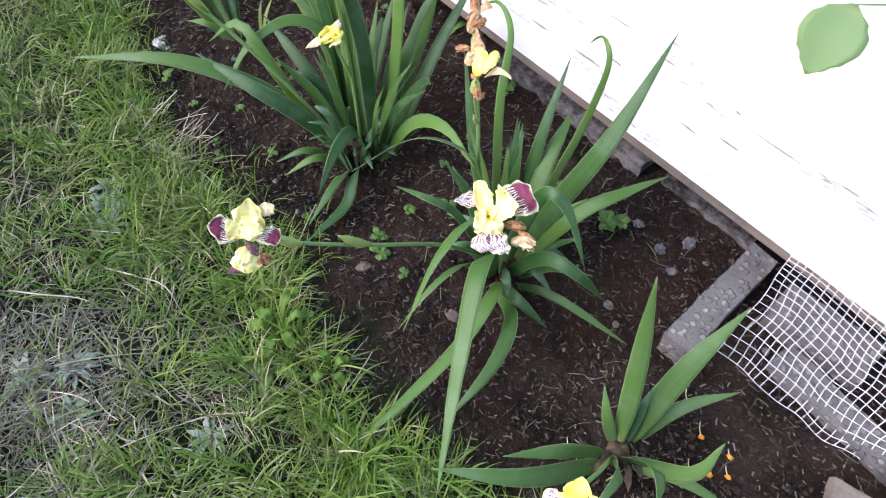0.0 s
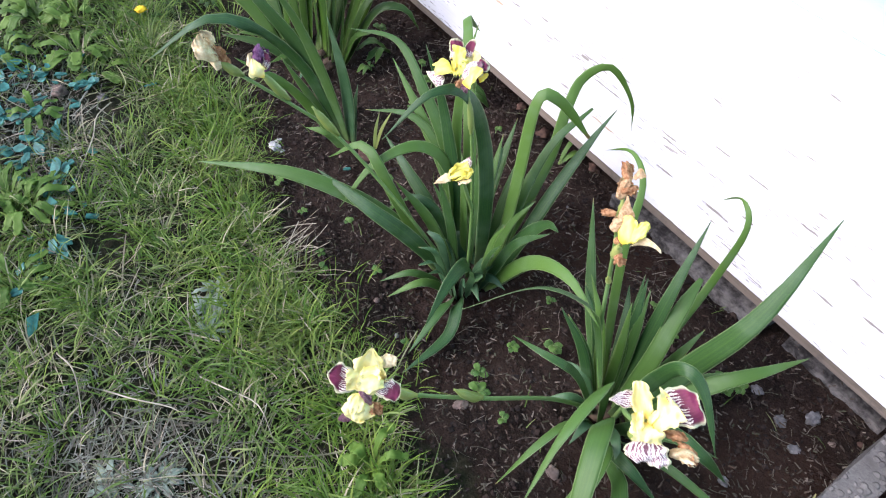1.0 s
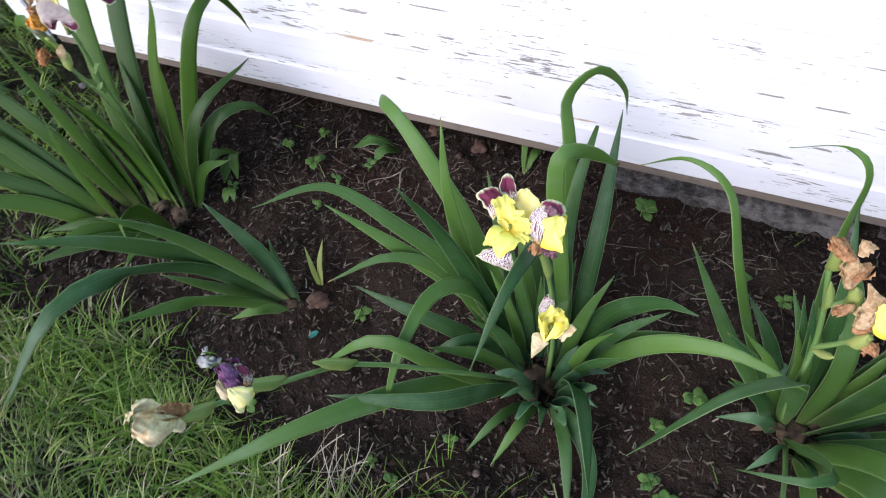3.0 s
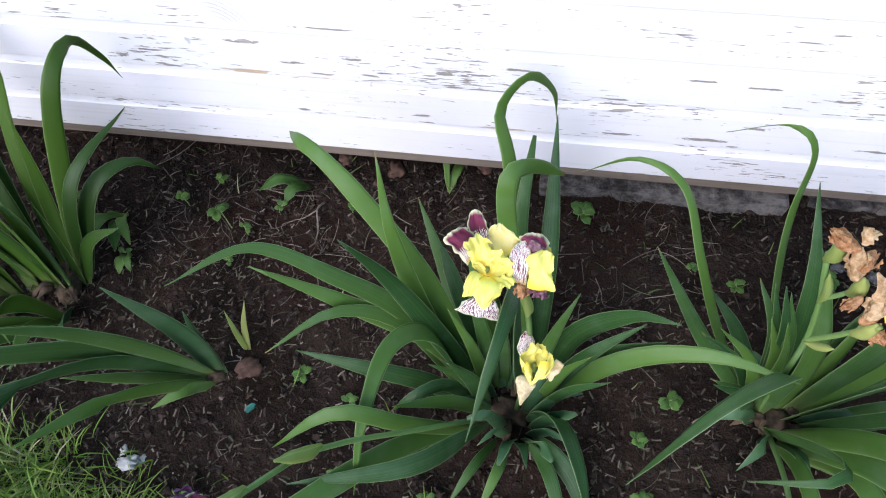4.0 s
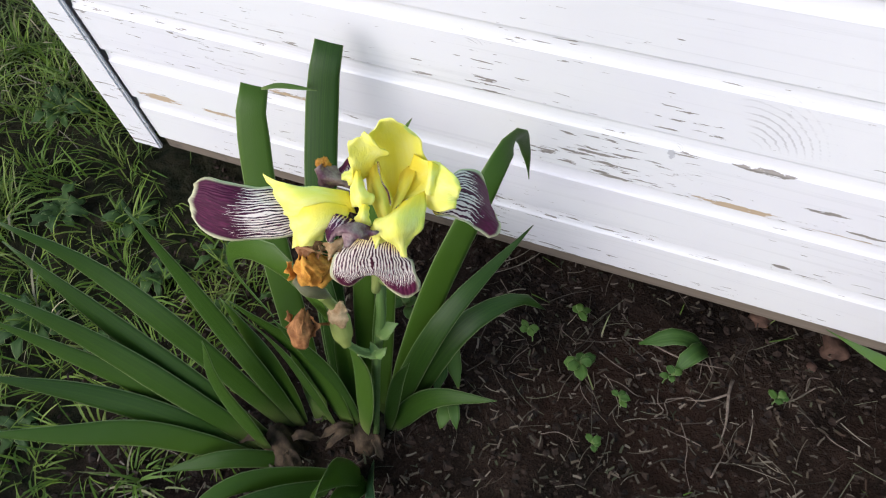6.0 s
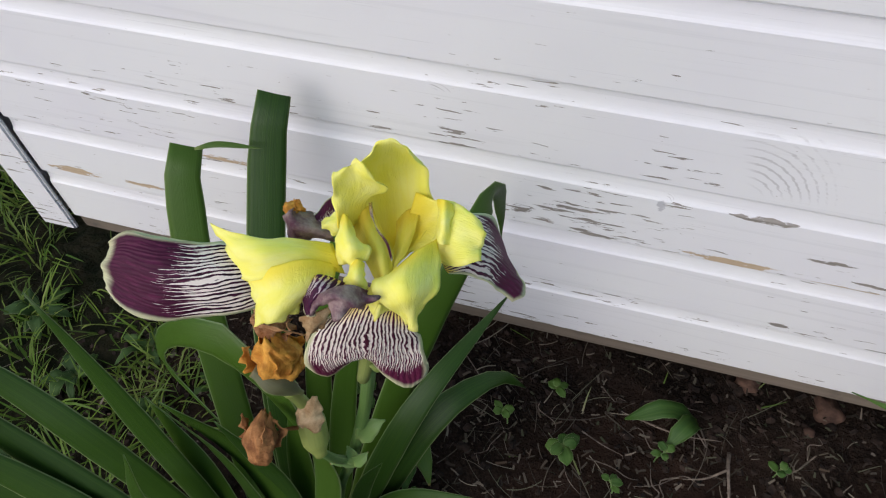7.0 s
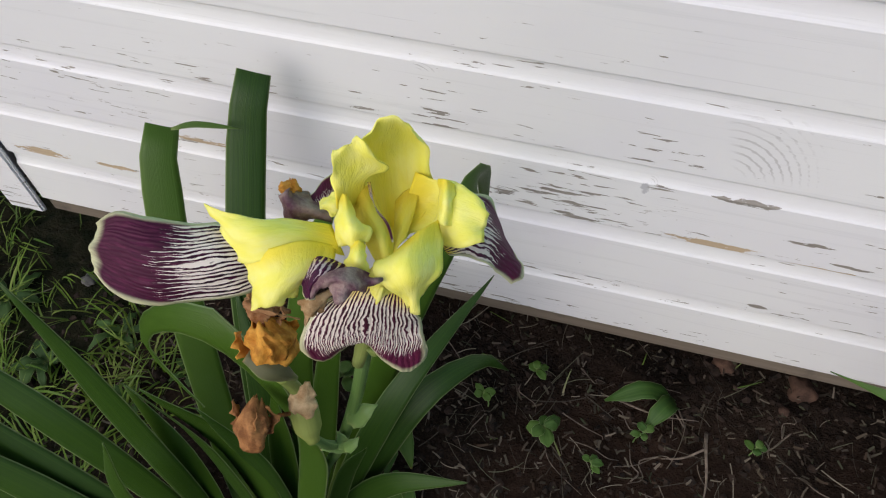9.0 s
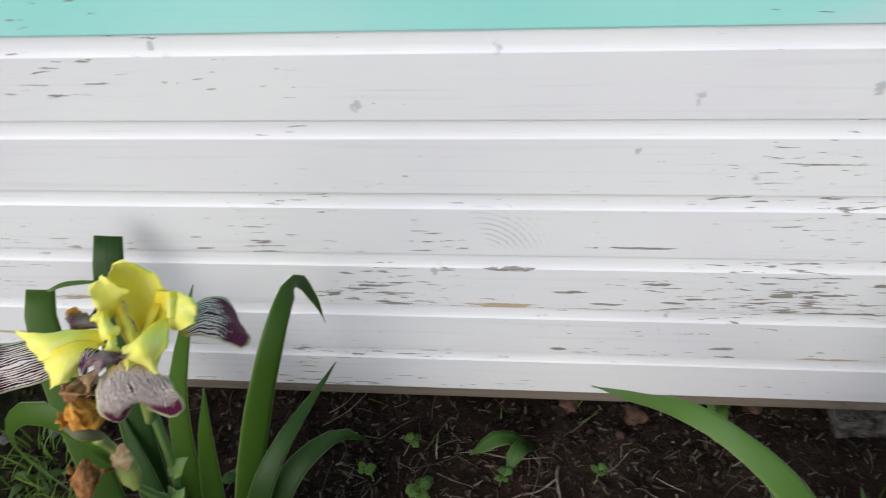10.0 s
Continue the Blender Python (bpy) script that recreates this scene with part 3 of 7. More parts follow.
def board_mesh(name, x0, x1, z0, seed):
    """One siding board: flat face, a rounded bevel along its upper edge, a tongue behind the next board."""
    sec = [(0.020, 0.0012), (0.0030, 0.0012), (0.0008, 0.0018), (0.0, 0.0034), (0.0, 0.030), (0.0, 0.058), (0.0, PITCH - 0.0215), (0.0006, PITCH - 0.0208), (0.0020, PITCH - 0.0192),
           (0.0031, PITCH - 0.0168), (0.0039, PITCH - 0.0138), (0.0044, PITCH - 0.0104), (0.0048, PITCH - 0.0068), (0.0050, PITCH - 0.0022), (0.0120, PITCH + 0.004), (0.020, PITCH + 0.004)]
    n, steps = len(sec), 36
    verts, faces = [], []
    for i in range(steps + 1):
        x = x0 + (x1 - x0) * i / steps
        for j, (y, z) in enumerate(sec):
            w = 0.0006 * noise.noise(Vector((x * 2.0, z * 9, seed * 4.7))) if 1 < j < 13 else 0.0
            verts.append((x, y + w, z0 + z))
    for i in range(steps):
        for j in range(n):
            k = (j + 1) % n
            faces.append((i * n + j, (i + 1) * n + j, (i + 1) * n + k, i * n + k))
    faces.append(tuple(range(n)))
    faces.append(tuple(steps * n + j for j in range(n - 1, -1, -1)))
    mesh = bpy.data.meshes.new(name)
    mesh.from_pydata(verts, [], faces)
    bm = bmesh.new()
    bm.from_mesh(mesh)
    bmesh.ops.recalc_face_normals(bm, faces=bm.faces[:])
    bm.to_mesh(mesh)
    bm.free()
    return mesh


wall = part("wall_shed", box_mesh("wall_shed", (LEFT_END - 0.02, 0.022, FOOT), (RIGHT_END, 0.12, 2.4), 0), BARE)
tagged(wall, "horizontal board siding of a garden shed, peeling white paint below turquoise", "wall", kind="structure")
for row in range(22):
    part("siding_board", board_mesh("siding_board", LEFT_END, RIGHT_END, FOOT + row * PITCH, row), WHITE if row < 6 else TEAL, wall)
part("corner_board", box_mesh("corner_board", (-0.945, -0.009, 0.085), (-0.886, 0.0, 2.4), 0.003), WHITE, wall, "white painted corner board")
part("corner_board", box_mesh("corner_board", (-0.945, 0.002, 0.085), (-0.922, 0.07, 2.4), 0.003), WHITE, wall)
side_wall = part("wall_side", box_mesh("wall_side", (-0.922, 0.122, 0.10), (-0.82, 3.0, 2.4), 0.002), WHITE)
tagged(side_wall, "side wall of the shed in white boards", "wall", kind="structure")
for name, low, high in (("wall_back", (-0.82, 3.0, 0.10), (RIGHT_END, 3.1, 2.4)), ("wall_end", (RIGHT_END, 0.0, 0.10), (RIGHT_END + 0.1, 3.1, 2.4))):
    tagged(part(name, box_mesh(name, low, high, 0.002), TEAL), "plain turquoise painted wall of the shed", "wall", kind="structure")
roof = part("roof", box_mesh("roof", (-1.0, 0.02, 2.41), (3.8, 3.2, 2.47), 0.004), BARE)
tagged(roof, "flat boarded roof of the shed", "roof", kind="structure")
sill = part("sill_plank", box_mesh("sill_plank", (-0.882, 0.0055, 0.080), (RIGHT_END, 0.12, 0.1095), 0.002), SILL)
tagged(sill, "raw weathered plank under the lowest siding board", "plank", kind="structure")
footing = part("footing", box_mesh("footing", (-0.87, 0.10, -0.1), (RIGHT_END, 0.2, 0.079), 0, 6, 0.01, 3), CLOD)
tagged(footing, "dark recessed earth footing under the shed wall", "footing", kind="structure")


def block(name, low, high, material, label, seed, turn=0.0):
    mesh = box_mesh(name, [a - (a + b) / 2 for a, b in zip(low, high)], [b - (a + b) / 2 for a, b in zip(low, high)], 0, 9, 0.006, seed)
    ob = part(name, mesh, material)
    ob.matrix_world = pose(*[(a + b) / 2 for a, b in zip(low, high)], 0, 0, turn)
    return tagged(ob, label, "block")


block("footing_block", (0.548, 0.008, -0.03), (1.03, 0.09, 0.036), FOOTING, "grey concrete footing slab under the shed sill", 1)
block("footing_block", (1.08, 0.03, -0.03), (1.33, 0.10, 0.018), FOOTING, "grey concrete footing slab under the shed sill", 5)
block("concrete_block", (1.338, -0.31, -0.03), (1.40, 0.0, 0.07), CONCRETE, "pebbly grey concrete block lying against the shed", 2, 1.0)


# ---- iris plants ----
FACE = (0.05, -0.55, 0.83)          # the side that the blades turn towards the light
BLADE_WIDTHS = [0.46, 0.74, 0.94, 1.0, 0.97, 0.86, 0.66, 0.36, 0.03]
BLUNT_WIDTHS = [0.46, 0.74, 0.95, 1.0, 1.0, 0.97, 0.88, 0.72, 0.25]
counter = [0]


CUT_WIDTHS = [0.46, 0.74, 0.95, 1.0, 1.0, 1.0, 1.0, 0.97, 0.80]


def blade(plant, width, *points, facing=FACE, blunt=False, cut=False, material=None, twist=0.0):
    """One sword leaf of an iris, with a soft keel along its middle."""
    counter[0] += 1
    if points[0][2] <= 0.03:
        # the foot of the leaf sits in the soil
        points = ((points[0][0], points[0][1], -0.02), *points[1:])
    half = [width * 0.465 * w for w in (CUT_WIDTHS if cut else BLUNT_WIDTHS if blunt else BLADE_WIDTHS)]
    mesh = sheet("leaf", points, half, facing, 16 if len(points) < 5 else 40, 6, 0.0012, -0.09, 0.02, 3.0, twist, counter[0])
    return part("leaf", mesh, material or BLADE, plant)


def stalk(plant, *points, radius=0.0039, material=None):
    return part("stem", tube("stem", points, [radius * 1.15, radius, radius * 0.85], 9, 14), material or STALK, plant)


def sheath(owner, a, b, radius, material=None, label=""):
    """A swollen green bud sheath with a papery tip."""
    a, b = Vector(a), Vector(b)
    bend = Vector((0.004, -0.002, 0.0))
    pts = [a, a.lerp(b, 0.35) + bend, a.lerp(b, 0.7) + bend * 0.6, b]
    return part("bud_sheath", tube("bud_sheath", pts, [radius * 0.45, radius, radius * 0.9, radius * 0.2], 10, 10), material or SPATHE, owner, label)


def bloom_axes(at, forward, right):
    """Axes of one bloom: x to the right, y upwards, z forward, in millimetres."""
    at, z, x = Vector(at), Vector(forward), Vector(right)
    y = z.cross(x)
    return lambda a, b, c=0.0: at + (x * a + y * b + z * c) * 0.001


def lobe(name, owner, material, place, left, right, bulge=0.1, ruffle=0.1, tail=0.5, label="", segments=24, across=14):
    """A petal spanned between its two rims, cupped between them, with a frilled edge and a rounded end."""
    counter[0] += 1
    rng = random.Random(counter[0])
    ph, ph2 = rng.random() * 6.28, rng.random() * 6.28
    a = spline([place(*p) for p in left], segments)
    b = spline([place(*p) for p in right], segments)
    unit = (place(1, 0, 0) - place(0, 0, 0)).length
    rows = []
    for i in range(segments + 1):
        s = i / segments
        wide = b[i] - a[i]
        w = wide.length * 0.5
        mid = (a[i] + b[i]) * 0.5
        k0, k1 = max(i - 1, 0), min(i + 1, segments)
        t = ((a[k1] + b[k1]) - (a[k0] + b[k0])).normalized()
        up = wide.cross(t)
        up = up.normalized() if up.length > 1e-7 else Vector((0, 0, 1))
        if up.dot(place(0, 0, 1) - place(0, 0, 0)) < 0:
            up = -up
        row = []
        for j in range(across + 1):
            c = 2 * j / across - 1
            rim = max(abs(c), s) ** 4 * min(1.0, s * 2.5)
            lift = -bulge * w * 1.5 * (1 - c * c)
            frill = 1.7 * ruffle * w * rim * (math.sin(9.0 * s + ph + 2.2 * c) + 0.7 * math.sin(19.0 * s + 5.0 * c + ph2) + 0.6 * math.sin(11.0 * c + ph))
            wave = 0.06 * w * math.sin(5.0 * c + 4.0 * s + ph2) * min(1.0, s * 2)
            ragged = rim * (0.5 * ruffle * math.sin(17.0 * s + ph2) + 0.2 * ruffle * math.sin(39.0 * s + 17.0 * c))
            end = tail * (unit if unit > 0.0015 else 2 * unit) * (1 - c * c) * s ** 5
            row.append((mid + wide * (0.5 * c * (1 + ragged)) + up * (lift + frill + wave) + t * end, up, c, s))
        rows.append(row)
    return part(name, skin(name, rows, 0.0006), material, owner, label)


def crumple(owner, name, a, b, radius, material, seed, label="", shrivel=0.55):
    """A withered flower: a twisted, pleated tube of dry petals with a torn mouth and a few loose curls."""
    a, b = Vector(a), Vector(b)
    rng = random.Random(seed)
    axis = (b - a).normalized()
    u = axis.cross(Vector((0.3, 0.9, 0.2))).normalized()
    v = axis.cross(u)
    p1, p2, p3 = (rng.random() * 6.28 for _ in range(3))
    long = (b - a).length + radius * 0.6
    rows, sides, segs = [], 36, 16
    for i in range(segs + 1):
        s = i / segs
        fat = radius * (0.45 + 0.72 * math.sin(2.7 * s ** 0.85) - 0.38 * s)
        sway = u * (0.25 * radius * math.sin(3.0 * s + p1)) + v * (0.25 * radius * math.sin(4.0 * s + p2))
        row = []
        for j in range(sides + 1):
            g = 6.28319 * j / sides
            pleat = 1 + 0.13 * math.sin(3 * g + 4.5 * s + p1) + 0.08 * math.sin(7 * g - 6.0 * s + p2) + 0.06 * math.sin(13 * g + 9 * s + p3)
            dent = 0.30 * noise.noise(Vector((math.cos(g) * 1.6 + seed, math.sin(g) * 1.6, s * 4))) + 0.14 * noise.noise(Vector((math.cos(g) * 4 + seed, math.sin(g) * 4, s * 9)))
            d = u * math.cos(g) + v * math.sin(g)
            torn = radius * 0.22 * s ** 4 * math.sin(3 * g + p3 + 2 * math.sin(2 * g))
            row.append((a + axis * (long * (s - 0.08) + torn) + sway + d * (fat * (pleat + dent)), d, 0.0, s))
        rows.append(row)
    head = part(name, skin(name, rows, 0.0005), material, owner, label)
    for k in range(3):
        g = k * 2.1 + rng.random()
        d = u * math.cos(g) + v * math.sin(g)
        q0 = a.lerp(b, 0.3) + d * radius * 0.8
        q1 = a.lerp(b, 0.7) + d * radius * 1.15
        q2 = a.lerp(b, 1.0) + d * radius * (0.7 + 0.7 * rng.random()) + v * radius * 0.4
        mesh = sheet("dry_petal", [q0, q1, q2], [radius * 0.2, radius * 0.5, radius * 0.45, radius * 0.1], d, 10, 6, 0.0006, shrivel, 0.5, 2.5, 1.4 * (rng.random() - 0.5), seed * 7 + k)
        part("dry_petal", mesh, material, head)
    return head


def flower(plant, at, axis, size, spin, seed, standard=None, fall=None, falls=3, droop=1.0, label="open iris flower with yellow standards and veined falls"):
    """A bearded iris flower: three upright yellow standards, three hanging falls, style arms in the throat."""
    standard, fall = standard or YELLOW, fall or VEINED_FEW
    z = Vector(axis).normalized()
    x = z.cross(Vector((0.2, 0.97, 0.1))).normalized()
    y = z.cross(x)
    at = Vector(at)
    rng = random.Random(seed)

    def place(r, h, g, side=0.0):
        d = x * math.cos(g) + y * math.sin(g)
        t = y * math.cos(g) - x * math.sin(g)
        return at + (d * r + t * side + z * h) * size
    head = part("flower", tube("flower", [at - z * 0.45 * size, at - z * 0.1 * size, at + z * 0.15 * size], [0.05 * size, 0.10 * size, 0.07 * size], 8, 6), SPATHE, plant, label)
    for k in range(3):
        g = radians(spin + 60 + 120 * k + rng.uniform(-8, 8))
        d = x * math.cos(g) + y * math.sin(g)
        mesh = sheet("standard", [place(0.06, 0.02, g), place(0.26, 0.30, g), place(0.46, 0.62, g), place(0.50, 0.88, g, 0.06)],
                     [size * w for w in (0.07, 0.22, 0.36, 0.42, 0.36, 0.14)], z - d * 0.6, 14, 8, 0.0006, 0.28, 0.32, 1.7, 0, seed + k)
        part("standard", mesh, standard, head)
        mesh = sheet("style_arm", [place(0.04, 0.05, g + 1.05), place(0.16, 0.25, g + 1.05), place(0.28, 0.36, g + 1.05)],
                     [size * w for w in (0.05, 0.09, 0.10, 0.05)], z, 6, 4, 0.0006, 0.3, 0.1, 2.0, 0, seed + 9 + k)
        part("style_arm", mesh, YELLOW, head)
    for k in range(falls):
        g = radians(spin + 120 * k + rng.uniform(-8, 8))
        d = x * math.cos(g) + y * math.sin(g)
        mesh = sheet("fall", [place(0.08, 0.02, g), place(0.45, 0.18, g), place(0.80, 0.05 - 0.1 * droop, g), place(0.98, -0.34 * droop, g, 0.08)],
                     [size * w for w in (0.08, 0.18, 0.29, 0.37, 0.36, 0.14)], (z + d * 0.6).normalized(), 16, 8, 0.0006, -0.15, 0.24, 1.6, 0, seed + 20 + k)
        part("fall", mesh, fall, head)
        mesh = tube("beard", [place(0.12, 0.07, g), place(0.3, 0.17, g), place(0.45, 0.17, g)], [0.03 * size, 0.035 * size, 0.012 * size], 6, 6)
        part("beard", mesh, YELLOW, head)
    return head


BED = "iris clumps along the shed"

# the clump in the middle of the bed
mid = base_empty("iris_plant", (0.53, -0.45, 0.0), "large iris clump with arching blades and open pale yellow blooms", "iris", BED)
blade(mid, .036, (0.49, -0.42, 0.02), (0.385, -0.345, 0.27), (0.291, -0.290, 0.405), (0.233, -0.250, 0.440), (0.192, -0.222, 0.440), (0.160, -0.178, 0.388), (0.127, -0.125, 0.325))
blade(mid, .034, (0.45, -0.41, 0.02), (0.385, -0.385, 0.24), (0.345, -0.345, 0.42), (0.329, -0.296, 0.533))
blade(mid, .032, (0.47, -0.40, 0.02), (0.40, -0.27, 0.13), (0.337, -0.163, 0.219))
blade(mid, .038, (0.49, -0.43, 0.02), (0.405, -0.40, 0.20), (0.345, -0.395, 0.38), (0.300, -0.406, 0.504))
blade(mid, .038, (0.48, -0.43, 0.02), (0.40, -0.40, 0.16), (0.270, -0.395, 0.28), (0.144, -0.392, 0.368))
blade(mid, .032, (0.45, -0.41, 0.02), (0.36, -0.39, 0.24), (0.266, -0.390, 0.36), (0.162, -0.391, 0.426), (0.07, -0.46, 0.43))
blade(mid, .028, (0.46, -0.43, 0.02), (0.36, -0.40, 0.22), (0.26, -0.414, 0.29), (0.167, -0.485, 0.277))
blade(mid, .036, (0.49, -0.45, 0.02), (0.40, -0.455, 0.12), (0.300, -0.459, 0.178), (0.186, -0.450, 0.198))
blade(mid, .030, (0.49, -0.45, 0.02), (0.43, -0.46, 0.14), (0.384, -0.49, 0.18), (0.34, -0.51, 0.13))
blade(mid, .032, (0.48, -0.49, 0.02), (0.38, -0.55, 0.23), (0.293, -0.563, 0.305), (0.190, -0.602, 0.207))
blade(mid, .038, (0.545, -0.42, 0.02), (0.525, -0.405, 0.30), (0.520, -0.45, 0.53), (0.505, -0.53, 0.58), (0.48, -0.62, 0.50), facing=(0.8, -0.45, 0.4), twist=0.7)
blade(mid, .032, (0.46, -0.43, 0.02), (0.40, -0.41, 0.22), (0.348, -0.455, 0.29), (0.325, -0.56, 0.27), (0.316, -0.648, 0.18), facing=(-0.75, -0.3, 0.6))
blade(mid, .040, (0.50, -0.47, 0.02), (0.45, -0.55, 0.14), (0.380, -0.609, 0.212), (0.229, -0.652, 0.230))
blade(mid, .040, (0.49, -0.48, 0.02), (0.38, -0.56, 0.15), (0.230, -0.70, 0.24), (0.050, -0.861, 0.220))
blade(mid, .042, (0.57, -0.42, 0.02), (0.61, -0.37, 0.17), (0.68, -0.375, 0.30), (0.737, -0.403, 0.355))
blade(mid, .038, (0.57, -0.42, 0.02), (0.65, -0.39, 0.14), (0.742, -0.389, 0.255))
blade(mid, .036, (0.57, -0.43, 0.02), (0.68, -0.41, 0.20), (0.79, -0.414, 0.285), (0.909, -0.442, 0.29))
blade(mid, .038, (0.57, -0.45, 0.02), (0.60, -0.50, 0.17), (0.63, -0.57, 0.20), (0.66, -0.65, 0.14))
blade(mid, .032, (0.56, -0.48, 0.02), (0.61, -0.53, 0.05), (0.655, -0.59, 0.035), (0.67, -0.71, 0.025))
blade(mid, .026, (0.55, -0.49, 0.02), (0.60, -0.56, 0.06), (0.64, -0.68, 0.03))
blade(mid, .022, (0.54, -0.49, 0.02), (0.52, -0.56, 0.06), (0.49, -0.64, 0.03))
blade(mid, .020, (0.52, -0.49, 0.02), (0.48, -0.56, 0.05), (0.44, -0.63, 0.025))
blade(mid, .032, (0.56, -0.39, 0.02), (0.515, -0.31, 0.24), (0.490, -0.262, 0.425), (0.518, -0.226, 0.43), (0.572, -0.174, 0.344), facing=(0.1, -0.7, 0.7), blunt=True)
blade(mid, .028, (0.54, -0.38, 0.02), (0.51, -0.22, 0.24), (0.487, -0.165, 0.36), (0.468, -0.112, 0.405), (0.505, -0.075, 0.44), (0.545, -0.03, 0.36), (0.557, -0.012, 0.27), facing=(0.55, -0.8, 0.1))
blade(mid, .036, (0.565, -0.38, 0.02), (0.565, -0.25, 0.20), (0.558, -0.14, 0.32), (0.554, -0.08, 0.365))
blade(mid, .026, (0.54, -0.39, 0.02), (0.515, -0.24, 0.28), (0.522, -0.123, 0.365), blunt=True)
blade(mid, .040, (0.55, -0.40, 0.02), (0.525, -0.31, 0.17), (0.505, -0.22, 0.30))
blade(mid, .036, (0.53, -0.40, 0.02), (0.47, -0.29, 0.15), (0.43, -0.20, 0.25))
blade(mid, .034, (0.52, -0.41, 0.02), (0.44, -0.33, 0.14), (0.39, -0.25, 0.21), blunt=True)
for k in range(7):
    g = -0.4 + 0.62 * k
    blade(mid, .03, (0.53 + 0.03 * math.cos(g), -0.45 + 0.03 * math.sin(g), 0.02), (0.53 + 0.07 * math.cos(g), -0.45 + 0.07 * math.sin(g), 0.07),
          (0.53 + 0.12 * math.cos(g), -0.45 + 0.11 * math.sin(g), 0.075), material=BLADE_BLUE)
for k in range(9):
    g = -2.9 + 0.5 * k
    c, d = math.cos(g), math.sin(g)
    blade(mid, .026, (0.545 + 0.02 * c, -0.48 + 0.02 * d, 0.02), (0.545 + 0.05 * c, -0.485 + 0.05 * d, 0.13 - 0.006 * k), (0.545 + 0.085 * c, -0.49 + 0.085 * d, 0.15 - 0.01 * (k % 3)), blunt=k % 2 == 0, material=BLADE_BLUE)
stalk(mid, (0.54, -0.45, 0.0), (0.545, -0.455, 0.25), (0.535, -0.46, 0.45), (0.515, -0.462, 0.56))
stalk(mid, (0.545, -0.456, 0.27), (0.55, -0.475, 0.33), (0.55, -0.49, 0.385), radius=0.004)
sheath(mid, (0.532, -0.461, 0.47), (0.52, -0.462, 0.55), 0.0062)
stalk(mid, (0.50, -0.47, 0.02), (0.40, -0.553, 0.225), (0.298, -0.624, 0.37), (0.245, -0.70, 0.46), (0.20, -0.77, 0.53))
for a, b in (((0.30, -0.62, 0.37), (0.27, -0.655, 0.44)), ((0.25, -0.69, 0.46), (0.235, -0.73, 0.535)), ((0.21, -0.755, 0.52), (0.195, -0.79, 0.56))):
    sheath(mid, a, b, 0.009)

# the clump nearer the block, with a faded stalk, an open bloom and a fallen stalk
low = base_empty("iris_plant", (0.98, -0.41, 0.0), "iris clump with open blooms, withered heads and a fallen stalk", "iris", BED)
blade(low, .021, (0.945, -0.39, 0.02), (0.85, -0.31, 0.14), (0.79, -0.255, 0.27), (0.744, -0.193, 0.364), (0.675, -0.161, 0.380), (0.600, -0.150, 0.319), facing=(0.6, -0.6, 0.5))
blade(low, .019, (0.975, -0.38, 0.02), (0.95, -0.22, 0.14), (0.940, -0.146, 0.246), (0.932, -0.109, 0.363), (0.889, -0.085, 0.389), (0.828, -0.035, 0.30), facing=(0.5, -0.8, 0.3))
blade(low, .046, (0.995, -0.40, 0.02), (1.05, -0.36, 0.25), (1.09, -0.31, 0.44), (1.073, -0.174, 0.572))
blade(low, .038, (1.00, -0.40, 0.02), (1.09, -0.36, 0.25), (1.14, -0.28, 0.31), (1.166, -0.192, 0.305))
blade(low, .034, (0.985, -0.41, 0.02), (1.04, -0.425, 0.28), (1.075, -0.432, 0.376), (1.120, -0.425, 0.353), (1.191, -0.441, 0.27), facing=(0.3, -0.5, 0.8))
blade(low, .038, (0.985, -0.40, 0.02), (0.985, -0.35, 0.17), (0.965, -0.29, 0.26), (0.945, -0.22, 0.305), blunt=True)
blade(low, .032, (0.975, -0.39, 0.02), (0.941, -0.303, 0.27), (0.904, -0.203, 0.421))
blade(low, .036, (0.985, -0.43, 0.02), (1.005, -0.51, 0.28), (1.032, -0.587, 0.39), (1.055, -0.68, 0.39), (1.085, -0.77, 0.32), facing=(-0.5, -0.3, 0.8))
blade(low, .028, (0.985, -0.44, 0.02), (0.975, -0.52, 0.11), (0.980, -0.62, 0.13), (0.975, -0.70, 0.05), facing=(-0.6, -0.2, 0.8))
blade(low, .044, (0.99, -0.44, 0.02), (1.03, -0.52, 0.21), (1.075, -0.60, 0.26), (1.166, -0.726, 0.17), (1.276, -0.867, 0.08), facing=(-0.4, -0.2, 0.9))
blade(low, .036, (1.00, -0.45, 0.02), (1.06, -0.52, 0.11), (1.094, -0.64, 0.10), (1.098, -0.784, 0.06), (1.097, -0.951, 0.03), facing=(-0.4, -0.1, 0.9))
blade(low, .034, (1.02, -0.46, 0.02), (1.12, -0.53, 0.09), (1.165, -0.622, 0.085), (1.176, -0.752, 0.04))
blade(low, .026, (0.96, -0.42, 0.02), (0.955, -0.53, 0.27), (0.92, -0.575, 0.33), (0.834, -0.576, 0.28), facing=(-0.2, -0.5, 0.85))
blade(low, .028, (0.955, -0.40, 0.02), (0.88, -0.375, 0.09), (0.805, -0.343, 0.195), (0.707, -0.286, 0.350))
blade(low, .036, (0.955, -0.40, 0.02), (0.90, -0.43, 0.26), (0.871, -0.449, 0.321), (0.795, -0.499, 0.319), (0.697, -0.586, 0.198), facing=(-0.3, -0.5, 0.8))
blade(low, .032, (1.00, -0.42, 0.02), (1.10, -0.44, 0.20), (1.17, -0.43, 0.22), (1.223, -0.366, 0.10))
blade(low, .020, (1.02, -0.43, 0.02), (1.13, -0.41, 0.05), (1.302, -0.368, 0.03))
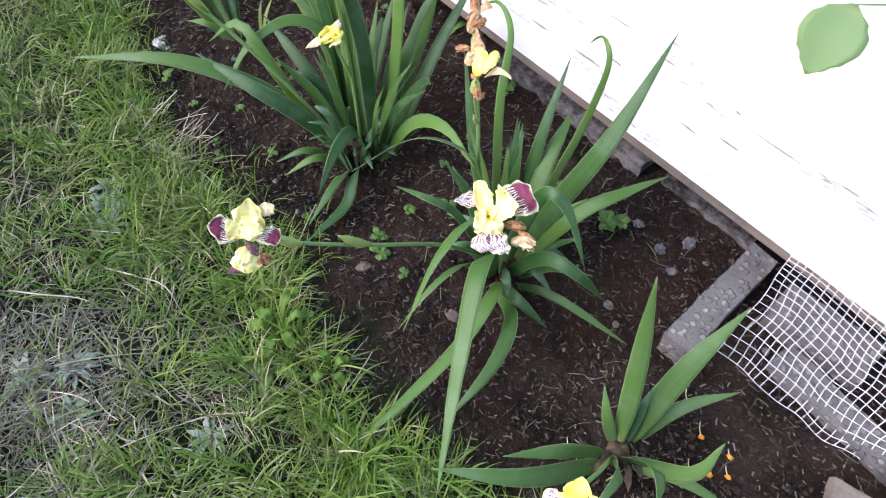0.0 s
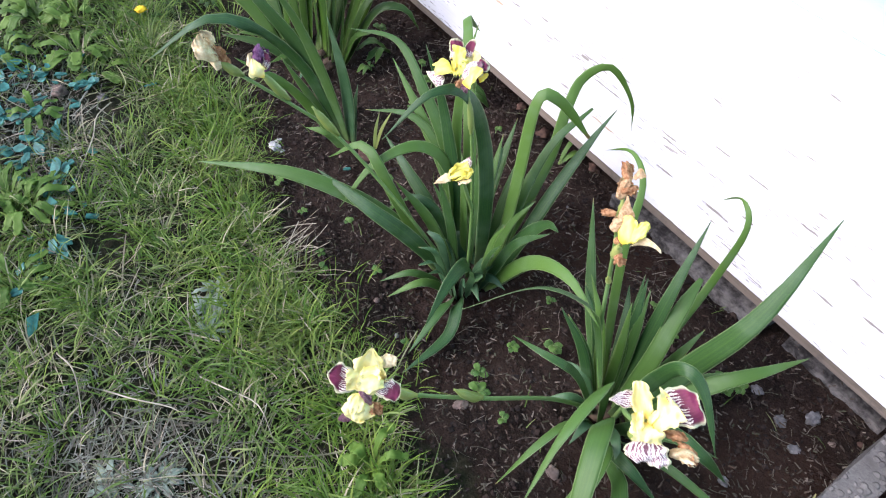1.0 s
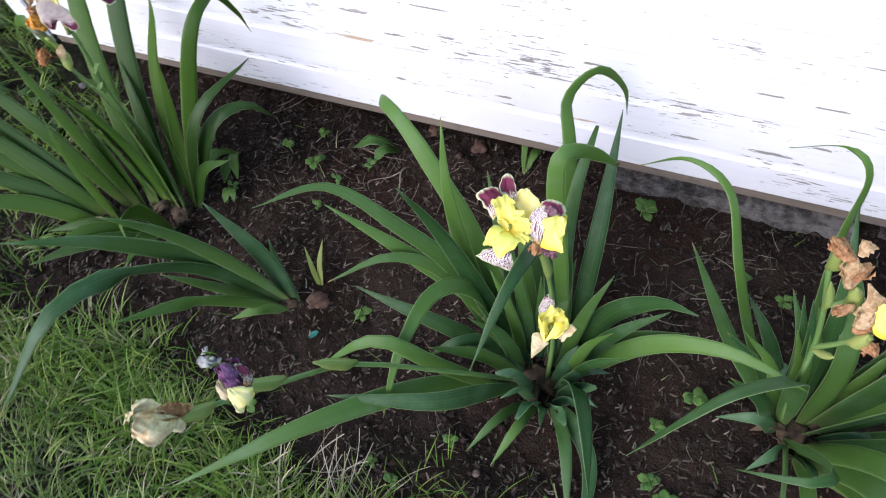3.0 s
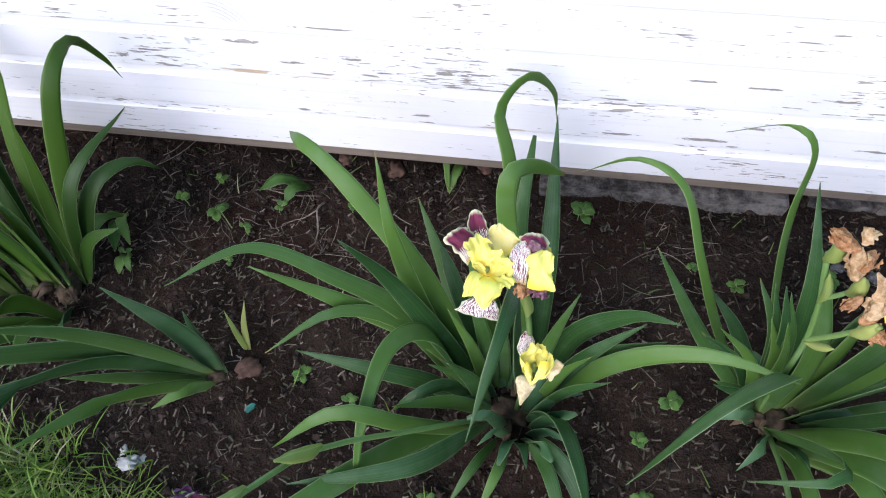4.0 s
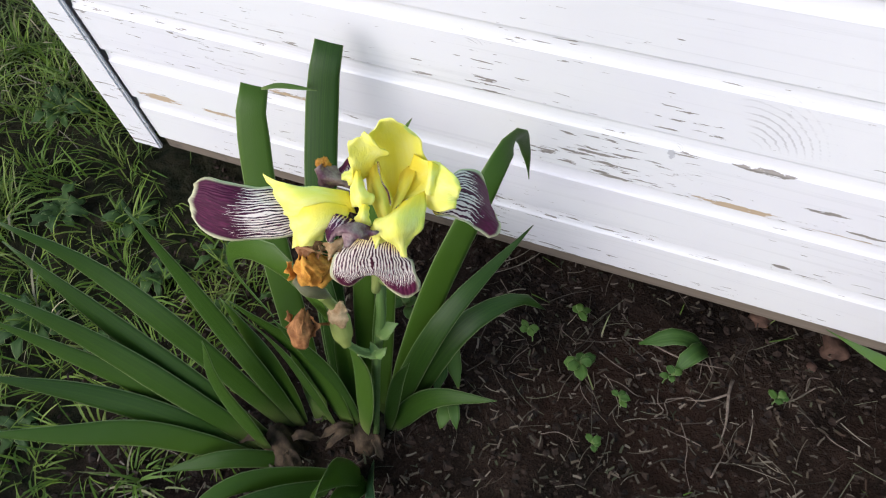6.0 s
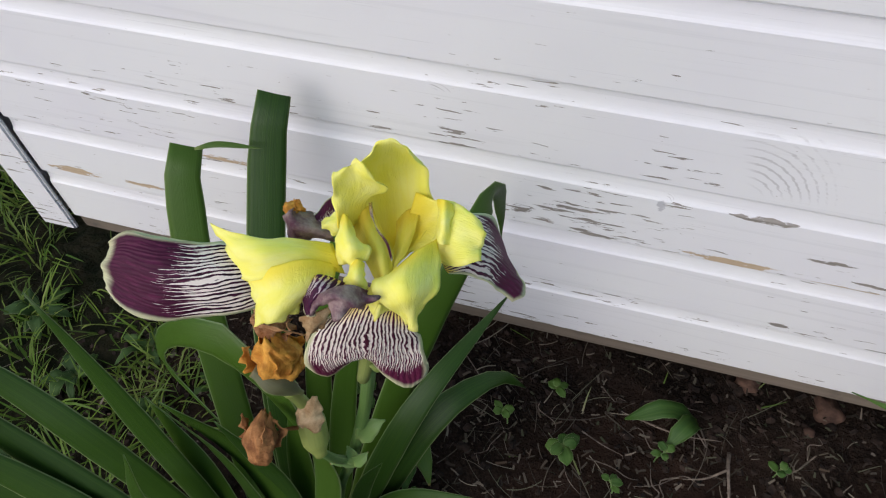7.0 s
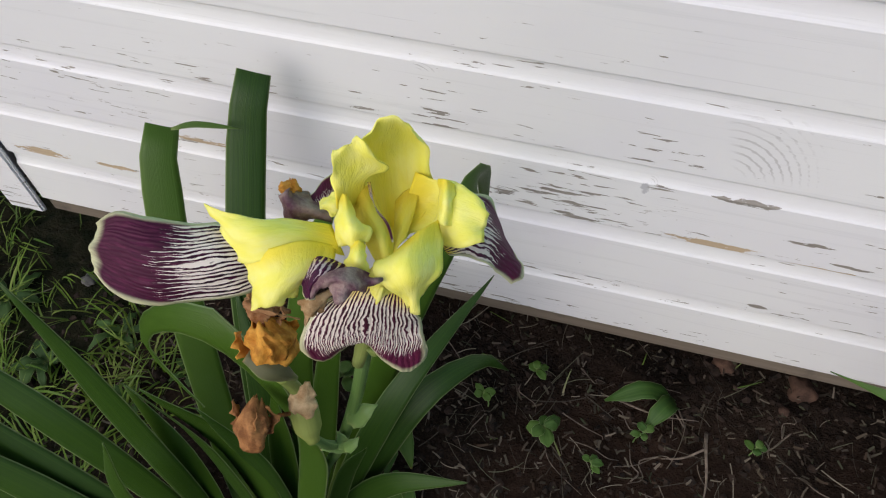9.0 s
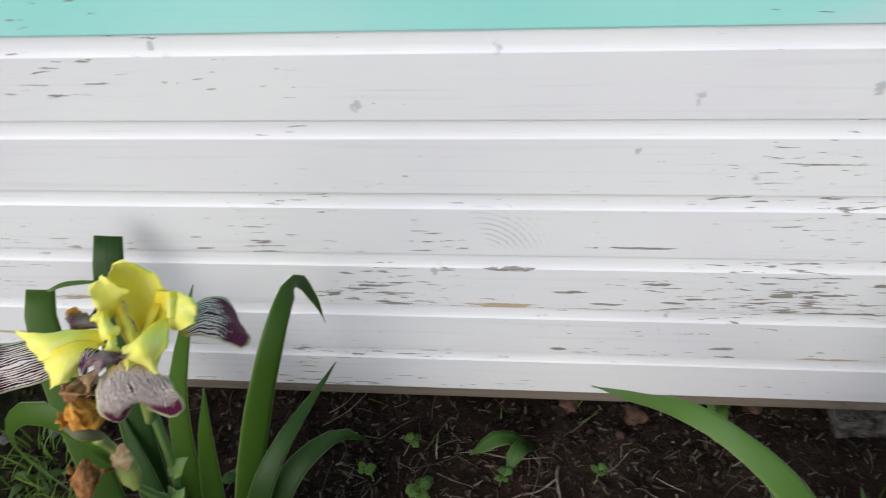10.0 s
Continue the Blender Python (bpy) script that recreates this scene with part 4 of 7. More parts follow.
blade(low, .030, (1.01, -0.45, 0.02), (1.09, -0.49, 0.09), (1.173, -0.473, 0.05))
blade(low, .032, (0.96, -0.39, 0.02), (0.89, -0.31, 0.12), (0.83, -0.25, 0.17))
blade(low, .030, (1.0, -0.39, 0.02), (1.05, -0.30, 0.14), (1.10, -0.24, 0.20))
blade(low, .030, (0.99, -0.38, 0.02), (1.0, -0.29, 0.14), (1.0, -0.22, 0.20))
for k in range(8):
    g = -2.9 + 0.72 * k
    blade(low, .028, (0.98 + 0.03 * math.cos(g), -0.41 + 0.03 * math.sin(g), 0.02), (0.98 + 0.08 * math.cos(g), -0.41 + 0.08 * math.sin(g), 0.08),
          (0.98 + 0.15 * math.cos(g), -0.41 + 0.13 * math.sin(g), 0.06), material=BLADE_BLUE)
stalk(low, (0.955, -0.40, 0.0), (0.92, -0.413, 0.15), (0.897, -0.42, 0.276), (0.880, -0.416, 0.385), (0.858, -0.406, 0.48), (0.841, -0.393, 0.535), (0.834, -0.391, 0.56))
stalk(low, (0.880, -0.416, 0.385), (0.885, -0.432, 0.44), (0.890, -0.444, 0.49), radius=0.0035)
stalk(low, (0.857, -0.406, 0.483), (0.862, -0.414, 0.51), (0.866, -0.418, 0.531), radius=0.003)
sheath(low, (0.836, -0.392, 0.548), (0.832, -0.396, 0.595), 0.0085)
sheath(low, (0.857, -0.408, 0.478), (0.845, -0.402, 0.535), 0.0055)
sheath(low, (0.866, -0.418, 0.525), (0.860, -0.423, 0.572), 0.0085)
sheath(low, (0.888, -0.443, 0.478), (0.895, -0.447, 0.518), 0.0085)
sheath(low, (0.880, -0.418, 0.380), (0.892, -0.442, 0.425), 0.0055)
stalk(low, (1.0, -0.43, 0.0), (1.04, -0.50, 0.25), (1.09, -0.60, 0.45), (1.13, -0.66, 0.57))
sheath(low, (1.13, -0.66, 0.54), (1.165, -0.655, 0.58), 0.010)
stalk(low, (0.96, -0.43, 0.02), (0.93, -0.55, 0.16), (0.894, -0.694, 0.268), (0.852, -0.82, 0.36), (0.838, -0.855, 0.40))
for a, b in (((0.895, -0.69, 0.27), (0.88, -0.74, 0.33)), ((0.86, -0.80, 0.345), (0.842, -0.845, 0.40))):
    sheath(low, a, b, 0.009)

def rhizome(plant, x, y, seed, size=0.034, old=4):
    """The knobbly root stock at the soil, with a few withered old leaves lying round it."""
    part("rhizome", lump("rhizome", (x, y, 0.0), (size, size * 0.7, 0.022), seed, 0.5, 3, 2.2, seed), OLD_LEAF, plant, "knobbly brown root stock")
    rng = random.Random(seed)
    for k in range(old):
        g = rng.uniform(0, 6.283)
        c, d = math.cos(g), math.sin(g)
        l = rng.uniform(0.04, 0.08)
        mesh = sheet("withered_leaf", [(x + 0.02 * c, y + 0.02 * d, 0.022), (x + 0.6 * l * c, y + 0.6 * l * d, 0.03), (x + l * c, y + l * d - 0.01, 0.012)], [0.004, 0.007, 0.006, 0.001], (0, -0.3, 1), 10, 4, 0.0006, 0.4, 0.3, 2.0, 1.2 * (rng.random() - 0.5), seed + k)
        part("withered_leaf", mesh, OLD_LEAF, plant, "withered brown old leaf")


rhizome(mid, 0.53, -0.45, 31)
rhizome(low, 0.98, -0.41, 32)

# the inner leaves of both clumps
for plant, cx, cy, seed, count in ((mid, 0.53, -0.44, 5, 15), (low, 0.98, -0.41, 6, 15)):
    rng = random.Random(seed)
    for k in range(count):
        g = rng.uniform(-0.5, 3.7)
        reach, high = rng.uniform(0.06, 0.17), rng.uniform(0.20, 0.34)
        c, s = math.cos(g), math.sin(g)
        blade(plant, rng.uniform(0.022, 0.032), (cx + 0.04 * c, cy + 0.03 * s, 0.02), (cx + (0.04 + 0.45 * reach) * c, cy + (0.03 + 0.45 * reach) * s, high * 0.6), (cx + (0.04 + reach) * c, cy + (0.03 + reach) * s, high * rng.uniform(0.85, 1.05)))

# ---- blooms of the two large clumps, petal by petal; their own axes, in millimetres ----
bloom_a_at = bloom_axes((0.4851, -0.4696, 0.6003), (0.062, -0.414, 0.908), (0.996, 0.078, -0.032))
bloom_a = part("flower", tube("flower", [bloom_a_at(0, -9, -26), bloom_a_at(0, -5, -20), bloom_a_at(0, 0, -11)], [0.002, 0.0035, 0.003], 8, 5), SPATHE, mid, "open iris flower with frilled yellow standards and purple falls")
lobe("fall", bloom_a, VEINED_FEW, bloom_a_at, ((-7.6, 25.8, -15.3), (-16.2, 30.5, -13.4), (-21.9, 42, -9.5), (-21, 53.4, -7.6)), ((0, 28.6, -15.3), (0, 38.1, -15.3), (-3.8, 47.7, -11.4), (-7.6, 54.9, -7.6)), .12, .08, 2.5)
lobe("fall", bloom_a, VEINED_FEW, bloom_a_at, ((-20, 1.9, -5.7), (-28.6, 11.4, -3.8), (-40.1, 21, 0), (-43.7, 28.6, 3.8)), ((-15.3, 17.2, -9.5), (-13.4, 30.5, -9.5), (-20, 38.1, -7.6), (-30.5, 40.4, -3.8)), -.2, .15, 1)
lobe("fall", bloom_a, VEINED_PALE, bloom_a_at, ((-6.7, -28.6, -1.9), (-20, -32.4, 1.9), (-30.5, -42.3, 0)), ((2.9, -28.6, -1.9), (10.5, -34.3, 1.9), (15.6, -51.9, -3.8)), -.12, .06, .5)
lobe("standard", bloom_a, PALE, bloom_a_at, ((8.6, 11.4, -15.3), (1.3, 24.8, -17.2), (-1.3, 36.2, -13.4), (4.4, 45.4, -7.6)), ((25.8, 15.3, -15.3), (27.7, 22.9, -15.3), (31.1, 31.5, -11.4), (17.2, 40.1, -7.6)), .15, .18, 1)
lobe("standard", bloom_a, SOFT, bloom_a_at, ((-3.8, -8.6, -11.4), (-16.2, 3.8, -5.7), (-20, 15.3, 3.8), (-24.6, 21.7, 11.4)), ((2.9, -7.2, -11.4), (4.4, 3.8, -11.4), (3.2, 15.3, -1.9), (1.3, 27.1, 5.7)), .28, .2, 1.2)
lobe("standard", bloom_a, SOFT, bloom_a_at, ((1.3, -7.2, -11.4), (4, 5.7, -9.5), (4.8, 18.1, 1.9)), ((3.2, -9.2, -11.4), (17.2, -6.7, -3.8), (29.2, -7.2, 7.6)), .3, .22, 3.5)
lobe("standard", bloom_a, SOFT, bloom_a_at, ((-1, -7.2, -9.5), (-15.3, -3.8, 3.8), (-21, -13.4, 11.4), (-24.2, -29, 13.4)), ((1.7, -8.6, -9.5), (-5.7, -8.6, 5.7), (-7.6, -19.1, 13.4), (-12.4, -27.1, 15.3)), .1, .2, .5)
lobe("standard", bloom_a, SOFT, bloom_a_at, ((-5.7, -9.5, 3.8), (-11.4, -17.2, 13.4), (-12.4, -28.6, 17.2), (-5.2, -38.5, 13.4)), ((6.7, -9.9, 1.9), (15.3, -19.1, 11.4), (11.4, -26.7, 15.3), (-1, -39.3, 13.4)), -.18, .15, .8)
lobe("standard", bloom_a, SOFT, bloom_a_at, ((1.9, -9.2, -9.5), (8.6, -14.3, 5.7), (13.4, -21.4, 13.4)), ((2.9, -7.6, -9.5), (18.1, -6.7, 3.8), (27.7, -9.2, 11.4)), .15, .2, 1)
lobe("style_arm", bloom_a, SOFT, bloom_a_at, ((-5.7, -7.6, -11.4), (-10.5, 0, -7.6), (-16.2, 1.9, -3.8)), ((0, -6.7, -11.4), (-2.9, 1.9, -9.5), (-7.6, 5.7, -5.7)), .3, .1, .3)
lobe("style_arm", bloom_a, SOFT, bloom_a_at, ((1.9, -6.7, -11.4), (6.7, 1, -9.5), (12.4, 5.7, -5.7)), ((5.7, -8.6, -11.4), (14.3, -2.9, -7.6), (19.1, 0, -3.8)), .3, .1, .3)
lobe("style_arm", bloom_a, SOFT, bloom_a_at, ((0, -5.7, -13.4), (-1, 1.9, -13.4), (0, 7.6, -11.4)), ((1.9, -5.7, -13.4), (2.9, 1.9, -13.4), (2.9, 7.6, -11.4)), .3, .1, .3)

bloom_a2_at = bloom_axes((0.5316, -0.4659, 0.6031), (-0.014, -0.421, 0.907), (0.998, 0.046, 0.037))
bloom_a2 = part("flower", tube("flower", [bloom_a2_at(0, -9, -26), bloom_a2_at(0, -5, -20), bloom_a2_at(0, 0, -11)], [0.002, 0.0035, 0.003], 8, 5), SPATHE, mid, "half closed iris flower with purple edged falls")
lobe("fall", bloom_a2, VEINED_FEW, bloom_a2_at, ((-5.7, 7.6, -9.5), (-15.2, 20.9, -5.7), (-16.7, 29.4, -1.9), (-10.4, 35.1, 0)), ((3.8, 7.6, -9.5), (8.5, 17.1, -3.8), (13.3, 22.8, 0), (7.6, 32.6, 3.8)), -.3, .15, 1)
lobe("fall", bloom_a2, VEINED_PALE, bloom_a2_at, ((-16.1, -17.1, -3.8), (-25.6, 0, 0), (-24.3, 15.2, 3.8), (-19, 24.3, 1.9)), ((-8, -17.1, -1.9), (-6.4, 0, 3.8), (-5.3, 13.3, 5.7), (-5.7, 25.6, 3.8)), -.15, .1, .6)
lobe("wilted_petal", bloom_a2, PURPLE, bloom_a2_at, ((-5.7, 17.1, 3.8), (-9.5, 22.8, 5.7), (-6.6, 27.5, 5.7)), ((6.6, 14.2, 3.8), (8.5, 19, 5.7), (1.9, 26.6, 7.6)), -.4, .2, .5)
lobe("standard", bloom_a2, SOFT, bloom_a2_at, ((-7.2, -19, 0), (-6.4, -1.9, 7.6), (-9.5, 8.5, 11.4), (2.8, 18.4, 9.5)), ((11.4, -20.5, 0), (21.2, -19.9, 5.7), (16.7, -5.7, 9.5), (18.2, 11.4, 9.5)), -.15, .14, 1.5)
lobe("standard", bloom_a2, SOFT, bloom_a2_at, ((0, 7.6, -9.5), (1.9, 17.1, -9.5), (11.4, 22.8, -5.7)), ((11.4, 1.9, -9.5), (14.2, 11.4, -9.5), (15.2, 19, -5.7)), .2, .1, .5)
lobe("wilted_petal", bloom_a2, PURPLE, bloom_a2_at, ((-5.7, -19, -3.8), (-7.6, -23.7, -1.9), (0, -26.6, 0)), ((11.4, -19.9, -3.8), (14.2, -24.7, -1.9), (13.3, -30.3, 0)), -.2, .3, .5)
crumple(mid, "withered_petals", bloom_a2_at(-11.4, -15.2, -5.7), bloom_a2_at(-13.3, -28.4, -1.9), 0.0049, DRY, 22, "dried orange petal below a flower")

bloom_b_at = bloom_axes((0.5475, -0.4944, 0.4019), (-0.031, -0.290, 0.957), (0.997, 0.053, 0.048))
bloom_b = part("flower", tube("flower", [bloom_b_at(0, -9, -26), bloom_b_at(0, -5, -20), bloom_b_at(0, 0, -11)], [0.002, 0.0035, 0.003], 8, 5), SPATHE, mid, "small newly opened yellow iris flower")
lobe("fall", bloom_b, VEINED_WIDE, bloom_b_at, ((-13.3, 0, -9.7), (-21, 14.5, -7.3), (-19.8, 26.6, -4.8), (-12.6, 38.7, 2.4)), ((-6, 7.3, -9.7), (-0.5, 24.2, -9.7), (-1.9, 31.4, -4.8), (-9.2, 37.5, 2.4)), -.2, .08, .3)
lobe("fall", bloom_b, VEINED_WIDE, bloom_b_at, ((7.3, -14.5, -9.7), (14.5, -16.9, -7.3), (18.4, -16.4, -2.4)), ((13.3, 0, -12.1), (23, 2.4, -9.7), (27.8, -3.6, -2.4)), -.2, .1, .4)
lobe("fall", bloom_b, CREAM, bloom_b_at, ((14.5, -12.1, -4.8), (20.6, -20.6, 0), (34.3, -2.9, 4.8)), ((19.3, 0, -7.3), (26.6, 6, -2.4), (35.5, 0, 4.8)), -.2, .1, .2)
lobe("fall", bloom_b, CREAM, bloom_b_at, ((-16.4, -14.5, -4.8), (-21.8, -21.8, 0), (-16.4, -50.3, 4.8)), ((-3.6, -25.4, -4.8), (1.9, -27.8, 0), (-14.5, -50.8, 4.8)), -.25, .1, .2)
lobe("standard", bloom_b, SOFT, bloom_b_at, ((-4.8, -19.3, -4.8), (-15, -9.7, 2.4), (-18.1, 2.4, 7.3), (-3.6, 25.4, 4.8)), ((-1.2, -19.3, -4.8), (-1.2, -7.3, -9.7), (-1.2, 4.8, -9.7), (9.7, 13.3, 2.4)), .2, .2, .5)
lobe("standard", bloom_b, SOFT, bloom_b_at, ((-1.2, -20.6, -4.8), (7.3, -7.3, -4.8), (14.5, 4.8, 2.4), (16.9, 14, 4.8)), ((1.2, -21.8, -2.4), (13.3, -14.5, 7.3), (23, -3.6, 9.7), (24.7, 4.8, 4.8)), .2, .2, .8)
lobe("standard", bloom_b, SOFT, bloom_b_at, ((-6, -3.6, -12.1), (-6, 9.7, -12.1), (2.4, 24.2, -4.8)), ((7.3, -3.6, -12.1), (14.5, 4.8, -12.1), (18.1, 13.3, -2.4)), .25, .15, .6)
lobe("standard", bloom_b, SOFT, bloom_b_at, ((-9.7, 2.4, 9.7), (-12.1, -9.7, 12.1), (-4.8, -25.4, 4.8)), ((-3.6, -12.1, 7.3), (-3.6, -16.9, 12.1), (-2.4, -25.4, 4.8)), -.2, .15, .2)
lobe("standard", bloom_b, SOFT, bloom_b_at, ((7.3, 3.6, 12.1), (2.4, -12.1, 12.1), (-3.6, -25.4, 4.8)), ((19.3, 2.4, 9.7), (12.1, -14.5, 12.1), (-1.2, -25.4, 4.8)), -.2, .15, .2)

bloom_d_at = bloom_axes((1.1404, -0.6667, 0.6086), (0.152, -0.461, 0.874), (0.635, 0.723, 0.271))
bloom_d = part("flower", tube("flower", [bloom_d_at(0, -9, -26), bloom_d_at(0, -5, -20), bloom_d_at(0, 0, -11)], [0.002, 0.0035, 0.003], 8, 5), SPATHE, low, "open pale yellow iris flower with faint lilac falls")
lobe("fall", bloom_d, VEINED_PALE, bloom_d_at, ((-12.9, 14, -6.5), (-23.7, 14, -2.2), (-39.8, 22.8, 4.3)), ((-9.7, 33.4, -6.5), (-22.6, 33.4, -4.3), (-34.4, 26.9, 4.3)), -.1, .12, .4)
lobe("fall", bloom_d, VEINED_FEW, bloom_d_at, ((12.9, 25.8, -8.6), (28, 36.6, -6.5), (45.2, 36.6, -2.2), (57, 28.4, 2.2)), ((34.4, -6.5, -6.5), (53.8, -9, -2.2), (63.7, -2.2, 2.2), (59.8, 15.1, 4.3)), -.12, .1, .6)
lobe("fall", bloom_d, VEINED_PALE, bloom_d_at, ((-12.9, -21.5, -4.3), (-24.7, -28, 0), (-26.7, -36.6, 2.2), (-15.5, -44.8, 0)), ((14, -23.7, -4.3), (20.4, -34.4, 0), (22.6, -45.2, 0), (20.4, -50.8, -4.3)), -.15, .12, .5)
lobe("standard", bloom_d, PALE, bloom_d_at, ((-5.4, -2.2, -10.8), (-15.1, 15.1, -2.2), (-13.3, 33.4, 6.5), (-10.3, 42, 8.6)), ((3.2, 1.1, -10.8), (9.7, 17.2, -4.3), (8.6, 28, 2.2), (3.9, 40.9, 8.6)), .22, .2, .8)
lobe("standard", bloom_d, PALE, bloom_d_at, ((3.2, 0, -10.8), (11.8, 12.9, 0), (16.1, 25.8, 6.5), (17.6, 35.5, 8.6)), ((7.5, -17.2, -4.3), (23.7, -10.8, 6.5), (36.6, -5.4, 10.8), (44.1, 0.4, 10.8)), .15, .22, 1)
lobe("standard", bloom_d, PALE, bloom_d_at, ((-8.6, 4.3, -10.8), (-16.8, -6.5, 2.2), (-16.8, -22.6, 8.6)), ((6.5, -6.5, -8.6), (17.6, -15.1, 6.5), (15.1, -25.8, 8.6)), .1, .2, .5)
lobe("standard", bloom_d, PALE, bloom_d_at, ((-11.8, 8.6, -6.5), (-16.1, 4.3, 2.2), (-15.1, -12.9, 6.5)), ((-5.4, 8.6, -8.6), (-2.2, 0, -4.3), (-4.3, -15.1, 6.5)), .2, .15, .5)
lobe("style_arm", bloom_d, PALE, bloom_d_at, ((-6.5, -6.5, -6.5), (-10.8, 0, 0), (-8.6, 8.6, 0)), ((-2.2, -5.4, -6.5), (-2.2, 4.3, 0), (-2.2, 10.8, 0)), .3, .1, .2)
lobe("style_arm", bloom_d, PALE, bloom_d_at, ((0, -4.3, -8.6), (4.3, 4.3, -2.2), (10.8, 10.8, 0)), ((4.3, -6.5, -8.6), (10.8, 0, -2.2), (16.1, 6.5, 0)), .3, .1, .2)
crumple(low, "withered_petals", bloom_d_at(19.4, -15.1, -8.6), bloom_d_at(43, -21.5, -10.8), 0.0047, DRY, 45, "dried orange iris flower")
crumple(low, "withered_petals", bloom_d_at(25.8, -36.6, -12.9), bloom_d_at(51.6, -43, -12.9), 0.0069, CREAM, 46, "withered cream petals")
crumple(low, "withered_petals", bloom_d_at(36.6, -28, -15.1), bloom_d_at(51.6, -47.3, -12.9), 0.0054, DRY, 47, "dried orange petals")

bloom_e_at = bloom_axes((0.8305, -0.8588, 0.4251), (0.422, -0.190, 0.887), (0.529, 0.846, -0.071))
bloom_e = part("flower", tube("flower", [bloom_e_at(0, -9, -26), bloom_e_at(0, -5, -20), bloom_e_at(0, 0, -11)], [0.002, 0.0035, 0.003], 8, 5), SPATHE, low, "pale yellow iris flower with dark pink falls")
lobe("fall", bloom_e, VEINED_FEW, bloom_e_at, ((-25, -20.8, -5.6), (-41.6, -25, -2.8), (-52.7, -18, 0), (-63.3, 0, 5.6)), ((-26.4, 11.1, -5.6), (-38.9, 16.7, -2.8), (-47.2, 20.8, 0), (-60.5, 9.7, 5.6)), -.15, .12, .8)
lobe("fall", bloom_e, VEINED_FEW, bloom_e_at, ((2.8, -23.6, -2.8), (16.7, -30.5, 2.8), (30.5, -36.1, 5.6), (37.5, -34.7, 5.6)), ((22.2, -4.2, -5.6), (38.9, -6.9, 0), (44.4, -16.7, 2.8), (43, -27.8, 5.6)), -.2, .15, .5)
lobe("fall", bloom_e, CREAM, bloom_e_at, ((15.3, 13.9, -8.3), (12.5, 27.8, -5.6), (23.6, 33.9, 0)), ((23.6, 12.5, -8.3), (36.1, 15.3, -2.8), (38.3, 27.8, 0)), -.1, .1, .8)
lobe("standard", bloom_e, PALE, bloom_e_at, ((-9.7, -18, -11.1), (-25, 2.8, 0), (-25, 20.8, 5.6), (-2.8, 39.4, 8.3)), ((15.3, -15.3, -11.1), (20.8, 8.3, -2.8), (15.3, 25, 2.8), (4.2, 38.9, 8.3)), .2, .2, 1)
lobe("standard", bloom_e, PALE, bloom_e_at, ((-1.4, -12.5, -8.3), (-22.2, -20.8, 5.6), (-36.1, -17.2, 11.1)), ((-4.2, 9.7, -8.3), (-22.2, 11.1, 2.8), (-36.1, 8.3, 8.3)), -.1, .2, 1)
lobe("standard", bloom_e, PALE, bloom_e_at, ((-13.9, 1.4, 2.8), (-20.8, -13.9, 11.1), (-6.9, -23.6, 11.1)), ((12.5, 2.8, 2.8), (20, -11.1, 11.1), (4.2, -26.4, 8.3)), -.2, .2, .6)
lobe("standard", bloom_e, PALE, bloom_e_at, ((-11.1, 13.9, 5.6), (-16.7, 2.8, 11.1), (-13.9, -8.3, 11.1)), ((8.3, 16.7, 5.6), (13.9, 2.8, 11.1), (11.1, -8.3, 11.1)), .15, .15, .8)

bloom_e2_at = bloom_axes((0.8264, -0.8858, 0.3474), (0.400, -0.154, 0.904), (0.525, 0.847, -0.088))
bloom_e2 = part("flower", tube("flower", [bloom_e2_at(0, -9, -26), bloom_e2_at(0, -5, -20), bloom_e2_at(0, 0, -11)], [0.002, 0.0035, 0.003], 8, 5), SPATHE, low, "nodding pale yellow iris flower beside a withered one")
lobe("standard", bloom_e2, PALE, bloom_e2_at, ((1.5, 21.9, -5.8), (-16.1, 13.2, 2.9), (-23.4, -8.8, 5.8), (-10.2, -19, 5.8)), ((13.2, 11.7, -5.8), (24.8, -5.8, 2.9), (19, -17.5, 5.8), (4.4, -24.8, 5.8)), -.15, .2, .8)
lobe("standard", bloom_e2, PALE, bloom_e2_at, ((-1.5, 20.5, 2.9), (-13.2, 8.8, 11.7), (-16.1, -7.3, 11.7)), ((10.2, 17.5, 2.9), (11.7, 0, 11.7), (4.4, -14.6, 11.7)), -.2, .2, .6)
lobe("fall", bloom_e2, PURPLE, bloom_e2_at, ((-14.6, -5.8, -5.8), (-27.8, -14.6, -2.9), (-29.2, -20.5, 0)), ((-7.3, -17.5, -5.8), (-11.7, -21.9, -2.9), (-20.5, -23.4, 0)), -.1, .1, .5)
crumple(low, "withered_petals", bloom_e2_at(5.8, 23.4, 0), bloom_e2_at(16.1, 4.4, 2.9), 0.0070, PURPLE, 62, "wilted dark purple petal")
crumple(low, "withered_petals", bloom_e2_at(19, 5.8, 0), bloom_e2_at(32.2, -10.2, 0), 0.0082, DRY, 63, "dried orange iris flower")

bloom_f_at = bloom_axes((0.1894, -0.7921, 0.5765), (0.798, -0.195, 0.570), (0.342, 0.926, -0.161))
bloom_f = part("flower", tube("flower", [bloom_f_at(0, -9, -26), bloom_f_at(0, -5, -20), bloom_f_at(0, 0, -11)], [0.002, 0.0035, 0.003], 8, 5), SPATHE, mid, "withered cream iris flower")
crumple(mid, "withered_petals", bloom_f_at(6.8, -28.7, -6.8), bloom_f_at(-15.2, 18.6, 0), 0.0095, CREAM, 66, "withered cream iris flower")
crumple(mid, "withered_petals", bloom_f_at(22, -23.6, -10.1), bloom_f_at(1.7, 6.8, 0), 0.0088, DRY, 67, "brown edge of a withered flower")
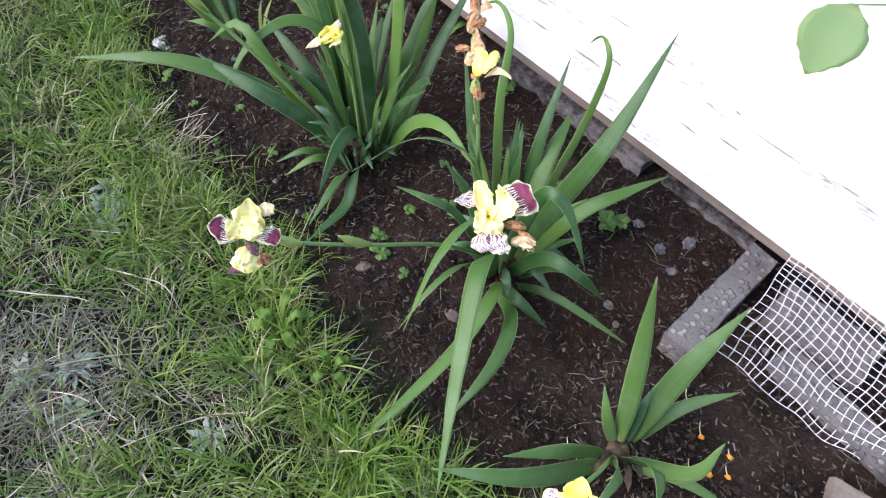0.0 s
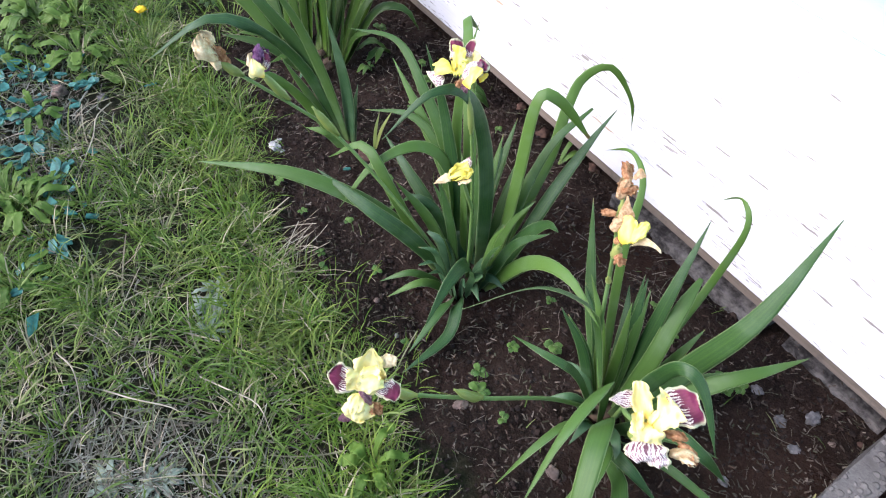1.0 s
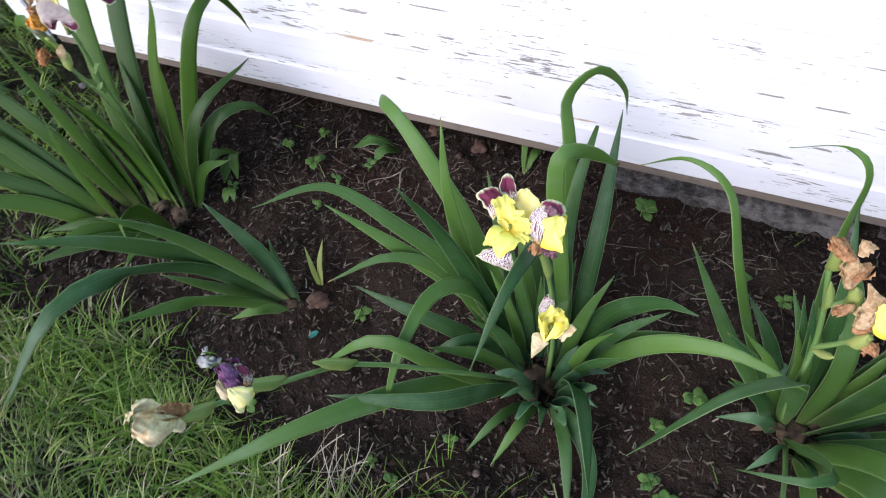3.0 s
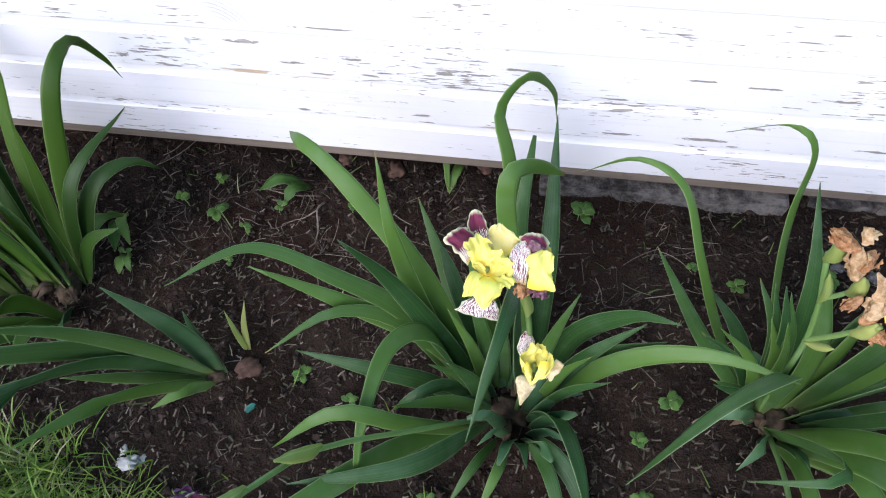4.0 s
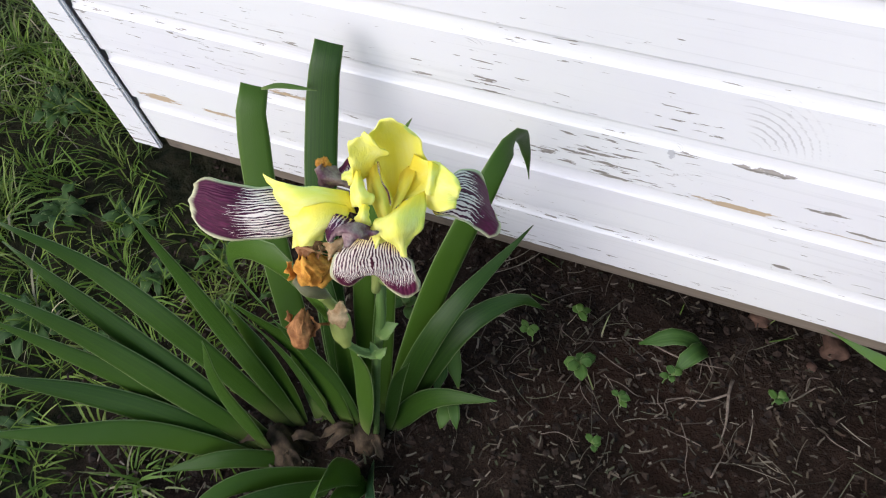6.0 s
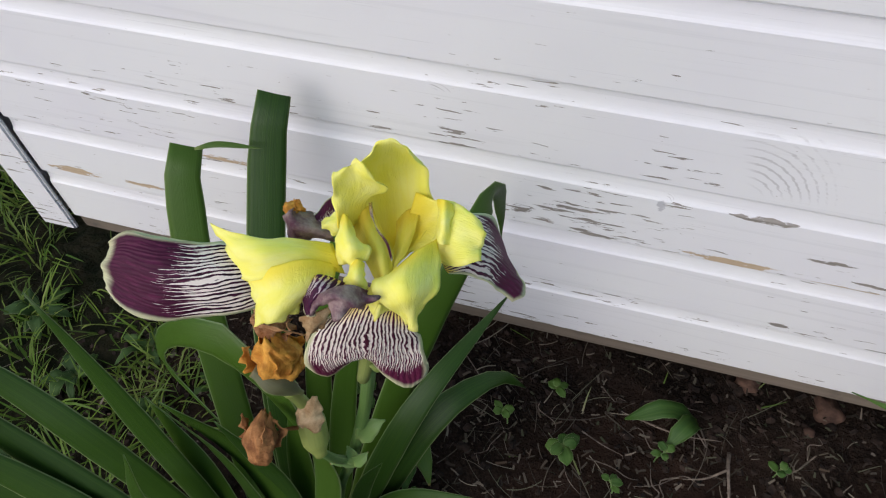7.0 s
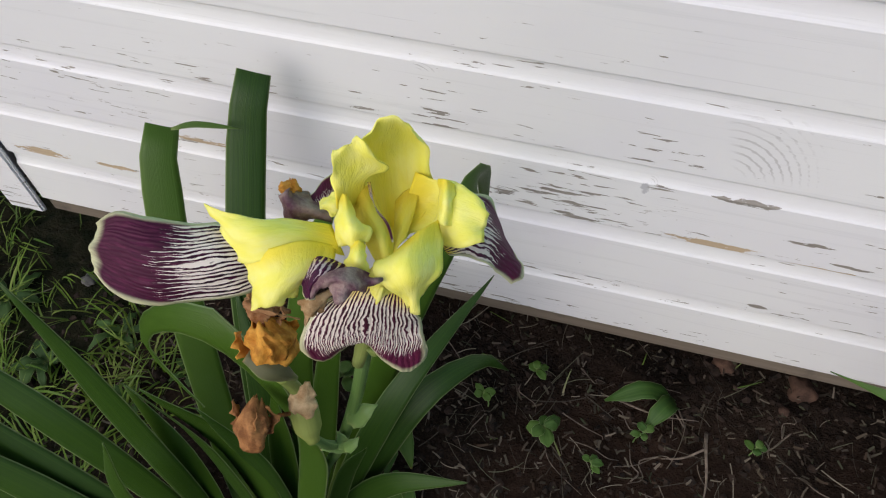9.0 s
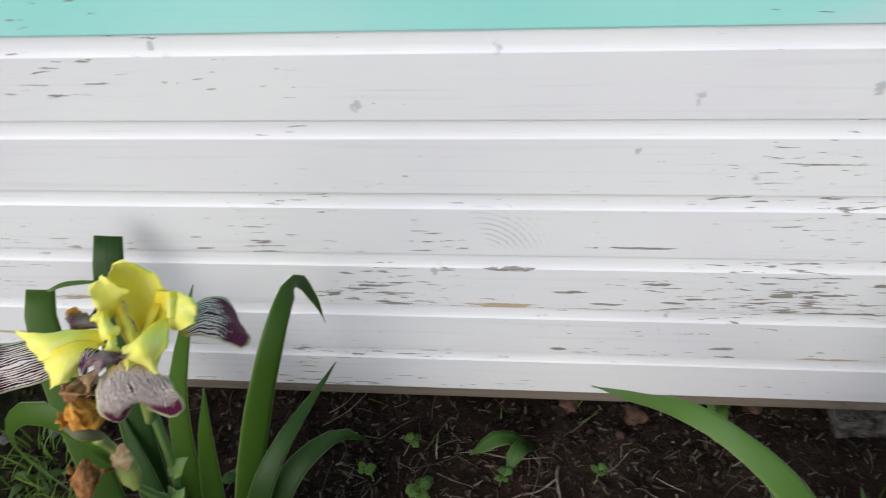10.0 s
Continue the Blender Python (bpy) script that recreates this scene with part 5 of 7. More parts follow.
lobe("standard", bloom_f, CREAM, bloom_f_at, ((-1.7, -20.3, 6.8), (-27, -13.5, 13.5), (-35.5, 10.1, 13.5)), ((6.8, -13.5, 6.8), (-6.8, 6.8, 16.9), (-16.9, 30.4, 10.1)), -.3, .2, .8)
lobe("standard", bloom_f, CREAM, bloom_f_at, ((-6.8, 16.9, 6.8), (-20.3, 30.4, 10.1), (-32.1, 27, 10.1)), ((6.8, 13.5, 6.8), (0, 30.4, 10.1), (-8.4, 35.5, 10.1)), -.2, .3, .5)

bloom_g_at = bloom_axes((0.2429, -0.7325, 0.5612), (0.770, -0.243, 0.590), (0.388, 0.912, -0.132))
bloom_g = part("flower", tube("flower", [bloom_g_at(0, -9, -26), bloom_g_at(0, -5, -20), bloom_g_at(0, 0, -11)], [0.002, 0.0035, 0.003], 8, 5), SPATHE, mid, "closing iris flower with purple and yellow petals")
crumple(mid, "withered_petals", bloom_g_at(10.2, -13.6, -6.8), bloom_g_at(1.7, 23.8, 0), 0.0116, VIOLET, 72, "closing purple petals")
lobe("standard", bloom_g, PALE, bloom_g_at, ((3.4, -27.2, 0), (-17, -22.1, 10.2), (-11.9, 5.1, 10.2)), ((10.2, -27.2, 0), (10.2, -10.2, 13.6), (-3.4, 3.4, 10.2)), -.25, .15, .6)
lobe("standard", bloom_g, CREAM, bloom_g_at, ((-6.8, -13.6, -3.4), (-20.4, -3.4, 0), (-17, 13.6, 0)), ((3.4, -13.6, 0), (-8.5, 3.4, 3.4), (-8.5, 17, 0)), -.3, .2, .4)
lobe("wilted_petal", bloom_g, VIOLET, bloom_g_at, ((-10.2, 6.8, 6.8), (-5.1, 20.4, 10.2), (0, 30.6, 6.8)), ((3.4, -3.4, 6.8), (6.8, 17, 10.2), (5.1, 30.6, 6.8)), -.3, .2, .4)
lobe("fall", bloom_g, VEINED_FEW, bloom_g_at, ((13.6, -13.6, 0), (22.1, -3.4, 3.4), (18.7, 13.6, 0)), ((6.8, -6.8, 3.4), (10.2, 6.8, 6.8), (10.2, 20.4, 3.4)), -.3, .2, .4)

bloom_c_at = bloom_axes((0.8888, -0.4444, 0.5685), (0.047, -0.535, 0.843), (0.799, 0.527, 0.290))
bloom_c = part("flower", tube("flower", [bloom_c_at(-18, -40, -58), bloom_c_at(-15, -36, -52), bloom_c_at(-10, -32, -40)], [0.002, 0.0035, 0.003], 8, 5), SPATHE, low, "fading yellow iris flower with a white fall")
lobe("wilted_petal", bloom_c, TAN, bloom_c_at, ((-10.8, -6.5, -17.3), (-13.4, 10.8, -8.6), (-6.9, 22.7, -2.2), (-3, 36, 2.2)), ((7.6, 1.1, -17.3), (11.7, 9.7, -8.6), (4.7, 21.6, -2.2), (-0.4, 36, 2.2)), -.2, .06, .2)
lobe("fall", bloom_c, CREAM, bloom_c_at, ((7.6, -33.5, -25.9), (28.1, -31.3, -21.6), (43.2, -33.5, -19.4), (55.3, -41, -21.6)), ((14, -30.2, -21.6), (28.1, -20.7, -15.1), (42.1, -25.5, -15.1), (54.4, -35, -19.4)), -.12, .1, .3)
lobe("standard", bloom_c, SOFT, bloom_c_at, ((-11.2, -21.6, -21.6), (-9.1, -8.6, -12.9), (-2.6, 6.5, -6.5), (4.7, 9.5, -6.5)), ((-2.2, -33.5, -21.6), (13.4, -30.2, -10.8), (17.7, -12.9, -6.5), (17.7, -1.7, -6.5)), -.18, .15, .4)
lobe("standard", bloom_c, SOFT, bloom_c_at, ((0, -21.6, -17.3), (13.4, -8.6, -6.5), (21.6, -1.1, -6.5), (29.4, 2.6, -8.6)), ((2.6, -32.8, -17.3), (16.2, -31.9, -8.6), (29.1, -22.7, -8.6), (36.3, -6.5, -10.8)), -.12, .2, 1)
crumple(low, "withered_petals", bloom_c_at(-22.7, -9.7, -21.6), bloom_c_at(-5.4, 4.3, -17.3), 0.0078, TAN, 83, "faded tan petals")
crumple(low, "withered_petals", bloom_c_at(-20.5, 12.9, -19.4), bloom_c_at(-41, 14, -17.3), 0.0047, DRY, 84, "dried orange petals")
crumple(low, "withered_petals", bloom_c_at(-17.3, 36.7, -8.6), bloom_c_at(-4.3, 62.6, -4.3), 0.0086, TAN, 85, "dried tan iris flower")
crumple(low, "withered_petals", bloom_c_at(-5.4, 64.7, -4.3), bloom_c_at(-15.1, 90.6, -4.3), 0.0073, DRY, 86, "dried orange brown iris flower")
crumple(low, "withered_petals", bloom_c_at(-10.8, 43.2, -6.5), bloom_c_at(6.5, 51.8, -2.2), 0.0069, DRY, 87, "dried orange petals")
lobe("wilted_petal", bloom_c, TAN, bloom_c_at, ((0, 66.9, -2.2), (8.6, 80.9, 2.2), (18.3, 73.4, 0)), ((4.3, 62.6, -2.2), (12.9, 64.7, 2.2), (19.4, 66.9, 0)), -.2, .25, .5)
crumple(low, "withered_petals", bloom_c_at(-20.5, -23.7, -51.8), bloom_c_at(-6.5, -21.6, -43.2), 0.0056, DRY, 89, "dried orange petals")
crumple(low, "withered_petals", bloom_c_at(-10.8, -41, -58.3), bloom_c_at(-9.7, -56.1, -58.3), 0.0069, DRY, 90, "dried orange iris flower")


# the small fan by the concrete block
fan = base_empty("iris_plant", (1.43, -0.53, 0.0), "young iris fan with broad light green blades beside the concrete block", "iris", BED)
blade(fan, .038, (1.425, -0.53, 0.02), (1.375, -0.50, 0.20), (1.312, -0.472, 0.45), material=BLADE_YOUNG)
blade(fan, .046, (1.43, -0.52, 0.02), (1.421, -0.42, 0.177), (1.430, -0.324, 0.33), material=BLADE_YOUNG)
blade(fan, .030, (1.43, -0.52, 0.02), (1.456, -0.422, 0.076), (1.513, -0.331, 0.12), material=BLADE_YOUNG)
blade(fan, .026, (1.42, -0.53, 0.02), (1.379, -0.537, 0.085), (1.339, -0.517, 0.14), material=BLADE_YOUNG)
blade(fan, .034, (1.42, -0.55, 0.02), (1.374, -0.652, 0.128), (1.313, -0.754, 0.18), material=BLADE_YOUNG)
blade(fan, .040, (1.43, -0.56, 0.02), (1.358, -0.727, 0.10), (1.238, -0.845, 0.12), material=BLADE_YOUNG)
blade(fan, .036, (1.44, -0.54, 0.02), (1.541, -0.519, 0.114), (1.544, -0.471, 0.20), material=BLADE_YOUNG)
blade(fan, .042, (1.44, -0.54, 0.02), (1.50, -0.555, 0.11), (1.545, -0.60, 0.09), facing=(0.5, -0.4, 0.8), material=BLADE_YOUNG)
blade(fan, .024, (1.44, -0.54, 0.02), (1.55, -0.50, 0.03), (1.65, -0.47, 0.02), material=BLADE_YOUNG)
blade(fan, .034, (1.43, -0.55, 0.02), (1.46, -0.62, 0.14), (1.47, -0.72, 0.16), material=BLADE_YOUNG)
blade(fan, .026, (1.43, -0.53, 0.02), (1.41, -0.48, 0.10), (1.40, -0.45, 0.13), material=BLADE_BLUE)
stalk(fan, (1.43, -0.55, 0.0), (1.435, -0.66, 0.2), (1.435, -0.76, 0.37))
flower(fan, (1.455, -0.778, 0.385), (-0.15, -0.35, 0.92), 0.056, 40, 41, YELLOW, VEINED_PALE, 1)

# the fan that leans out over the lawn
lean = base_empty("iris_plant", (0.0, -0.45, 0.0), "iris fan leaning over towards the lawn, no flower", "iris", BED)
blade(lean, .046, (-0.01, -0.45, 0.02), (-0.004, -0.448, 0.20), (-0.03, -0.462, 0.405), facing=(0.25, -0.8, 0.5), material=BLADE_BLUE)
blade(lean, .040, (-0.015, -0.452, 0.02), (-0.03, -0.488, 0.22), (-0.055, -0.532, 0.41), (-0.088, -0.574, 0.515), facing=(0.1, -0.5, 0.85), material=BLADE_YOUNG)
blade(lean, .042, (-0.02, -0.455, 0.02), (-0.06, -0.50, 0.24), (-0.12, -0.58, 0.43), (-0.19, -0.655, 0.525), material=BLADE_YOUNG)
blade(lean, .042, (-0.02, -0.455, 0.02), (-0.08, -0.53, 0.27), (-0.14, -0.68, 0.42), (-0.20, -0.857, 0.33))
blade(lean, .034, (-0.02, -0.46, 0.02), (-0.07, -0.56, 0.20), (-0.128, -0.67, 0.313))
blade(lean, .030, (-0.02, -0.46, 0.02), (-0.07, -0.51, 0.14), (-0.127, -0.556, 0.267), material=BLADE_YOUNG)
blade(lean, .028, (-0.005, -0.466, 0.02), (-0.035, -0.50, 0.055), (-0.083, -0.541, 0.06))
blade(lean, .028, (0.003, -0.454, 0.02), (-0.012, -0.426, 0.12), (-0.022, -0.403, 0.185), material=BLADE_BLUE)

# the clump with the tall bloom near the corner board
tall = base_empty("iris_plant", (-0.37, -0.31, 0.0), "tall iris clump with one large yellow and purple bloom", "iris", BED)
blade(tall, .036, (-0.345, -0.295, 0.02), (-0.284, -0.20, 0.25), (-0.235, -0.14, 0.41), (-0.219, -0.072, 0.437), (-0.220, -0.03, 0.36), (-0.22, -0.015, 0.29), facing=(0.4, -0.8, 0.4), material=BLADE_SHADED)
blade(tall, .034, (-0.345, -0.295, 0.02), (-0.265, -0.22, 0.24), (-0.195, -0.075, 0.285), material=BLADE_SHADED)
blade(tall, .040, (-0.34, -0.295, 0.02), (-0.255, -0.215, 0.20), (-0.195, -0.150, 0.225), (-0.160, -0.122, 0.165), material=BLADE_SHADED)
blade(tall, .034, (-0.34, -0.302, 0.02), (-0.265, -0.278, 0.135), (-0.175, -0.270, 0.20), material=BLADE_SHADED)
blade(tall, .034, (-0.355, -0.299, 0.02), (-0.347, -0.20, 0.223), (-0.311, -0.179, 0.38), material=BLADE_SHADED)
blade(tall, .034, (-0.37, -0.299, 0.02), (-0.39, -0.16, 0.25), (-0.355, -0.105, 0.39), (-0.315, -0.11, 0.475), material=BLADE_SHADED)
blade(tall, .042, (-0.399, -0.315, 0.02), (-0.44, -0.17, 0.26), (-0.446, -0.078, 0.42), (-0.439, -0.043, 0.481), facing=(0.35, -0.85, 0.4), cut=True, material=BLADE_SHADED)
blade(tall, .042, (-0.428, -0.335, 0.02), (-0.51, -0.18, 0.27), (-0.530, -0.105, 0.405), (-0.527, -0.085, 0.431), facing=(0.4, -0.8, 0.4), cut=True, material=BLADE_SHADED)
blade(tall, .007, (-0.515, -0.088, 0.433), (-0.488, -0.085, 0.443), (-0.446, -0.078, 0.441), facing=(0.1, -0.35, 0.95), material=BLADE_SHADED)
blade(tall, .036, (-0.40, -0.31, 0.02), (-0.42, -0.23, 0.18), (-0.455, -0.16, 0.29), material=BLADE_SHADED)
blade(tall, .038, (-0.37, -0.32, 0.02), (-0.29, -0.335, 0.36), (-0.262, -0.362, 0.55), (-0.285, -0.358, 0.625), (-0.33, -0.350, 0.60), (-0.356, -0.345, 0.545), (-0.33, -0.355, 0.50), facing=(-0.3, -0.75, 0.55), material=BLADE_SHADED)
blade(tall, .036, (-0.39, -0.32, 0.02), (-0.40, -0.31, 0.24), (-0.420, -0.33, 0.42), material=BLADE_SHADED)
blade(tall, .036, (-0.385, -0.315, 0.02), (-0.375, -0.28, 0.18), (-0.36, -0.27, 0.32), material=BLADE_SHADED)
blade(tall, .034, (-0.38, -0.315, 0.02), (-0.385, -0.308, 0.20), (-0.40, -0.315, 0.36), material=BLADE_SHADED)
blade(tall, .022, (-0.34, -0.303, 0.02), (-0.300, -0.29, 0.18), (-0.262, -0.295, 0.31), material=BLADE_SHADED)
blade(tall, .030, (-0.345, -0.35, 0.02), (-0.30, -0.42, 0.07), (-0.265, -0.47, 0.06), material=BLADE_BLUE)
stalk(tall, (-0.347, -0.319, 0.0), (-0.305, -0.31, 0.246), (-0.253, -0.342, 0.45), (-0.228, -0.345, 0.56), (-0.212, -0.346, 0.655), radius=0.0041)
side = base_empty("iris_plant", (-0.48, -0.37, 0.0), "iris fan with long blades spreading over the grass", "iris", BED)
blade(side, .036, (-0.46, -0.345, 0.02), (-0.50, -0.32, 0.20), (-0.54, -0.295, 0.35), (-0.568, -0.28, 0.44), material=BLADE_SHADED)
blade(side, .042, (-0.475, -0.352, 0.02), (-0.56, -0.335, 0.21), (-0.65, -0.32, 0.33), (-0.72, -0.331, 0.42), material=BLADE_SHADED)
blade(side, .042, (-0.498, -0.377, 0.02), (-0.568, -0.368, 0.115), (-0.668, -0.350, 0.238), (-0.75, -0.333, 0.36), material=BLADE_SHADED)
blade(side, .042, (-0.489, -0.392, 0.02), (-0.583, -0.385, 0.122), (-0.672, -0.379, 0.229), (-0.76, -0.385, 0.34), material=BLADE_SHADED)
blade(side, .036, (-0.512, -0.40, 0.02), (-0.625, -0.394, 0.127), (-0.708, -0.402, 0.222), (-0.77, -0.410, 0.30), material=BLADE_SHADED)
blade(side, .042, (-0.512, -0.406, 0.02), (-0.592, -0.413, 0.088), (-0.678, -0.431, 0.16), (-0.775, -0.467, 0.24), material=BLADE_SHADED)
blade(side, .042, (-0.491, -0.407, 0.02), (-0.609, -0.442, 0.096), (-0.689, -0.488, 0.154), (-0.76, -0.527, 0.20), material=BLADE_SHADED)
blade(side, .034, (-0.49, -0.395, 0.02), (-0.488, -0.376, 0.22), (-0.445, -0.366, 0.385), material=BLADE_SHADED)
blade(side, .030, (-0.441, -0.388, 0.02), (-0.517, -0.428, 0.04), (-0.597, -0.478, 0.05), material=BLADE_SHADED)
blade(side, .034, (-0.366, -0.382, 0.02), (-0.465, -0.453, 0.085), (-0.52, -0.53, 0.10), material=BLADE_SHADED)
blade(side, .034, (-0.355, -0.39, 0.02), (-0.441, -0.470, 0.075), (-0.54, -0.575, 0.10), material=BLADE_SHADED)
blade(side, .040, (-0.345, -0.375, 0.02), (-0.342, -0.404, 0.13), (-0.340, -0.450, 0.18), (-0.31, -0.485, 0.155), facing=(-0.5, -0.5, 0.6), material=BLADE_SHADED)
blade(side, .036, (-0.415, -0.326, 0.02), (-0.422, -0.318, 0.25), (-0.427, -0.332, 0.427), facing=(-0.2, -0.7, 0.65), material=BLADE_SHADED)
blade(side, .036, (-0.34, -0.37, 0.02), (-0.33, -0.44, 0.10), (-0.325, -0.52, 0.11), material=BLADE_SHADED)
blade(side, .034, (-0.46, -0.34, 0.02), (-0.48, -0.31, 0.15), (-0.53, -0.28, 0.26), material=BLADE_SHADED)

rhizome(tall, -0.36, -0.315, 33)
rhizome(side, -0.47, -0.38, 34)
rhizome(lean, -0.01, -0.452, 35, 0.022, 1)
rhizome(fan, 1.43, -0.54, 36, 0.03)

# ---- the tall bloom, petal by petal; its own axes: to the right, upwards, towards the light ----
HERO = Vector((-0.211, -0.341, 0.681))
HZ = (Vector((-0.149, -0.477, 0.883)) - HERO).normalized()
HX = Vector((0.9627, 0.2692, 0.026))
HX = (HX - HZ * HX.dot(HZ)).normalized()
HY = HZ.cross(HX)
MM = 0.00202


def hp(x, y, z=0.0):
    """A point of the bloom: x right, y up, z forward, in units of about 2 mm; the bloom narrows a little forwards."""
    k = 1 - 0.0082 * z
    return HERO + (HX * (x * k) + HY * (y * k) + HZ * z) * MM


def drape(name, owner, material, *rows, frill=0.15, label="", segments=26, across=18):
    """A petal draped over a few rows of points from its foot to its tip, with a softly frilled and nicked rim."""
    counter[0] += 1
    rng = random.Random(counter[0])
    p1, p2, p3 = (rng.random() * 6.28 for _ in range(3))
    lines = [spline([hp(*p) for p in row], across) for row in rows]
    columns = [spline([line[j] for line in lines], segments) for j in range(across + 1)]
    grid = []
    for i in range(segments + 1):
        s = i / segments
        row = []
        for j in range(across + 1):
            c = 2 * j / across - 1
            along = columns[j][min(i + 1, segments)] - columns[j][max(i - 1, 0)]
            wide = columns[min(j + 1, across)][i] - columns[max(j - 1, 0)][i]
            up = wide.cross(along)
            up = up.normalized() if up.length > 1e-9 else HZ.copy()
            rim = max(abs(c) ** 5, s ** 6) * min(1.0, s * 3)
            wave = math.sin(6 * s + 3 * c + p1) + 0.6 * math.sin(11 * s - 5 * c + p2) + 0.3 * math.sin(19 * s + 11 * c + p3)
            soft = 0.25 * math.sin(4 * s + 5 * c + p2) * min(1.0, s * 2)
            nick = rim * frill * (0.4 * math.sin(13 * s + 7 * c + p3) + 0.2 * math.sin(41 * s + 23 * c + p1))
            q = columns[j][i] + up * (MM * frill * (3.2 * rim * wave + soft))
            if abs(c) > 0.9:
                q = q + wide.normalized() * (math.copysign(MM, c) * nick)
            row.append((q, up, c, s))
        grid.append(row)
    return part(name, skin(name, grid, 0.0006), material, owner, label)


bloom = part("flower", tube("flower", [hp(-3, -19, -26), hp(-1, -12, -14), hp(1, -4, -3)], [0.0030, 0.0042, 0.0040], 10, 8), SPATHE, tall, "large iris flower with yellow standards and striped purple falls")
# the three falls
drape("fall", bloom, VEINED, ((-16.6, 5.3, 0), (-16.2, 2.6, 2), (-16.6, -0.1, 0)), ((-26.6, 9.7, 4), (-25.9, 2.8, 8), (-23, -4.1, 4)), ((-33.7, 9.5, 6), (-33.7, 2.3, 9), (-31.3, -5.4, 5)), ((-40.8, 10.8, 7.5), (-41.3, 3.3, 9), (-39.8, -5.9, 6)), ((-46.4, 12, 7.5), (-47.9, 4.7, 8), (-46.8, -3, 6)), ((-49.8, 9.9, 7), (-51.6, 5.7, 7), (-50.3, 1.2, 6)), frill=0.22)
drape("fall", bloom, VEINED_SIDE, ((14, 6, -8), (14, 3, -6), (15, 1.5, -6)), ((18.5, 12.5, -17), (19.5, 6, -10), (18.5, 1, -9)), ((21.5, 11.7, -24), (23, 5, -15), (21.5, -0.6, -12)), ((24, 8.3, -29), (26, 2, -20), (24.5, -3, -16)), ((25.5, 3.5, -28), (29, -2.6, -22), (27, -4.8, -19)), frill=0.25)
drape("fall", bloom, VEINED_WIDE, ((-5.5, -4.4, 4), (-2.4, -3, 6), (0.7, -2.6, 7), (4.5, -4.4, 6), (7.2, -7.1, 4)), ((-9.7, -6.7, 1), (-5.3, -7.4, 4), (-0, -6.7, 5), (4.5, -8, 3), (8.6, -9.5, 1)), ((-12.8, -11.1, -7), (-7, -12, -3), (-0.3, -11.1, -1), (5.3, -12.6, -5), (9.6, -13.2, -7)), ((-13.6, -14.7, -14), (-8.3, -15.6, -11), (-1.1, -14.1, -6), (4.7, -16.6, -11), (10.1, -16, -12)), ((-12, -17.1, -19), (-8.5, -18.2, -20), (-1.7, -15.1, -12), (5.3, -20.2, -15), (9.6, -18.9, -15)), frill=0.22)
# pieces of the falls that show between the standards
drape("fall", bloom, VEINED_SIDE, ((-5.4, 11.4, -6), (-7.5, 9.7, -5), (-9.7, 9.3, -5)), ((-5.8, 14.4, -7), (-8.3, 13.1, -5), (-10.7, 11.1, -5)), ((-6.4, 18, -8), (-8.9, 16.1, -6), (-11.2, 13.4, -6)), frill=0.08)
# the standards: one behind, one beside each of its flanks, one flopped over to the side
drape("standard", bloom, YELLOW, ((2.3, 4.4, -2), (4.5, 4.1, -4), (6.7, 5.1, -2)), ((-1.8, 12, -6), (4.5, 11.5, -14), (12.1, 12.1, -8)), ((-2.8, 18.2, -4), (4.5, 18.6, -11), (11.2, 17.6, -4)), ((-2.2, 23.6, 4), (4.3, 23.8, -2), (11.9, 23.2, 2)), ((-0.2, 26.8, 10), (5.9, 29, 11), (9.4, 26.1, 8)), frill=0.2)
drape("standard", bloom, YELLOW, ((-6.2, 11.4, 3), (-4.2, 11.2, 0), (-1.2, 13.2, -2)), ((-6.4, 15.8, 5), (-3.6, 16, 2), (0, 16.7, 0)), ((-7.1, 19.8, 8), (-2.6, 20.1, 6), (3.9, 18.9, 4)), ((-6.9, 22, 9), (-3.4, 23.4, 10), (1.7, 21.2, 8)), ((-4.8, 22.9, 9), (-2.2, 25.6, 11), (-0.4, 24.2, 10)), frill=0.2)
drape("standard", bloom, YELLOW, ((-5, 14.4, 4), (-4.6, 14.2, 6), (-4.2, 13.8, 5)), ((-6.5, 10.7, 5), (-4.4, 11, 8), (-2.4, 10.2, 6)), ((-6.8, 7.1, 5), (-3.6, 7.7, 10), (0.2, 7.6, 7)), ((-5.8, 4.5, 5), (-3.4, 4.3, 8), (-0.8, 5.3, 7)), frill=0.15)
drape("standard", bloom, YELLOW, ((-4.2, 15, 1), (-4.2, 13.2, 2), (-4.4, 10.4, 2)), ((-7, 13.9, 1), (-6.8, 12.4, 3), (-6.6, 10.1, 2)), ((-9.6, 12.9, 1), (-9.3, 12.1, 2), (-8.3, 11.1, 2)), frill=0.15)
drape("standard", bloom, YELLOW, ((8.9, 17.7, -6), (6.7, 11, -7), (4.7, 4.7, -1)), ((13.3, 16.2, -3), (11.4, 11.1, -7), (9.8, 6.5, -3)), ((17, 15.8, 0), (15.8, 10.1, 1), (14.5, 3.5, 1)), ((20.6, 13.3, 1), (20.1, 8.3, 3), (18.7, 3.6, 4)), ((22.2, 10.2, 1), (22.7, 7.5, 3), (21.2, 4.8, 3)), frill=0.25)
drape("standard", bloom, YELLOW, ((13.3, 16.5, -2), (14.7, 16.5, 1), (16.4, 15.5, 0)), ((13.1, 12.1, -2), (14.5, 12.2, 3), (16.4, 11.8, 1)), ((12.5, 8.2, 0), (14.1, 7.7, 3), (16, 7.5, 1)), frill=0.12)
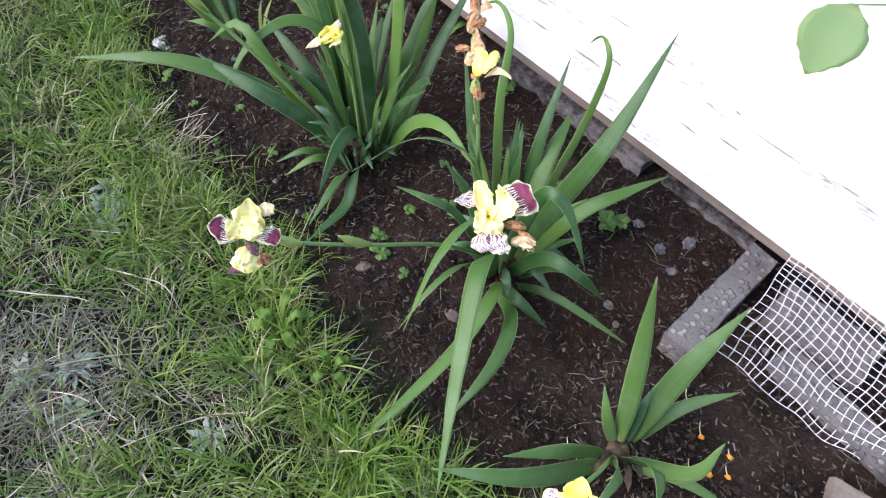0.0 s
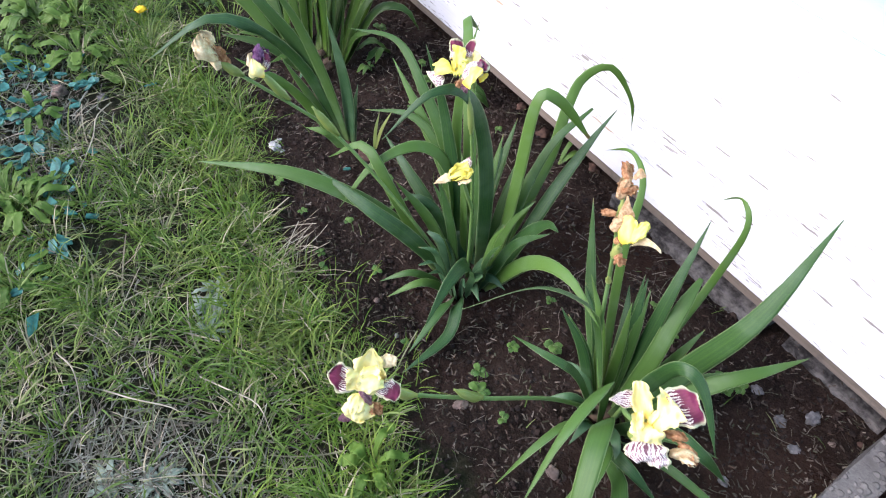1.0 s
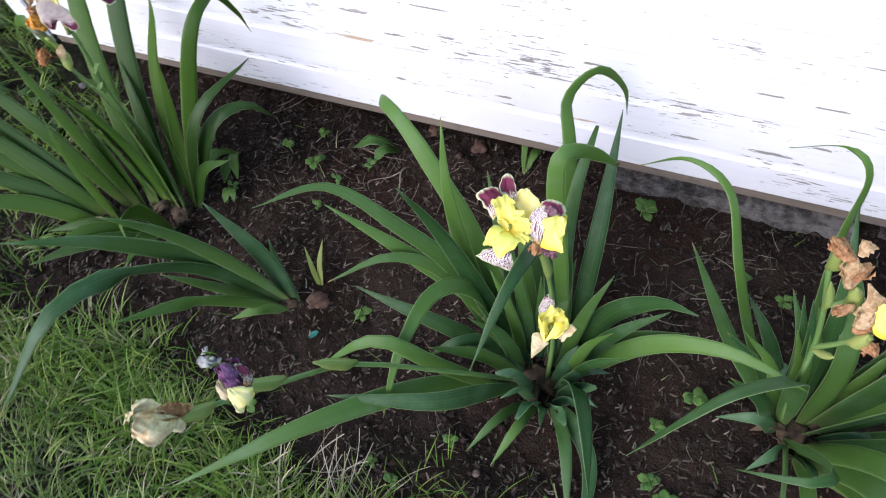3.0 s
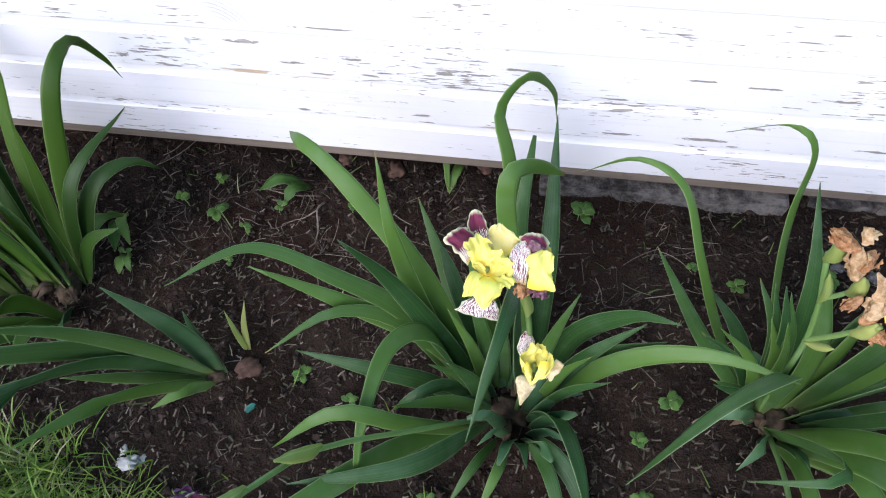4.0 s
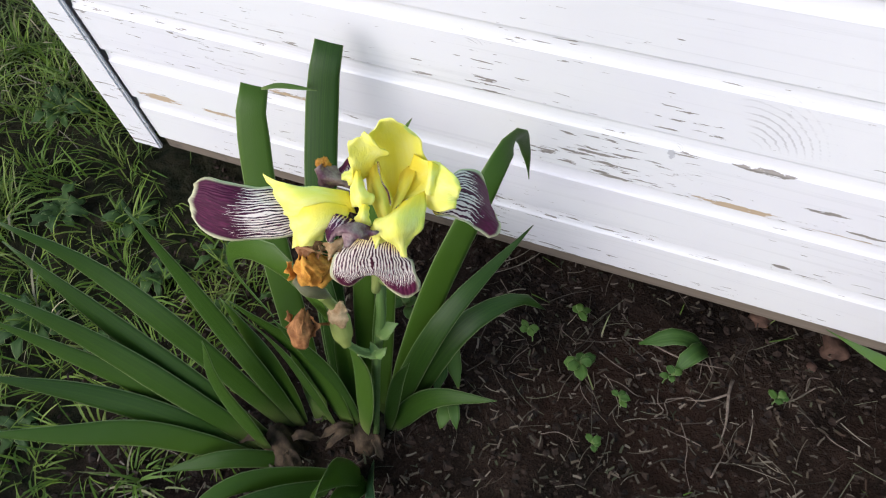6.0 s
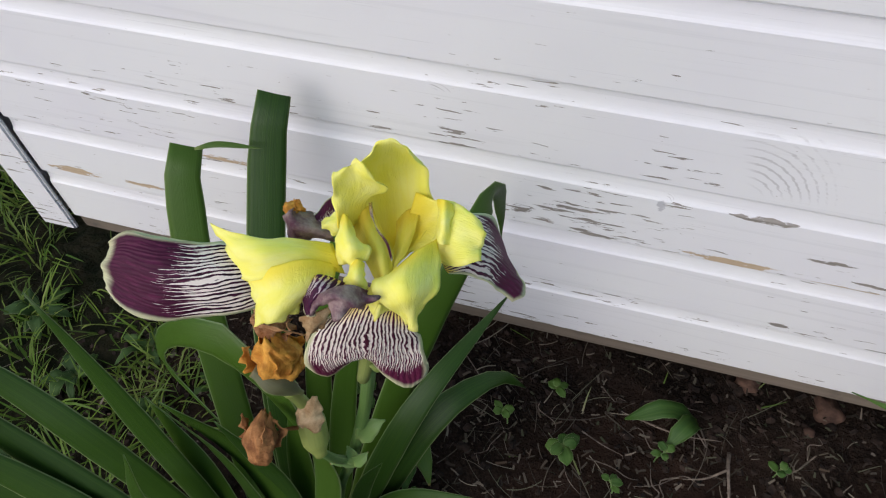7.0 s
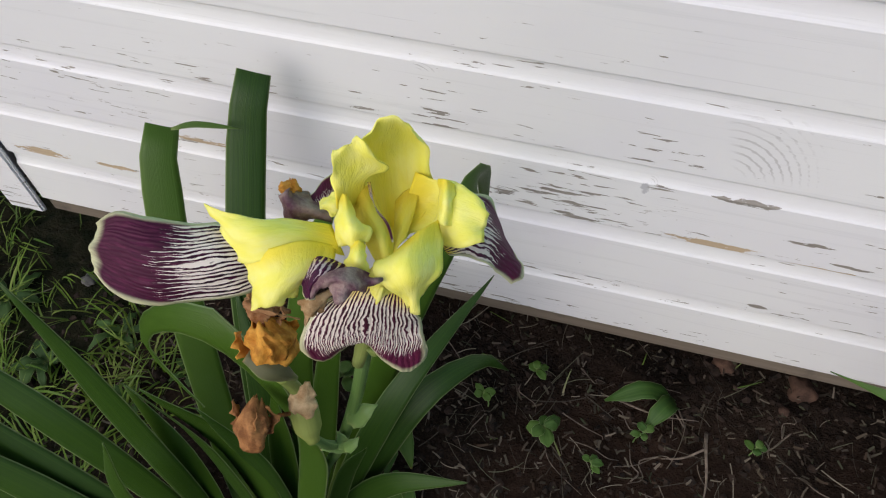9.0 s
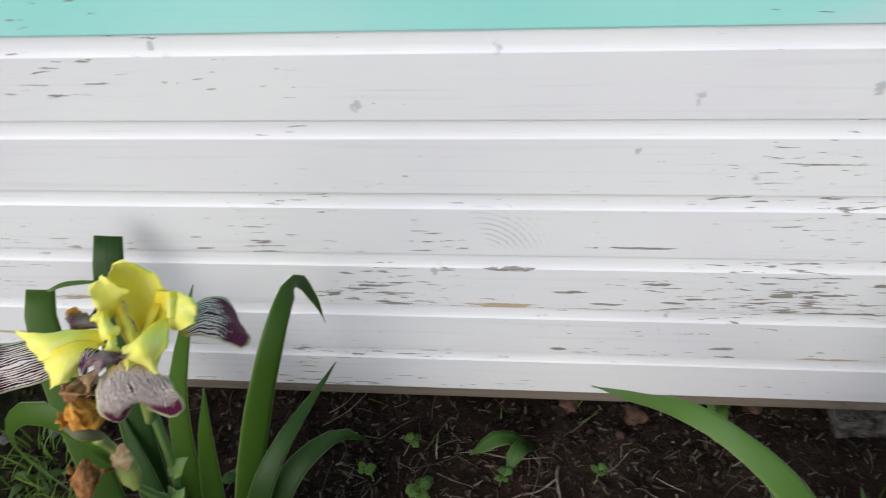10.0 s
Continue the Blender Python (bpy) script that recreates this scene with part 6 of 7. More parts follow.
drape("standard", bloom, YELLOW, ((5.5, 3.7, 3), (9.4, 6.8, 5), (13.3, 8.9, 1)), ((1.3, 0.3, 8), (7.1, 2.5, 11), (13.8, 4.2, 4)), ((2.7, -3.4, 9), (7.6, -1.8, 12), (13.3, -0.4, 6)), ((5.2, -6, 7), (8, -4.8, 9), (10.6, -3.6, 6)), ((6.5, -7.9, 4), (7.8, -8.7, 5), (8.9, -7.7, 4)), frill=0.22)
drape("standard", bloom, YELLOW, ((-7.3, 8.4, 4), (-6.6, 6.4, 5), (-5, 2.5, 5)), ((-14.5, 9.9, 7), (-14.3, 7.4, 9), (-13.3, 4.5, 9)), ((-21.1, 10.7, 9), (-20.9, 6.8, 11), (-19.9, 2.4, 10)), ((-26.3, 11.3, 8), (-25.9, 8, 9), (-23.8, 2, 8)), ((-30.1, 12.8, 5), (-29.4, 10.2, 6), (-26.7, 4.6, 6)), frill=0.22)
drape("standard", bloom, YELLOW, ((-24.8, 3.8, 7), (-18.9, 4.6, 10.5), (-12.5, 5.9, 9.5), (-6.2, 4.4, 5)), ((-22.6, -0.3, 8), (-18.4, 0.2, 11), (-13.3, 1.1, 10.5), (-7.9, 1.7, 7)), ((-23.4, -3.7, 7), (-19.3, -3.8, 10), (-15.4, -2.9, 10), (-12.1, -1.3, 8)), ((-22.4, -6.7, 5), (-19.6, -6.5, 8), (-16.6, -6.5, 8), (-14.2, -5.3, 6)), frill=0.3)
# style arms, their crests and the beard in the throat
drape("style_arm", bloom, GOLD, ((-3.6, 12.8, -2), (-1.6, 14.6, -1), (0.2, 15.9, -2)), ((-2.6, 8.3, -1), (-0, 10.2, 2), (1.9, 11.2, -1)), ((-0.5, 3.7, 2), (2, 5.7, 5), (4, 6.8, 1)), ((1.2, 0.7, 4), (2.7, 1.2, 6), (4.5, 2.5, 4)), frill=0.06)
drape("style_arm", bloom, GOLD, ((4.9, 12, -9), (7.1, 14.1, -8), (9.8, 14.6, -8)), ((4.3, 7, -4), (6.1, 8.4, -2), (8.4, 9.6, -4)), ((3.5, 1.9, 2), (4.9, 3.5, 4), (6.7, 5.4, 1)), frill=0.06)
drape("style_crest", bloom, YELLOW, ((-3.6, 4.9, 7), (-2.2, 5.5, 9), (-1, 4.7, 8)), ((-4.8, 1.9, 8), (-2.6, 2.1, 11), (-0.7, 1.9, 9)), ((-4, -0.5, 8), (-2.4, -1.5, 9), (-0.8, 0.1, 8)), frill=0.15)
drape("style_crest", bloom, YELLOW, ((0.1, 0.1, 5), (1.9, 0.9, 7), (3.7, -1.4, 6)), ((-1.1, -2.4, 6), (1.1, -2.2, 9), (3.9, -3.8, 7)), ((-0.5, -4.8, 6), (1.7, -5.5, 7), (4.3, -4.8, 6)), frill=0.12)
drape("style_edge", bloom, VEINED_SIDE, ((-0.3, 16.1, -1), (0.4, 16.1, -1)), ((0.5, 11.8, 0), (1, 11.8, 0)), ((3, 8.2, 2.5), (3.5, 8.4, 2.5)), ((4.1, 4.7, 4), (4.5, 4.9, 4)), frill=0.02, segments=12, across=4)
part("beard", tube("beard", [hp(2, -3.5, 9), hp(1.4, -5.2, 9), hp(0.8, -6.8, 8)], [0.0009, 0.0013, 0.0005], 7, 8), YELLOW, bloom, "orange yellow beard")
# wilted, rolled petals
drape("wilted_petal", bloom, VEINED_DARK, ((-12.1, 1.7, 7), (-9.3, 2.7, 10), (-4, 0.5, 8)), ((-13.1, -0.9, 8), (-10.3, 0.1, 12), (-5.6, -1, 10)), ((-13.1, -3.5, 8), (-11.7, -3, 11), (-10.1, -2, 10)), ((-12.7, -5.6, 8), (-11.7, -5.4, 9), (-10.4, -4.4, 9)), frill=0.1)
drape("wilted_petal", bloom, LILAC, ((-9.7, -0.9, 11), (-6.6, 0.3, 13), (-3.4, 0.6, 12), (-0.3, -0.8, 9)), ((-10.6, -2.6, 11), (-7.2, -1.6, 15), (-3.8, -2.2, 14), (-0.5, -3.2, 10)), ((-9.5, -4.2, 9), (-6.2, -3.2, 13), (-3.4, -4, 12), (-1.5, -4.9, 9)), frill=0.55)
drape("wilted_petal", bloom, TAN, ((-14.1, -5.7, 6), (-11.3, -5, 8), (-6.1, -3, 7)), ((-13.8, -7.3, 5), (-11.5, -7, 7), (-7.5, -5.2, 6)), ((-12.3, -9.8, 3), (-11.5, -9.2, 4), (-10.1, -7.8, 4)), frill=0.3)
drape("wilted_petal", bloom, LILAC, ((-7.1, 10.3, -3), (-7.3, 9.5, 0), (-7.1, 8.5, -2)), ((-10.9, 12.9, -4), (-11.3, 11.1, 1), (-12.3, 9.1, -2)), ((-13.3, 14.7, -3), (-14.5, 12.3, 2), (-15.4, 9.4, -1)), ((-13.9, 15.9, -3), (-15.4, 15, 1), (-16.4, 13.4, -1)), frill=0.25)
crumple(tall, "withered_petals", hp(-15.3, 14.2, -1.5), hp(-14.8, 16.2, -1.5), 0.0032, AMBER, 115, "dried tip of a rolled petal")
# withered heads on the side branch
branch = stalk(tall, (-0.2475, -0.349, 0.476), hp(-9.2, -34.5, -60), hp(-11.8, -32.9, -46), radius=0.0028)
part("bud_sheath", tube("bud_sheath", [hp(-11.6, -33.6, -46), hp(-12.5, -31.1, -45), hp(-13.2, -27.8, -43), hp(-14, -24.4, -40)], [0.0034, 0.0074, 0.0076, 0.0050], 14, 14), SPATHE, tall, "swollen pale green bud sheath")
part("papery_bract", sheet("papery_bract", [hp(-12.2, -29.2, -39), hp(-13.2, -26.2, -36), hp(-12.4, -22.2, -36)], [0.002, 0.0065, 0.006, 0.0015], HZ, 14, 8, 0.0005, -0.35, 0.35, 2.0, 0.5, 61), TAN, tall, "papery tan bract around the bud")
part("papery_bract", sheet("papery_bract", [hp(-14.7, -28.7, -40), hp(-15.1, -26.1, -37), hp(-15.5, -24, -36)], [0.001, 0.003, 0.0035, 0.0008], HZ, 12, 6, 0.0005, -0.3, 0.3, 2.0, -0.4, 62), TAN, tall)
part("neck", tube("neck", [hp(-13.7, -25, -40), hp(-15.3, -22.8, -36), hp(-17.3, -20.2, -28)], [0.0040, 0.0034, 0.0046], 10, 10), SPATHE, tall, "yellow green twisted flower tube")
part("bract", sheet("bract", [hp(-14.4, -21.4, -24), hp(-18.5, -19.8, -18), hp(-23.7, -16.5, -17)], [0.0012, 0.0042, 0.0052, 0.0030], HZ, 16, 8, 0.0006, -0.4, 0.12, 1.5, 0.3, 63), OLIVE, tall, "grey green bract under a dried flower")
crumple(tall, "withered_flower", hp(-18.4, -19, -21), hp(-20.4, -11.2, -18), 0.0100, AMBER, 51, "crumpled dried orange flower", 0.4)
crumple(tall, "withered_flower", hp(-21, -9.8, -19), hp(-18.5, -5.9, -18), 0.0070, DRY, 52, "shrivelled brown petals", 0.4)
part("dry_petal", sheet("dry_petal", [hp(-23.9, -7.1, -14), hp(-19.3, -8.3, -12), hp(-13.6, -9.9, -14)], [0.0006, 0.0016, 0.0010, 0.0004], HZ, 14, 4, 0.0005, 0.4, 0.4, 3.0, 2.0, 64), DRY, tall, "thin dried brown strand")
crumple(tall, "withered_flower", hp(-23.4, -33.6, -34), hp(-21.7, -26, -33), 0.0072, BROWN, 53, "shrivelled brown flower on a thin stalk", 0.4)
stalk(tall, hp(-15.9, -28.1, -41), hp(-18, -28.3, -37), hp(-20.1, -29, -34), radius=0.0010, material=BROWN)
sheath(tall, (-0.2155, -0.3455, 0.628), hp(-1.3, -16.3, -16), 0.0036)
for a, b, c in ((hp(-5.5, -35.7, -74), hp(-7.8, -34.8, -72), hp(-10.4, -35.5, -70)), (hp(-5.7, -35.7, -74), hp(-6.5, -33.5, -71), hp(-7.2, -32.2, -70)), (hp(-6.3, -35.6, -74), hp(-4.5, -34.6, -71), hp(-3.3, -33.5, -70))):
    part("bract", sheet("bract", [a, b, c], [0.002, 0.0042, 0.0034, 0.0004], HZ, 10, 6, 0.0006, 0.4, 0.06, 1.0, 0.0, 65), STALK, tall)
part("bract", sheet("bract", [hp(-4.7, -31.1, -62), hp(-2.3, -28.7, -58), hp(0.3, -27.5, -57)], [0.0025, 0.0058, 0.0050, 0.0005], HZ, 12, 6, 0.0006, 0.4, 0.05, 1.0, 0.0, 66), STALK, tall)


# ---- soil, turf and litter ----
def scatter_mesh(name, verts, faces):
    mesh = bpy.data.meshes.new(name)
    mesh.from_pydata(verts, [], faces)
    return mesh


def bed_edge(x):
    """Where the bed ends and the lawn begins."""
    return -0.752 - 0.07 * math.sin(x * 2.1 + 0.6) - 0.03 * math.sin(x * 7.3) - 0.10 * max(0.0, min(1.0, x - 0.4)) + 0.22 * max(0.0, min(1.0, -x - 0.15))


def ribbons(name, count, where, length, width, lift, material, label, category, seed, segs=3, flat=False, curl=0.6):
    """Many thin blades or straws in one mesh."""
    rng = random.Random(seed)
    verts, faces = [], []
    made, tries = 0, 0
    while made < count and tries < count * 12:
        tries += 1
        p = where(rng)
        if p is None:
            continue
        x, y = p
        made += 1
        l, w = rng.uniform(*length), rng.uniform(*width)
        g = rng.uniform(0, 6.283)
        dx, dy = math.cos(g), math.sin(g)
        z0 = relief(x, y) + (rng.uniform(0.002, 0.012) if flat else -0.004)
        tilt = rng.uniform(*lift)
        bend = rng.uniform(-curl, curl)
        start = len(verts)
        px, py, pz, h = x, y, z0, g
        for i in range(segs + 1):
            s = i / segs
            ww = w * (1 - 0.85 * s * s) if not flat else w * (1 - 0.3 * s)
            sx, sy = -math.sin(h), math.cos(h)
            verts.append((px - sx * ww, py - sy * ww, pz))
            verts.append((px + sx * ww, py + sy * ww, pz + (0.0006 if flat else 0.0)))
            up = max(-0.3, tilt - (0.0 if flat else 0.5 * s * (1.6 - tilt)))
            step = l / segs
            h += bend / segs
            px += math.cos(h) * step * math.cos(up)
            py += math.sin(h) * step * math.cos(up)
            pz = max(pz + step * math.sin(up), relief(px, py) + 0.002)
        for i in range(segs):
            a = start + 2 * i
            faces.append((a, a + 1, a + 3, a + 2))
    return tagged(part(name, scatter_mesh(name, verts, faces), material), label, category, kind="stuff")


def lawn_spot(rng):
    x, y = rng.uniform(-1.75, 1.55), rng.uniform(-1.65, 0.3)
    if rng.random() < 0.22:
        x, y = rng.uniform(-1.8, -0.6), rng.uniform(-0.9, 0.5)
    if x > -0.88 and y > -0.02:
        return None
    if -1.15 < x and y > (-0.58 if x > -0.45 else -0.67) and rng.random() < 0.93:
        return None
    edge = bed_edge(x)
    west = -0.72 + 0.12 * math.sin(y * 9)
    if x < west and y > edge:
        n = noise.noise(Vector((x * 5, y * 5, 2.0)))
        return (x, y) if n > -0.15 and rng.random() < 0.6 else None
    if y > edge + 0.05:
        return None
    n = noise.noise(Vector((x * 3.2, y * 3.2, 7.0))) + 0.5 * noise.noise(Vector((x * 9, y * 9, 1.0)))
    bald = 0.85 * math.exp(-((x - 0.55) ** 2 + (y + 1.25) ** 2) / 0.05) + 0.6 * math.exp(-((x + 0.78) ** 2 + (y + 1.17) ** 2) / 0.05) + 0.6 * math.exp(-((x + 0.45) ** 2 + (y + 1.19) ** 2) / 0.03) + 0.5 * math.exp(-((x + 0.64) ** 2 + (y + 1.03) ** 2) / 0.015)
    return (x, y) if n > -0.45 + 0.7 * bald and rng.random() > 0.85 * bald else None


def clump_spot(rng):
    # tufts crowd together and leave darker gaps between them
    p = lawn_spot(rng)
    if p is None:
        return None
    n = noise.noise(Vector((p[0] * 13, p[1] * 13, 4.0)))
    return p if n > 0.02 or rng.random() < 0.12 else None


def straw_spot(rng):
    # bleached patches in the mown grass
    cx, cy, spread = rng.choice(((0.82, -1.04, 0.07), (0.48, -0.96, 0.09), (0.26, -0.79, 0.05), (0.62, -1.33, 0.10), (0.90, -1.28, 0.07), (0.20, -1.15, 0.09), (0.25, -1.40, 0.07), (-0.50, -1.10, 0.12)))
    return rng.gauss(cx, spread), rng.gauss(cy, spread * 0.7)


def tuft_spot(rng):
    # thick tufts along the edge of the bed
    x = rng.gauss(rng.choice((-0.2, 0.1, 0.38, 0.62, 0.84, 1.05, 1.2, -0.45)), 0.07)
    y = bed_edge(x) - abs(rng.gauss(0.03, 0.07))
    return x, y


def bed_spot(rng):
    x, y = rng.uniform(-0.75, 1.8), rng.uniform(-0.85, 0.05)
    return (x, y) if y > bed_edge(x) - 0.02 else None


def near_wall(rng):
    x, y = rng.gauss(rng.choice((0.02, -0.08, 0.12, 0.3, -0.2, 0.7, 0.9)), 0.10), rng.uniform(-0.24, 0.03)
    return (x, y) if -0.75 < x < 1.3 else None


def litter_spot(rng):
    if rng.random() < 0.38:
        return rng.gauss(-0.55, 0.22), rng.gauss(-1.13, 0.09)
    x, y = rng.gauss(0.60, 0.16), rng.gauss(-1.27, 0.12)
    return x, y


def tufts(name, count, spots, length, width, spread, material, label, seed):
    """Grass growing in tufts: blades that fan out of common feet and lie over to one side."""
    rng = random.Random(seed)
    verts, faces = [], []
    made = 0
    while made < count:
        p = spots(rng)
        if p is None:
            continue
        made += 1
        lean_g, lean_k = rng.uniform(0, 6.283), rng.uniform(0.1, 0.7)
        size = rng.uniform(0.7, 1.25)
        for _ in range(rng.randint(9, 20)):
            x, y = p[0] + rng.gauss(0, spread), p[1] + rng.gauss(0, spread)
            g = math.atan2(y - p[1], x - p[0]) + rng.uniform(-0.7, 0.7)
            hx, hy = math.cos(g) * 0.6 + math.cos(lean_g) * lean_k, math.sin(g) * 0.6 + math.sin(lean_g) * lean_k
            h = math.atan2(hy, hx)
            l, w = rng.uniform(*length) * size, rng.uniform(*width)
            up = rng.uniform(0.55, 1.35)
            fall = rng.uniform(0.5, 1.5)
            bend = rng.uniform(-0.5, 0.5)
            px, py, pz = x, y, relief(x, y) - 0.003
            start = len(verts)
            for i in range(5):
                s = i / 4
                ww = w * (1 - 0.9 * s ** 3)
                roll = 0.5 * math.sin(g * 3)
                sx, sy = -math.sin(h), math.cos(h)
                verts.append((px - sx * ww, py - sy * ww, pz - roll * ww))
                verts.append((px + sx * ww, py + sy * ww, pz + roll * ww))
                el = max(-0.25, up - fall * s * 1.2)
                h += bend / 4
                px += math.cos(h) * l / 4 * math.cos(el)
                py += math.sin(h) * l / 4 * math.cos(el)
                pz = max(pz + l / 4 * math.sin(el), relief(px, py) + 0.003)
            for i in range(4):
                a = start + 2 * i
                faces.append((a, a + 1, a + 3, a + 2))
    return tagged(part(name, scatter_mesh(name, verts, faces), material), label, "grass", kind="stuff")


ribbons("lawn_grass", 9500, lawn_spot, (0.025, 0.085), (0.0006, 0.0016), (0.1, 1.1), GRASS, "short mown green lawn grass with thin patches", "grass", 101, 4, False, 0.9)
tufts("grass_tufts", 1250, clump_spot, (0.04, 0.11), (0.0009, 0.0022), 0.016, GRASS, "tangled lawn tufts of green and straw coloured grass", 111)
tufts("fresh_tufts", 460, clump_spot, (0.05, 0.12), (0.0009, 0.0021), 0.014, TUFT, "fresh yellow green grass tufts in the lawn", 112)
tufts("edge_grass", 150, tuft_spot, (0.05, 0.12), (0.0010, 0.0022), 0.014, TUFT, "longer fresh grass tufts along the edge of the bed", 102)
def outer_spot(rng):
    # the lawn goes on thinner out of sight
    x, y = rng.uniform(-4.5, 4.5), rng.uniform(-4.2, 0.5)
    return None if (x > -1.7 and y > -1.6) else (x, y)


tufts("outer_grass", 1500, outer_spot, (0.06, 0.13), (0.0018, 0.0036), 0.03, GRASS, "tangled lawn grass going on beyond the bed", 121)
ribbons("bed_grass", 130, bed_spot, (0.02, 0.06), (0.0008, 0.0016), (0.5, 1.4), GRASS, "sparse grass seedlings in the soil", "grass", 103)
def front_spot(rng):
    # thin grass creeping into the front of the bed
    x = rng.uniform(-0.35, 0.75)
    return x, bed_edge(x) + abs(rng.gauss(0.0, 0.07)) - 0.02


def corner_spot(rng):
    # fresh grass round the corner of the shed
    x, y = rng.uniform(-1.35, -0.56), rng.uniform(-0.78, 0.1)
    return None if (x > -0.93 and y > -0.05) or (x > -0.62 and y > -0.2) else (x, y)


tufts("corner_grass", 150, corner_spot, (0.03, 0.09), (0.0008, 0.0019), 0.016, TUFT, "fresh grass and weeds round the corner of the shed", 119)
tufts("front_grass", 90, front_spot, (0.03, 0.08), (0.0007, 0.0015), 0.018, TUFT, "thin fresh grass creeping into the front of the bed", 118)
ribbons("lawn_straw", 1300, lawn_spot, (0.03, 0.12), (0.0006, 0.0014), (0.0, 0.22), STRAW, "dry mown straw lying in the lawn", "straw", 104, 4, True, 0.5)
ribbons("pale_stalks", 270, lawn_spot, (0.06, 0.20), (0.0010, 0.0020), (0.04, 0.3), PALE_STRAW, "long pale dry stalks lying over the lawn", "straw", 114, 5, True, 0.5)
ribbons("straw_patches", 620, straw_spot, (0.03, 0.13), (0.0005, 0.0012), (0.02, 0.35), PALE_STRAW, "bleached straw lying in patches on the lawn", "straw", 117, 5, True, 0.9)
ribbons("edge_roots", 150, tuft_spot, (0.04, 0.12), (0.0006, 0.0012), (0.0, 0.2), PALE_STRAW, "pale roots and stalks along the cut edge of the lawn", "straw", 115, 5, True, 1.0)
ribbons("bed_straw", 1000, bed_spot, (0.008, 0.05), (0.00025, 0.0006), (-0.02, 0.12), STRAW, "dry roots and straw on the soil", "straw", 105, 6, True, 1.1)
ribbons("wall_straw", 150, near_wall, (0.02, 0.08), (0.0004, 0.0008), (0.0, 0.25), STRAW, "dry stalks heaped by the foot of the wall", "straw", 106, 6, True, 0.9)
ribbons("leaf_litter", 3800, litter_spot, (0.010, 0.060), (0.0005, 0.0018), (-0.02, 0.45), MULCH, "shrivelled grey green leaf litter on the lawn", "leaf litter", 107, 4, True, 0.9)
ribbons("bed_litter", 9000, bed_spot, (0.003, 0.016), (0.0005, 0.0020), (-0.05, 0.6), CRUMB, "fine plant crumbs on the soil", "leaf litter", 108, 2, True, 0.6)


def clods():
    rng = random.Random(7)
    ico_v, ico_f = [], []
    bm = bmesh.new()
    bmesh.ops.create_icosphere(bm, subdivisions=1, radius=1.0)
    bm.verts.ensure_lookup_table()
    ico_v = [v.co.copy() for v in bm.verts]
    ico_f = [tuple(v.index for v in f.verts) for f in bm.faces]
    bm.free()
    verts, faces = [], []
    for _ in range(19000):
        x, y = rng.uniform(-0.85, 1.8), rng.uniform(-0.95, 0.08)
        if y < bed_edge(x) - 0.03 and rng.random() < 0.8:
            continue
        r = 0.0011 + 0.0062 * rng.random() ** 4
        z = relief(x, y) + r * 0.25
        k = len(verts)
        off = Vector((rng.random() * 90, rng.random() * 90, 0))
        for v in ico_v:
            q = v * (1 + 1.3 * noise.noise(v * 1.5 + off))
            verts.append((x + q.x * r, y + q.y * r, z + q.z * r * 0.6))
        faces.extend(tuple(k + i for i in f) for f in ico_f)
    return tagged(part("soil_crumbs", scatter_mesh("soil_crumbs", verts, faces), CLOD), "loose dark soil crumbs over the bed", "soil", kind="stuff")


clods()

# stones and rubble
STONES = ((-0.663, -1.048, 0.026, STONE, "flat brown stone lying among weeds and paint chips"), (-0.57, -0.95, 0.014, GREY_STONE, "small grey stone in the grass"), (0.791, -0.645, 0.015, STONE, "smooth brown pebble half sunk in the soil"), (1.194, -0.108, 0.014, GREY_STONE, "small grey stone on the soil"),
          (1.213, -0.316, 0.010, GREY_STONE, "small grey stone on the soil"), (1.011, -0.584, 0.014, STONE, "brown stone in the soil"),
          (0.045, -0.433, 0.022, BRICK, "reddish earth clod in the bed"), (0.243, 0.035, 0.022, BRICK, "brown rubble stone under the sill"),
          (0.13, 0.045, 0.018, BRICK, "brown rubble stone under the sill"), (-0.24, -0.416, 0.024, BRICK, "reddish earth clod in the bed"),
          (1.12, -0.10, 0.012, GREY_STONE, "rough grey mortar lump by the wall"), (1.25, -0.14, 0.012, GREY_STONE, "rough grey mortar lump by the wall"), (1.23, -0.05, 0.016, GREY_STONE, "rough grey mortar lump by the wall"),
          (-0.74, -0.04, 0.013, GREY_STONE, "small pale stone near the corner"), (-0.82, -0.06, 0.012, GREY_STONE, "small pale stone near the corner"), (0.43, 0.055, 0.018, BRICK, "grey rubble stone under the sill"))
for i, (x, y, r, m, text) in enumerate(STONES):
    ob = part("stone", lump("stone", (0, 0, 0), (r, r * 0.85, r * 0.6), 200 + i, 0.55, 3, 1.7), m)
    ob.matrix_world = pose(x, y, relief(x, y) + r * 0.2, 0, 0, 37 * i)
    tagged(ob, text, "stone", "stones in the bed")
rng = random.Random(77)
for i in range(26):
    x, y = rng.uniform(-0.7, 1.7), rng.uniform(-0.68, 0.0)
    r = rng.uniform(0.003, 0.008)
    ob = part("pebble", lump("pebble", (0, 0, 0), (r * 1.2, r, r * 0.75), 300 + i, 0.3, 2, 1.3), rng.choice((STONE, GREY_STONE, BRICK)))
    ob.matrix_world = pose(x, y, relief(x, y) + r * 0.3, 0, 0, rng.uniform(0, 360))
    tagged(ob, "little pebble lying on the bed soil", "pebble", "pebbles in the bed")


